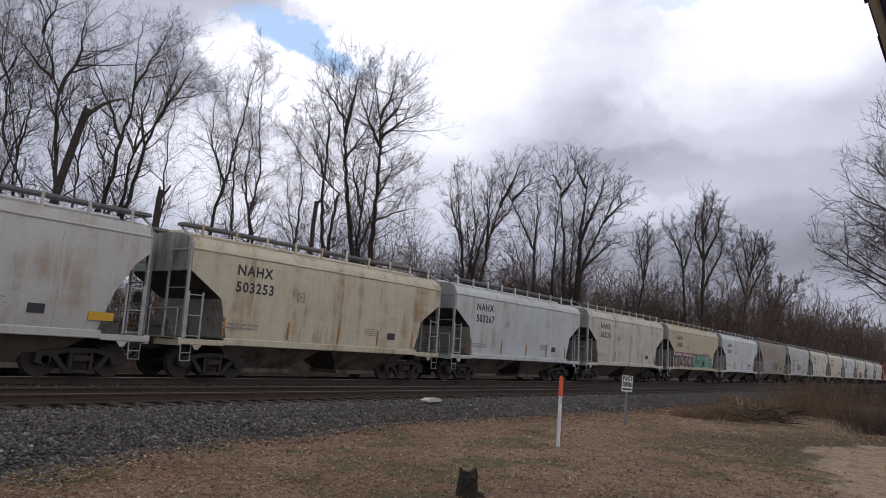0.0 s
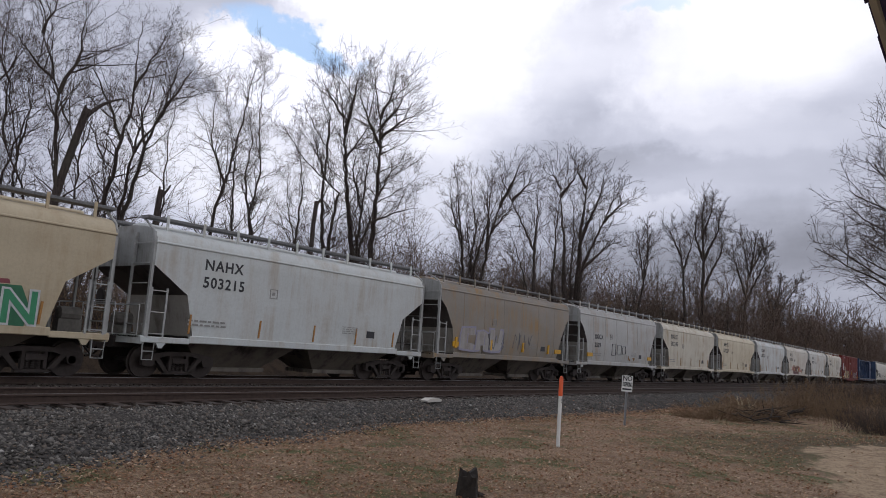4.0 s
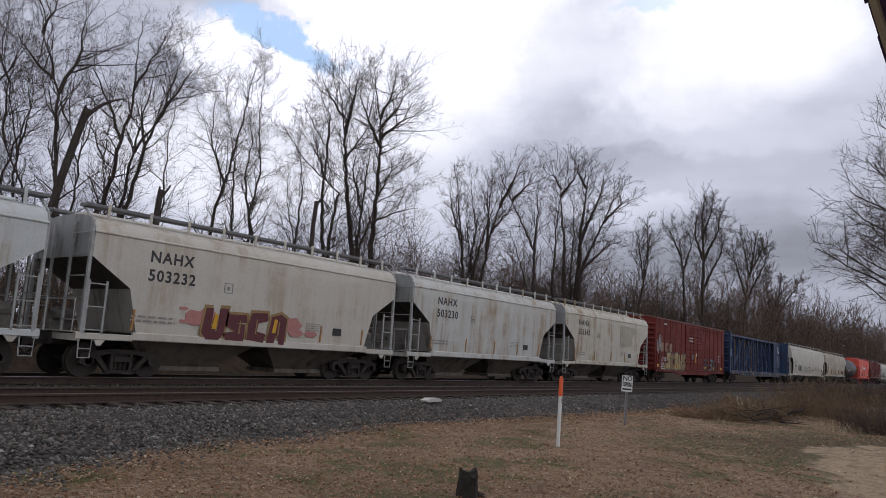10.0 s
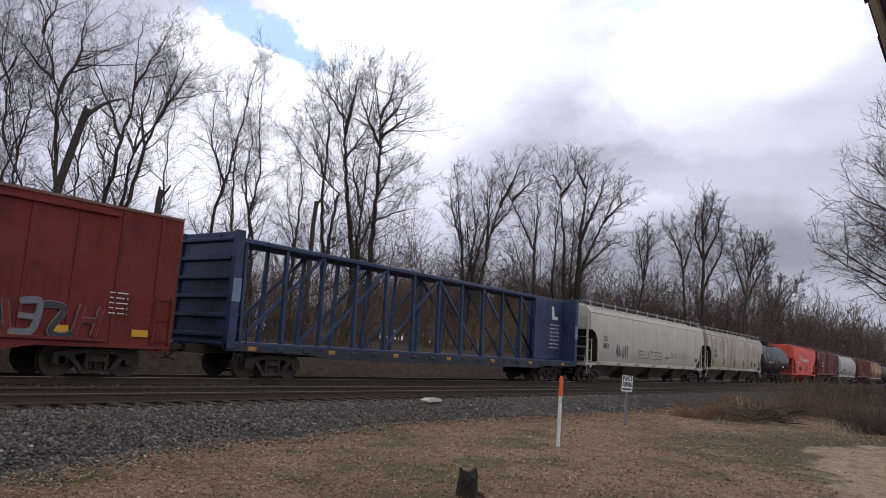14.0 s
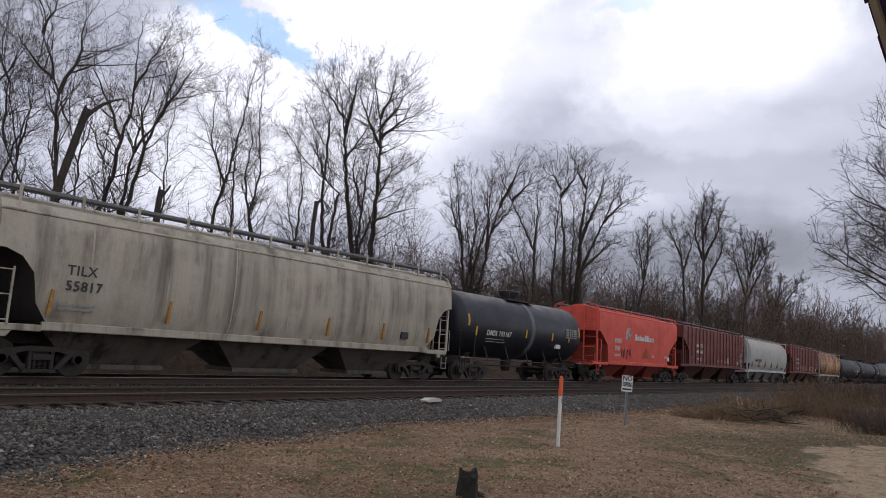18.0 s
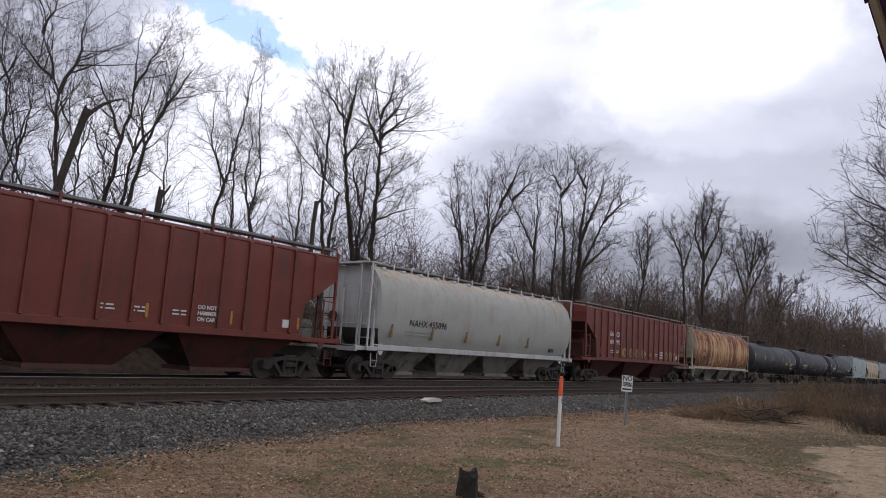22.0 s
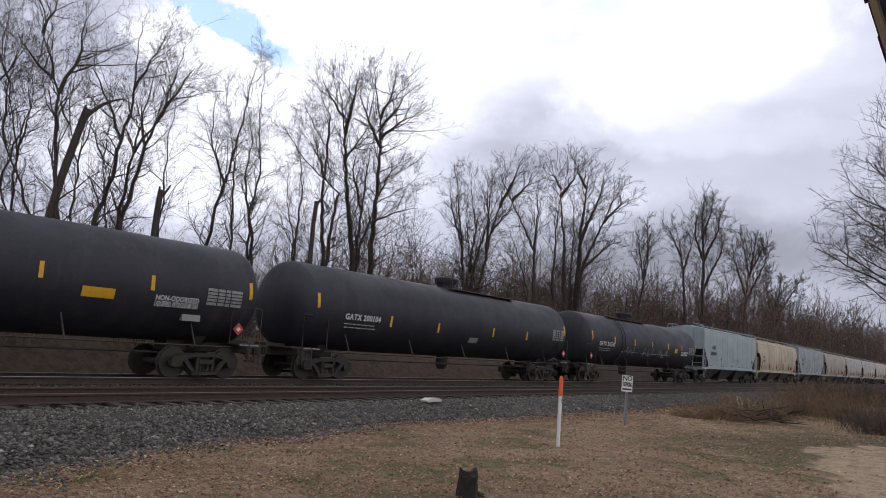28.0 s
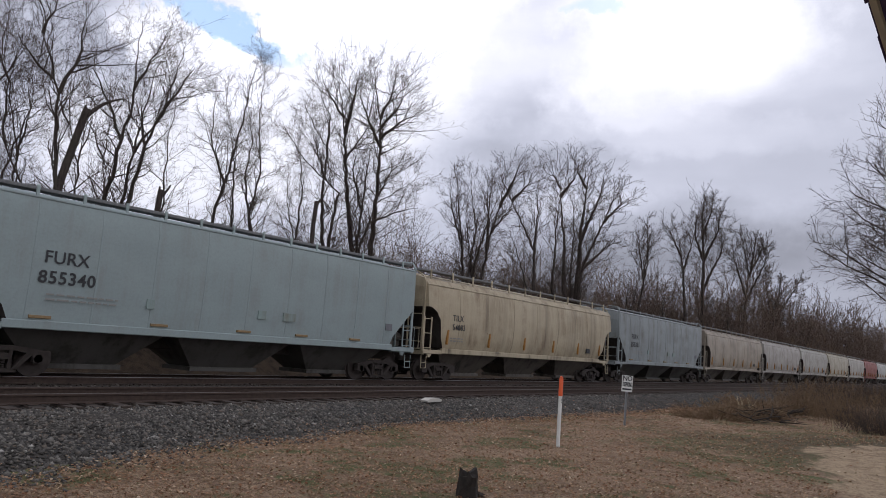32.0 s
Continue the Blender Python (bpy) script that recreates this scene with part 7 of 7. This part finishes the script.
for i in range(70):
    if i < 26:
        x, y = rnd.uniform(6, 120), rnd.uniform(31, 44)
        if x < 40 and rnd.random() < 0.75:
            continue
    else:
        x, y = (rnd.uniform(60, 180), rnd.uniform(26.5, 55)) if i < 56 else (rnd.uniform(150, 420), rnd.uniform(25, 60))
    s = rnd.uniform(0.35, 0.62) if x < 40 else rnd.uniform(0.5, 0.8) if x < 125 else rnd.uniform(0.95, 1.35)
    copy_thing(YOUNG[rnd.randrange(6)], pose(x, y, ground_z(x, y) - 0.05, 0, 0, rnd.uniform(0, 360)) @ Matrix.Scale(s, 4))


def shrub(label, x, y, height, width, stems, seed, material, group="", name="shrub", thick=1.0, splay=0.35):
    r = random.Random(seed)
    main, fine = [], []
    for i in range(stems):
        a, q = r.uniform(0, 6.283), width * math.sqrt(r.random()) * 0.5
        p = Vector((q * math.cos(a), q * math.sin(a), -0.05))
        s = limb(r, p, Vector((math.cos(a) * splay, math.sin(a) * splay, 1)).normalized(), height * r.uniform(0.5, 1.1), 0.012 * thick, 0.005 * thick, 4, 0.16, 0.02)
        main.append((*s, 3))
        for j in range(4):
            p2, d2, r2 = offshoot(r, s, r.uniform(0.2, 0.98), 25, 70)
            e = limb(r, p2, d2, height * r.uniform(0.12, 0.35), 0.007 * thick, 0.004 * thick, 2, 0.2, 0.0)
            fine.append((*e, 3))
            for q3 in range(1):
                p3, d3, r3 = offshoot(r, e, r.uniform(0.3, 0.98), 25, 70)
                fine.append((*limb(r, p3, d3, height * r.uniform(0.05, 0.14), 0.005, 0.003, 1, 0.2, 0), 3))
    t = thing(name, label, "shrub", group, pose(x, y, ground_z(x, y)))
    for nm, lines in (("stem_tangle", main), ("twig_tangle", fine)):
        tagged(part(nm, tubes_mesh(nm, lines, material), None, t), kind="stuff")
    return t


BANK = [shrub("tangle of bare brown brush on the bank", 10 + 4 * i, 24.4, 2.2, 2.6, 22, 500 + i, m, "brush behind the railway") for i, m in enumerate((BRUSH, WOODS, BRUSH))]
for i in range(130):
    x = rnd.uniform(2, 60) if i < 50 else rnd.uniform(38, 110) if i < 100 else rnd.uniform(100, 300)
    y = rnd.uniform(24.0, 33.0) if i < 50 else rnd.uniform(27, 42)
    size = rnd.uniform(0.6, 1.3) if i < 50 else rnd.uniform(1.4, 2.6) if i < 100 else rnd.uniform(2.0, 4.0)
    copy_thing(BANK[rnd.randrange(3)], pose(x, y, ground_z(x, y), 0, 0, rnd.uniform(0, 360)) @ Matrix.Scale(size, 4))

THORN = shrub("dark tangled thorn brush on the bank", 9.5, 25.5, 2.4, 3.2, 44, 520, TWIG, "brush behind the railway")
for i in range(26):
    x, y = rnd.uniform(3, 30), rnd.uniform(24.6, 30)
    copy_thing(THORN, pose(x, y, ground_z(x, y), 0, 0, rnd.uniform(0, 360)) @ Matrix.Scale(rnd.uniform(0.7, 1.1), 4))


# dense woods where the line runs out of sight
def far_woods():
    r, lines = random.Random(77), []
    for i in range(1600):
        if i >= 1180:
            x, y = r.uniform(-6, 100), r.uniform(33, 75)
        elif i < 410:
            x, y = r.uniform(44, 112), r.uniform(35, 66)
        elif i < 820:
            x, y = r.uniform(95, 280), 28 + 34 * r.random() ** 1.3
        else:
            x = r.uniform(200, 640)
            y = 25 + 30 * r.random() ** 1.3 + max(0, (x - 300) * 0.02)
        h, q0 = r.uniform(8, 17) * (0.72 if x < 110 else 0.9 if x < 140 else 1.15), max(0.44, x / 150)
        if i >= 1180:
            h = r.uniform(2.6, 5.2) * (1.0 + max(0.0, x - 30) * 0.013)
        base = Vector((x, y, ground_z(x, y) - 0.2))
        t = limb(r, base, Vector((r.gauss(0, 0.08), r.gauss(0, 0.08), 1)).normalized(), h, 0.13 * max(0.6, min(1, x / 150)), 0.03 * q0, 6, 0.09, 0.02)
        lines.append((*t, 4))
        for j in range(11):
            p, d, q = offshoot(r, t, r.uniform(0.08, 0.98), 25, 60)
            b = limb(r, p, d, h * r.uniform(0.15, 0.34), 0.045 * min(1, q0 + 0.2), 0.018 * q0, 3, 0.14, 0.07)
            lines.append((*b, 3))
            for k in range(4):
                p2, d2, q2 = offshoot(r, b, r.uniform(0.2, 0.98), 25, 65)
                lines.append((*limb(r, p2, d2, r.uniform(1.0, 2.6), 0.030 * q0, 0.016 * q0, 1, 0.15, 0.06), 3))
    tagged(new("far_woods", tubes_mesh("far_woods", lines, WOODS)), "dense bare brown woods along the line", "woods", kind="stuff")


far_woods()

# the tree whose boughs reach in beside the lawn, and the brush at its foot
def side_tree():
    """A spreading tree whose lower boughs sweep out and up over the lawn's edge."""
    x, y = 36.6, 2.3
    t = thing("bare_tree", "bare spreading tree with sweeping boughs beside the lawn", "tree", "", pose(x, y, ground_z(x, y) - 0.05))
    r = random.Random(41)
    trunk = limb(r, Vector((0, 0, -0.2)), Vector((0.02, -0.05, 1)).normalized(), 11.0, 0.24, 0.07, 10, 0.05, 0.02)
    wood, fine = [(*trunk, 9)], []
    for i in range(32):
        a = radians(127 + (r.gauss(0, 55) if i % 4 else r.uniform(60, 300)))
        e = radians(r.uniform(12, 50))
        f = 0.30 + 0.69 * (i + r.random()) / 32
        p, d, q = offshoot(r, trunk, min(f, 0.99), 40, 70)
        d = Vector((math.cos(a) * math.cos(e), math.sin(a) * math.cos(e), math.sin(e)))
        m = limb(r, p, d, r.uniform(4.2, 6.6) * (1.08 - 0.42 * f), 0.06, 0.014, 10, 0.13, 0.03)
        wood.append((*m, 5))
        for j in range(11):
            p2, d2, r2 = offshoot(r, m, 0.15 + 0.84 * (j + r.random()) / 11, 30, 65)
            b = limb(r, p2, d2, r.uniform(0.8, 1.9), min(r2 * 0.6, 0.020), 0.007, 6, 0.15, 0.07)
            wood.append((*b, 4))
            for k in range(8):
                p3, d3, r3 = offshoot(r, b, r.uniform(0.15, 0.99), 28, 65)
                c = limb(r, p3, d3, r.uniform(0.35, 0.9), 0.008, 0.005, 3, 0.2, 0.06)
                fine.append((*c, 3))
                for n in range(2):
                    p4, d4, r4 = offshoot(r, c, r.uniform(0.3, 0.99), 25, 60)
                    fine.append((*limb(r, p4, d4, r.uniform(0.2, 0.5), 0.005, 0.0035, 2, 0.2, 0.04), 3))
    part("trunk", tubes_mesh("trunk", wood, BARK), None, t)
    part("crown", tubes_mesh("crown", fine, TWIG), None, t)


side_tree()
NEARBRUSH = [shrub("dense thicket of dry brown stems beside the track", 40 + 3 * i, 6.5, 1.5, 3.0, 60, 600 + i, m, "thicket beside the track", "thicket") for i, m in enumerate((BRUSH, TWIG))]
for i in range(46):
    x = rnd.uniform(34, 75)
    y = rnd.uniform(2.2, 9.6) if x > 38 else rnd.uniform(3.0, 7.5)
    copy_thing(NEARBRUSH[rnd.randrange(2)], pose(x, y, ground_z(x, y) - 0.05, 0, 0, rnd.uniform(0, 360)) @ Matrix.Scale(rnd.uniform(0.6, 1.0), 4))
for i in range(16):
    y = rnd.uniform(1.8, 5.6)
    x = 25.3 + 1.1 * y + rnd.uniform(0.3, 4.0)
    copy_thing(NEARBRUSH[i % 2], pose(x, y, ground_z(x, y) - 0.05, 0, 0, rnd.uniform(0, 360)) @ Matrix.Scale(rnd.uniform(0.45, 0.8), 4))
low = shrub("low clump of reddish dry weeds", 28.2, 8.2, 0.9, 1.9, 75, 650, REDWEED, "weed clumps", "weed_clump", 1.5, 1.5)
for x, y, s in ((29.6, 7.9, 0.9), (31.0, 8.0, 1.1), (32.3, 7.6, 1.0), (27.4, 8.7, 0.6), (33.6, 7.0, 1.1), (34.8, 6.2, 0.9), (30.4, 7.0, 0.7), (36.5, 8.5, 1.2), (39.0, 9.2, 1.2)):
    copy_thing(low, pose(x, y, ground_z(x, y), 0, 0, x * 70) @ Matrix.Scale(s, 4))


CHAR = plain("dark_rotten_wood", (0.035, 0.027, 0.023), 0.5, 6, 0.95, 0, 0.02)


def brush_pile():
    t = thing("brush_pile", "heap of dark cut branches and dry stalks on the grass", "brush pile", "", pose(30.4, 7.0, ground_z(30.4, 7.0)))
    r = random.Random(8)
    for i in range(130):
        a = r.gauss(0.2, 0.5) + (math.pi if r.random() < 0.5 else 0)
        p = Vector((r.gauss(0, 1.7), r.gauss(0, 0.6), r.uniform(0.02, 0.34)))
        l = limb(r, p, Vector((math.cos(a), math.sin(a), r.gauss(0.08, 0.12))), r.uniform(0.6, 1.9), r.uniform(0.012, 0.03), 0.006, 4, 0.12, 0.0)
        part("stick", tubes_mesh("stick", [(*l, 4)], CHAR if r.random() < 0.65 else REDWEED), None, t)


brush_pile()


def stalks(x, y, n, height, spread_, seed, label):
    """Pale dry canes leaning every way, some snapped over."""
    t = thing("dry_canes", label, "dry canes", "dry canes by the brush", pose(x, y, ground_z(x, y)))
    r = random.Random(seed)
    straw = plain("pale_straw", (0.42, 0.33, 0.21), 0.8, 8, 0.9)
    for i in range(n):
        p = Vector((r.gauss(0, spread_), r.gauss(0, spread_ * 0.5), -0.02))
        a = limb(r, p, Vector((r.gauss(0, 0.35), r.gauss(0, 0.35), 1)).normalized(), height * r.uniform(0.5, 1.0), 0.012, 0.009, 3, 0.10, 0.0)
        pts, rad = a
        if r.random() < 0.6:
            pts.append(pts[-1] + Vector((r.gauss(0, 0.3), r.gauss(0, 0.3), -height * r.uniform(0.15, 0.4))))
            rad.append(0.006)
        part("cane", tubes_mesh("cane", [(pts, rad, 4)], straw), None, t)


stalks(31.0, 7.9, 12, 0.95, 0.35, 1, "pale snapped canes standing in the weeds")
stalks(32.8, 7.2, 9, 0.6, 0.7, 2, "pale bent canes over the brush heap")
stalks(27.6, 4.3, 14, 0.45, 0.6, 3, "pale dry canes lying beside the bare earth")
log = thing("log", "dark fallen log on the brush heap", "log", "", pose(32.6, 6.3, ground_z(32.6, 6.3) + 0.14, 0, 0, -20))
part("log_wood", tubes_mesh("log_wood", [([Vector((-0.6, 0, 0)), Vector((-0.2, 0.05, 0.06)), Vector((0.3, 0, 0.10)), Vector((0.8, 0.05, 0.26))], [0.07, 0.08, 0.07, 0.04], 9)], CHAR), None, log)
part("broken_end", tubes_mesh("broken_end", [([Vector((0.76, 0.05, 0.25)), Vector((1.1, 0.1, 0.36))], [0.035, 0.015], 6)], BRUSH), None, log)


# ---------------------------------------------------------------- lawn edge: posts, sign, stump
def marker_post():
    x, y = 14.31, 7.43
    t = thing("marker_post", "white plastic marker post with an orange top", "marker post", "", pose(x, y, ground_z(x, y) - 0.02, 0, 1.5, 0))
    white, orange_ = plain("white_plastic", (0.66, 0.65, 0.63), 0.85, 5, 0.5), plain("orange_plastic", (0.70, 0.11, 0.035), 0.85, 5, 0.5)
    part("post", Geo().lathe([(0.0, 0.040), (1.10, 0.040)], axis="z", sides=16), white, t, smooth=True)
    part("cap", Geo().lathe([(1.09, 0.045), (1.44, 0.045), (1.50, 0.034), (1.525, 0.0)], axis="z", sides=16), orange_, t, smooth=True)
    for z in (1.0, 0.95):
        part("small_label", Geo().box(-0.03, -0.005, -0.043, -0.034, z, z + 0.025), BLACKLETTER, t)


def warning_sign():
    x, y = 21.45, 8.93
    t = thing("warning_sign", "white warning sign on a grey steel channel post", "sign", "", pose(x, y, ground_z(x, y) - 0.02, 0, 2, -42))
    part("post", Geo().prism([(-0.035, -0.02), (-0.02, 0.02), (0.02, 0.02), (0.035, -0.02), (0.025, -0.02), (0.012, 0.01), (-0.012, 0.01), (-0.025, -0.02)], 0, 1.5).mesh("post", GALV), None, t, at=Matrix(((0, 1, 0, 0), (0, 0, 1, 0), (1, 0, 0, 0), (0, 0, 0, 1))))
    part("panel", Geo().cbox(-0.175, 0.175, -0.036, -0.03, 1.03, 1.52, 0.001), plain("white_sheet_metal", (0.62, 0.62, 0.60), 0.85, 4, 0.5), t)
    for text, size, w, z in (("NO", 0.15, 0.0, 1.36), ("TRESPASSING", 0.13, 0.0, 1.19)):
        me = letters(text, size, BLACKLETTER, 0.95, 0.003)
        wid = max(v.co.x for v in me.vertices)
        part("lettering", me, None, t, "", pose(-wid * min(1, 0.31 / wid) / 2, -0.04, z, 90) @ Matrix.Diagonal((min(1, 0.31 / wid), 1, 1, 1)))
    part("small_print", Geo().box(-0.15, 0.15, -0.041, -0.036, 1.08, 1.13), BLACKLETTER, t)


def stump():
    x, y = 8.13, 5.49
    t = thing("stump", "short charred black tree stump in the grass", "stump", "", pose(x, y, ground_z(x, y) - 0.05))
    g, r = Geo(), random.Random(3)
    n = 14
    for z, w in ((0.0, 0.16), (0.1, 0.135), (0.2, 0.125), (0.32, 0.115), (0.375, 0.105)):
        for k in range(n):
            a = 2 * math.pi * k / n
            q = w * (1 + 0.14 * math.sin(3 * a + 1) + r.uniform(-0.11, 0.11))
            g.v.append((q * math.cos(a), q * math.sin(a), z + (r.uniform(-0.07, 0.05) if z > 0.36 else 0)))
    for i in range(4):
        for k in range(n):
            j = (k + 1) % n
            g.face(i * n + k, i * n + j, (i + 1) * n + j, (i + 1) * n + k)
    g.v.append((0, 0, 0.35))
    for k in range(n):
        g.face(4 * n + k, 4 * n + (k + 1) % n, len(g.v) - 1)
    part("bark", g, plain("charred_wood", (0.034, 0.027, 0.023), 0.35, 11, 0.9, 0, 0.02), t)
    part("root", Geo().tube([(0.08, -0.02, 0.10), (0.2, -0.07, 0.06), (0.33, -0.12, 0.02)], [0.05, 0.04, 0.015], 6), BARK, t)


marker_post()
warning_sign()
stump()
stone = tagged(new("flat_stone", Geo().prism([(-0.42, 0.0), (0.40, 0.0), (0.44, 0.05), (0.25, 0.10), (-0.2, 0.11), (-0.45, 0.05)], -0.12, 0.12, axis="y").mesh("flat_stone", plain("pale_stone", (0.55, 0.52, 0.47), 0.8, 7))), "flat pale stone lying on the ballast", "stone")
stone.matrix_basis = pose(17.2, 14.74 - 1.65, -0.24, 0, 0, 8)


# ---------------------------------------------------------------- porch roof over the eye
def porch():
    t = thing("house", "white-sided house corner with a shingled porch eave", "house", "", pose(0, 0, 0))
    # Violet in the shingle colour stands in for the lens's colour fringe.
    shingle = plain("fringe_violet_shingle", (0.105, 0.072, 0.19), 0.6, 14, 0.95, 0, 0.01)
    board = plain("painted_board", (0.66, 0.62, 0.52), 0.85, 6, 0.7)
    y0, z0 = 0.306, 2.6
    part("soffit", Geo().box(-2.5, 9.0, -1.6, y0 - 0.03, z0 + 0.035, z0 + 0.06), board, t)
    part("fascia", Geo().box(-2.5, 9.0, y0 - 0.03, y0 - 0.008, z0 - 0.022, z0 + 0.045), board, t)
    r = random.Random(4)
    x = -2.5
    while x < 9.0:
        w = r.uniform(0.28, 0.34)
        part("shingle", Geo().prism([(y0 + r.uniform(-0.004, 0.012), z0 - 0.006), (y0, z0 + 0.012), (-1.6, z0 + 0.57), (-1.6, z0 + 0.55), (y0 - 0.022, z0 + 0.075), (y0 - 0.012, z0)], x, min(x + w - 0.004, 9.0)), shingle, t)
        x += w
    part("wall", Geo().box(-2.5, 9.0, -1.75, -1.6, -0.7, z0 + 0.5), board, t)


porch()


def motions():
    """The train rolls by, its wheels turn, and the clouds drift."""
    for car, centre in CARS:
        walk(car, [(t, pose(centre - SPEED * t, TRACK, 0)) for t in (0.0, 8.0, 16.0, 24.0, 32.0)])
    for wheel, x, plane in WHEELS:
        rows, turned = [], 0.0
        first, last = max(0.0, (plane - 34.0) / SPEED), min(32.0, (plane + 1.0) / SPEED)
        if last > first:
            a, b = math.ceil(first * FPS), math.floor(last * FPS)
            rows = [(i / FPS, pose(x, 0, 0.44, 0, -math.degrees((i - a) / FPS * SPEED / 0.44) % 360, 0)) for i in range(a, b + 1)]
        still = rows[0][1] if rows else pose(x, 0, 0.44)
        if not rows or rows[0][0] > 0.02:
            rows.insert(0, (0.0, still))
        if rows[-1][0] < 31.98:
            rows.append((32.0, rows[-1][1]))
        walk(wheel, rows)
    walk(SKY, [(t, Matrix.Translation(EYE) @ pose(0, 0, 0, 0, 0, 5.7 * t / 32)) for t in (0.0, 8.0, 16.0, 24.0, 32.0)])


motions()
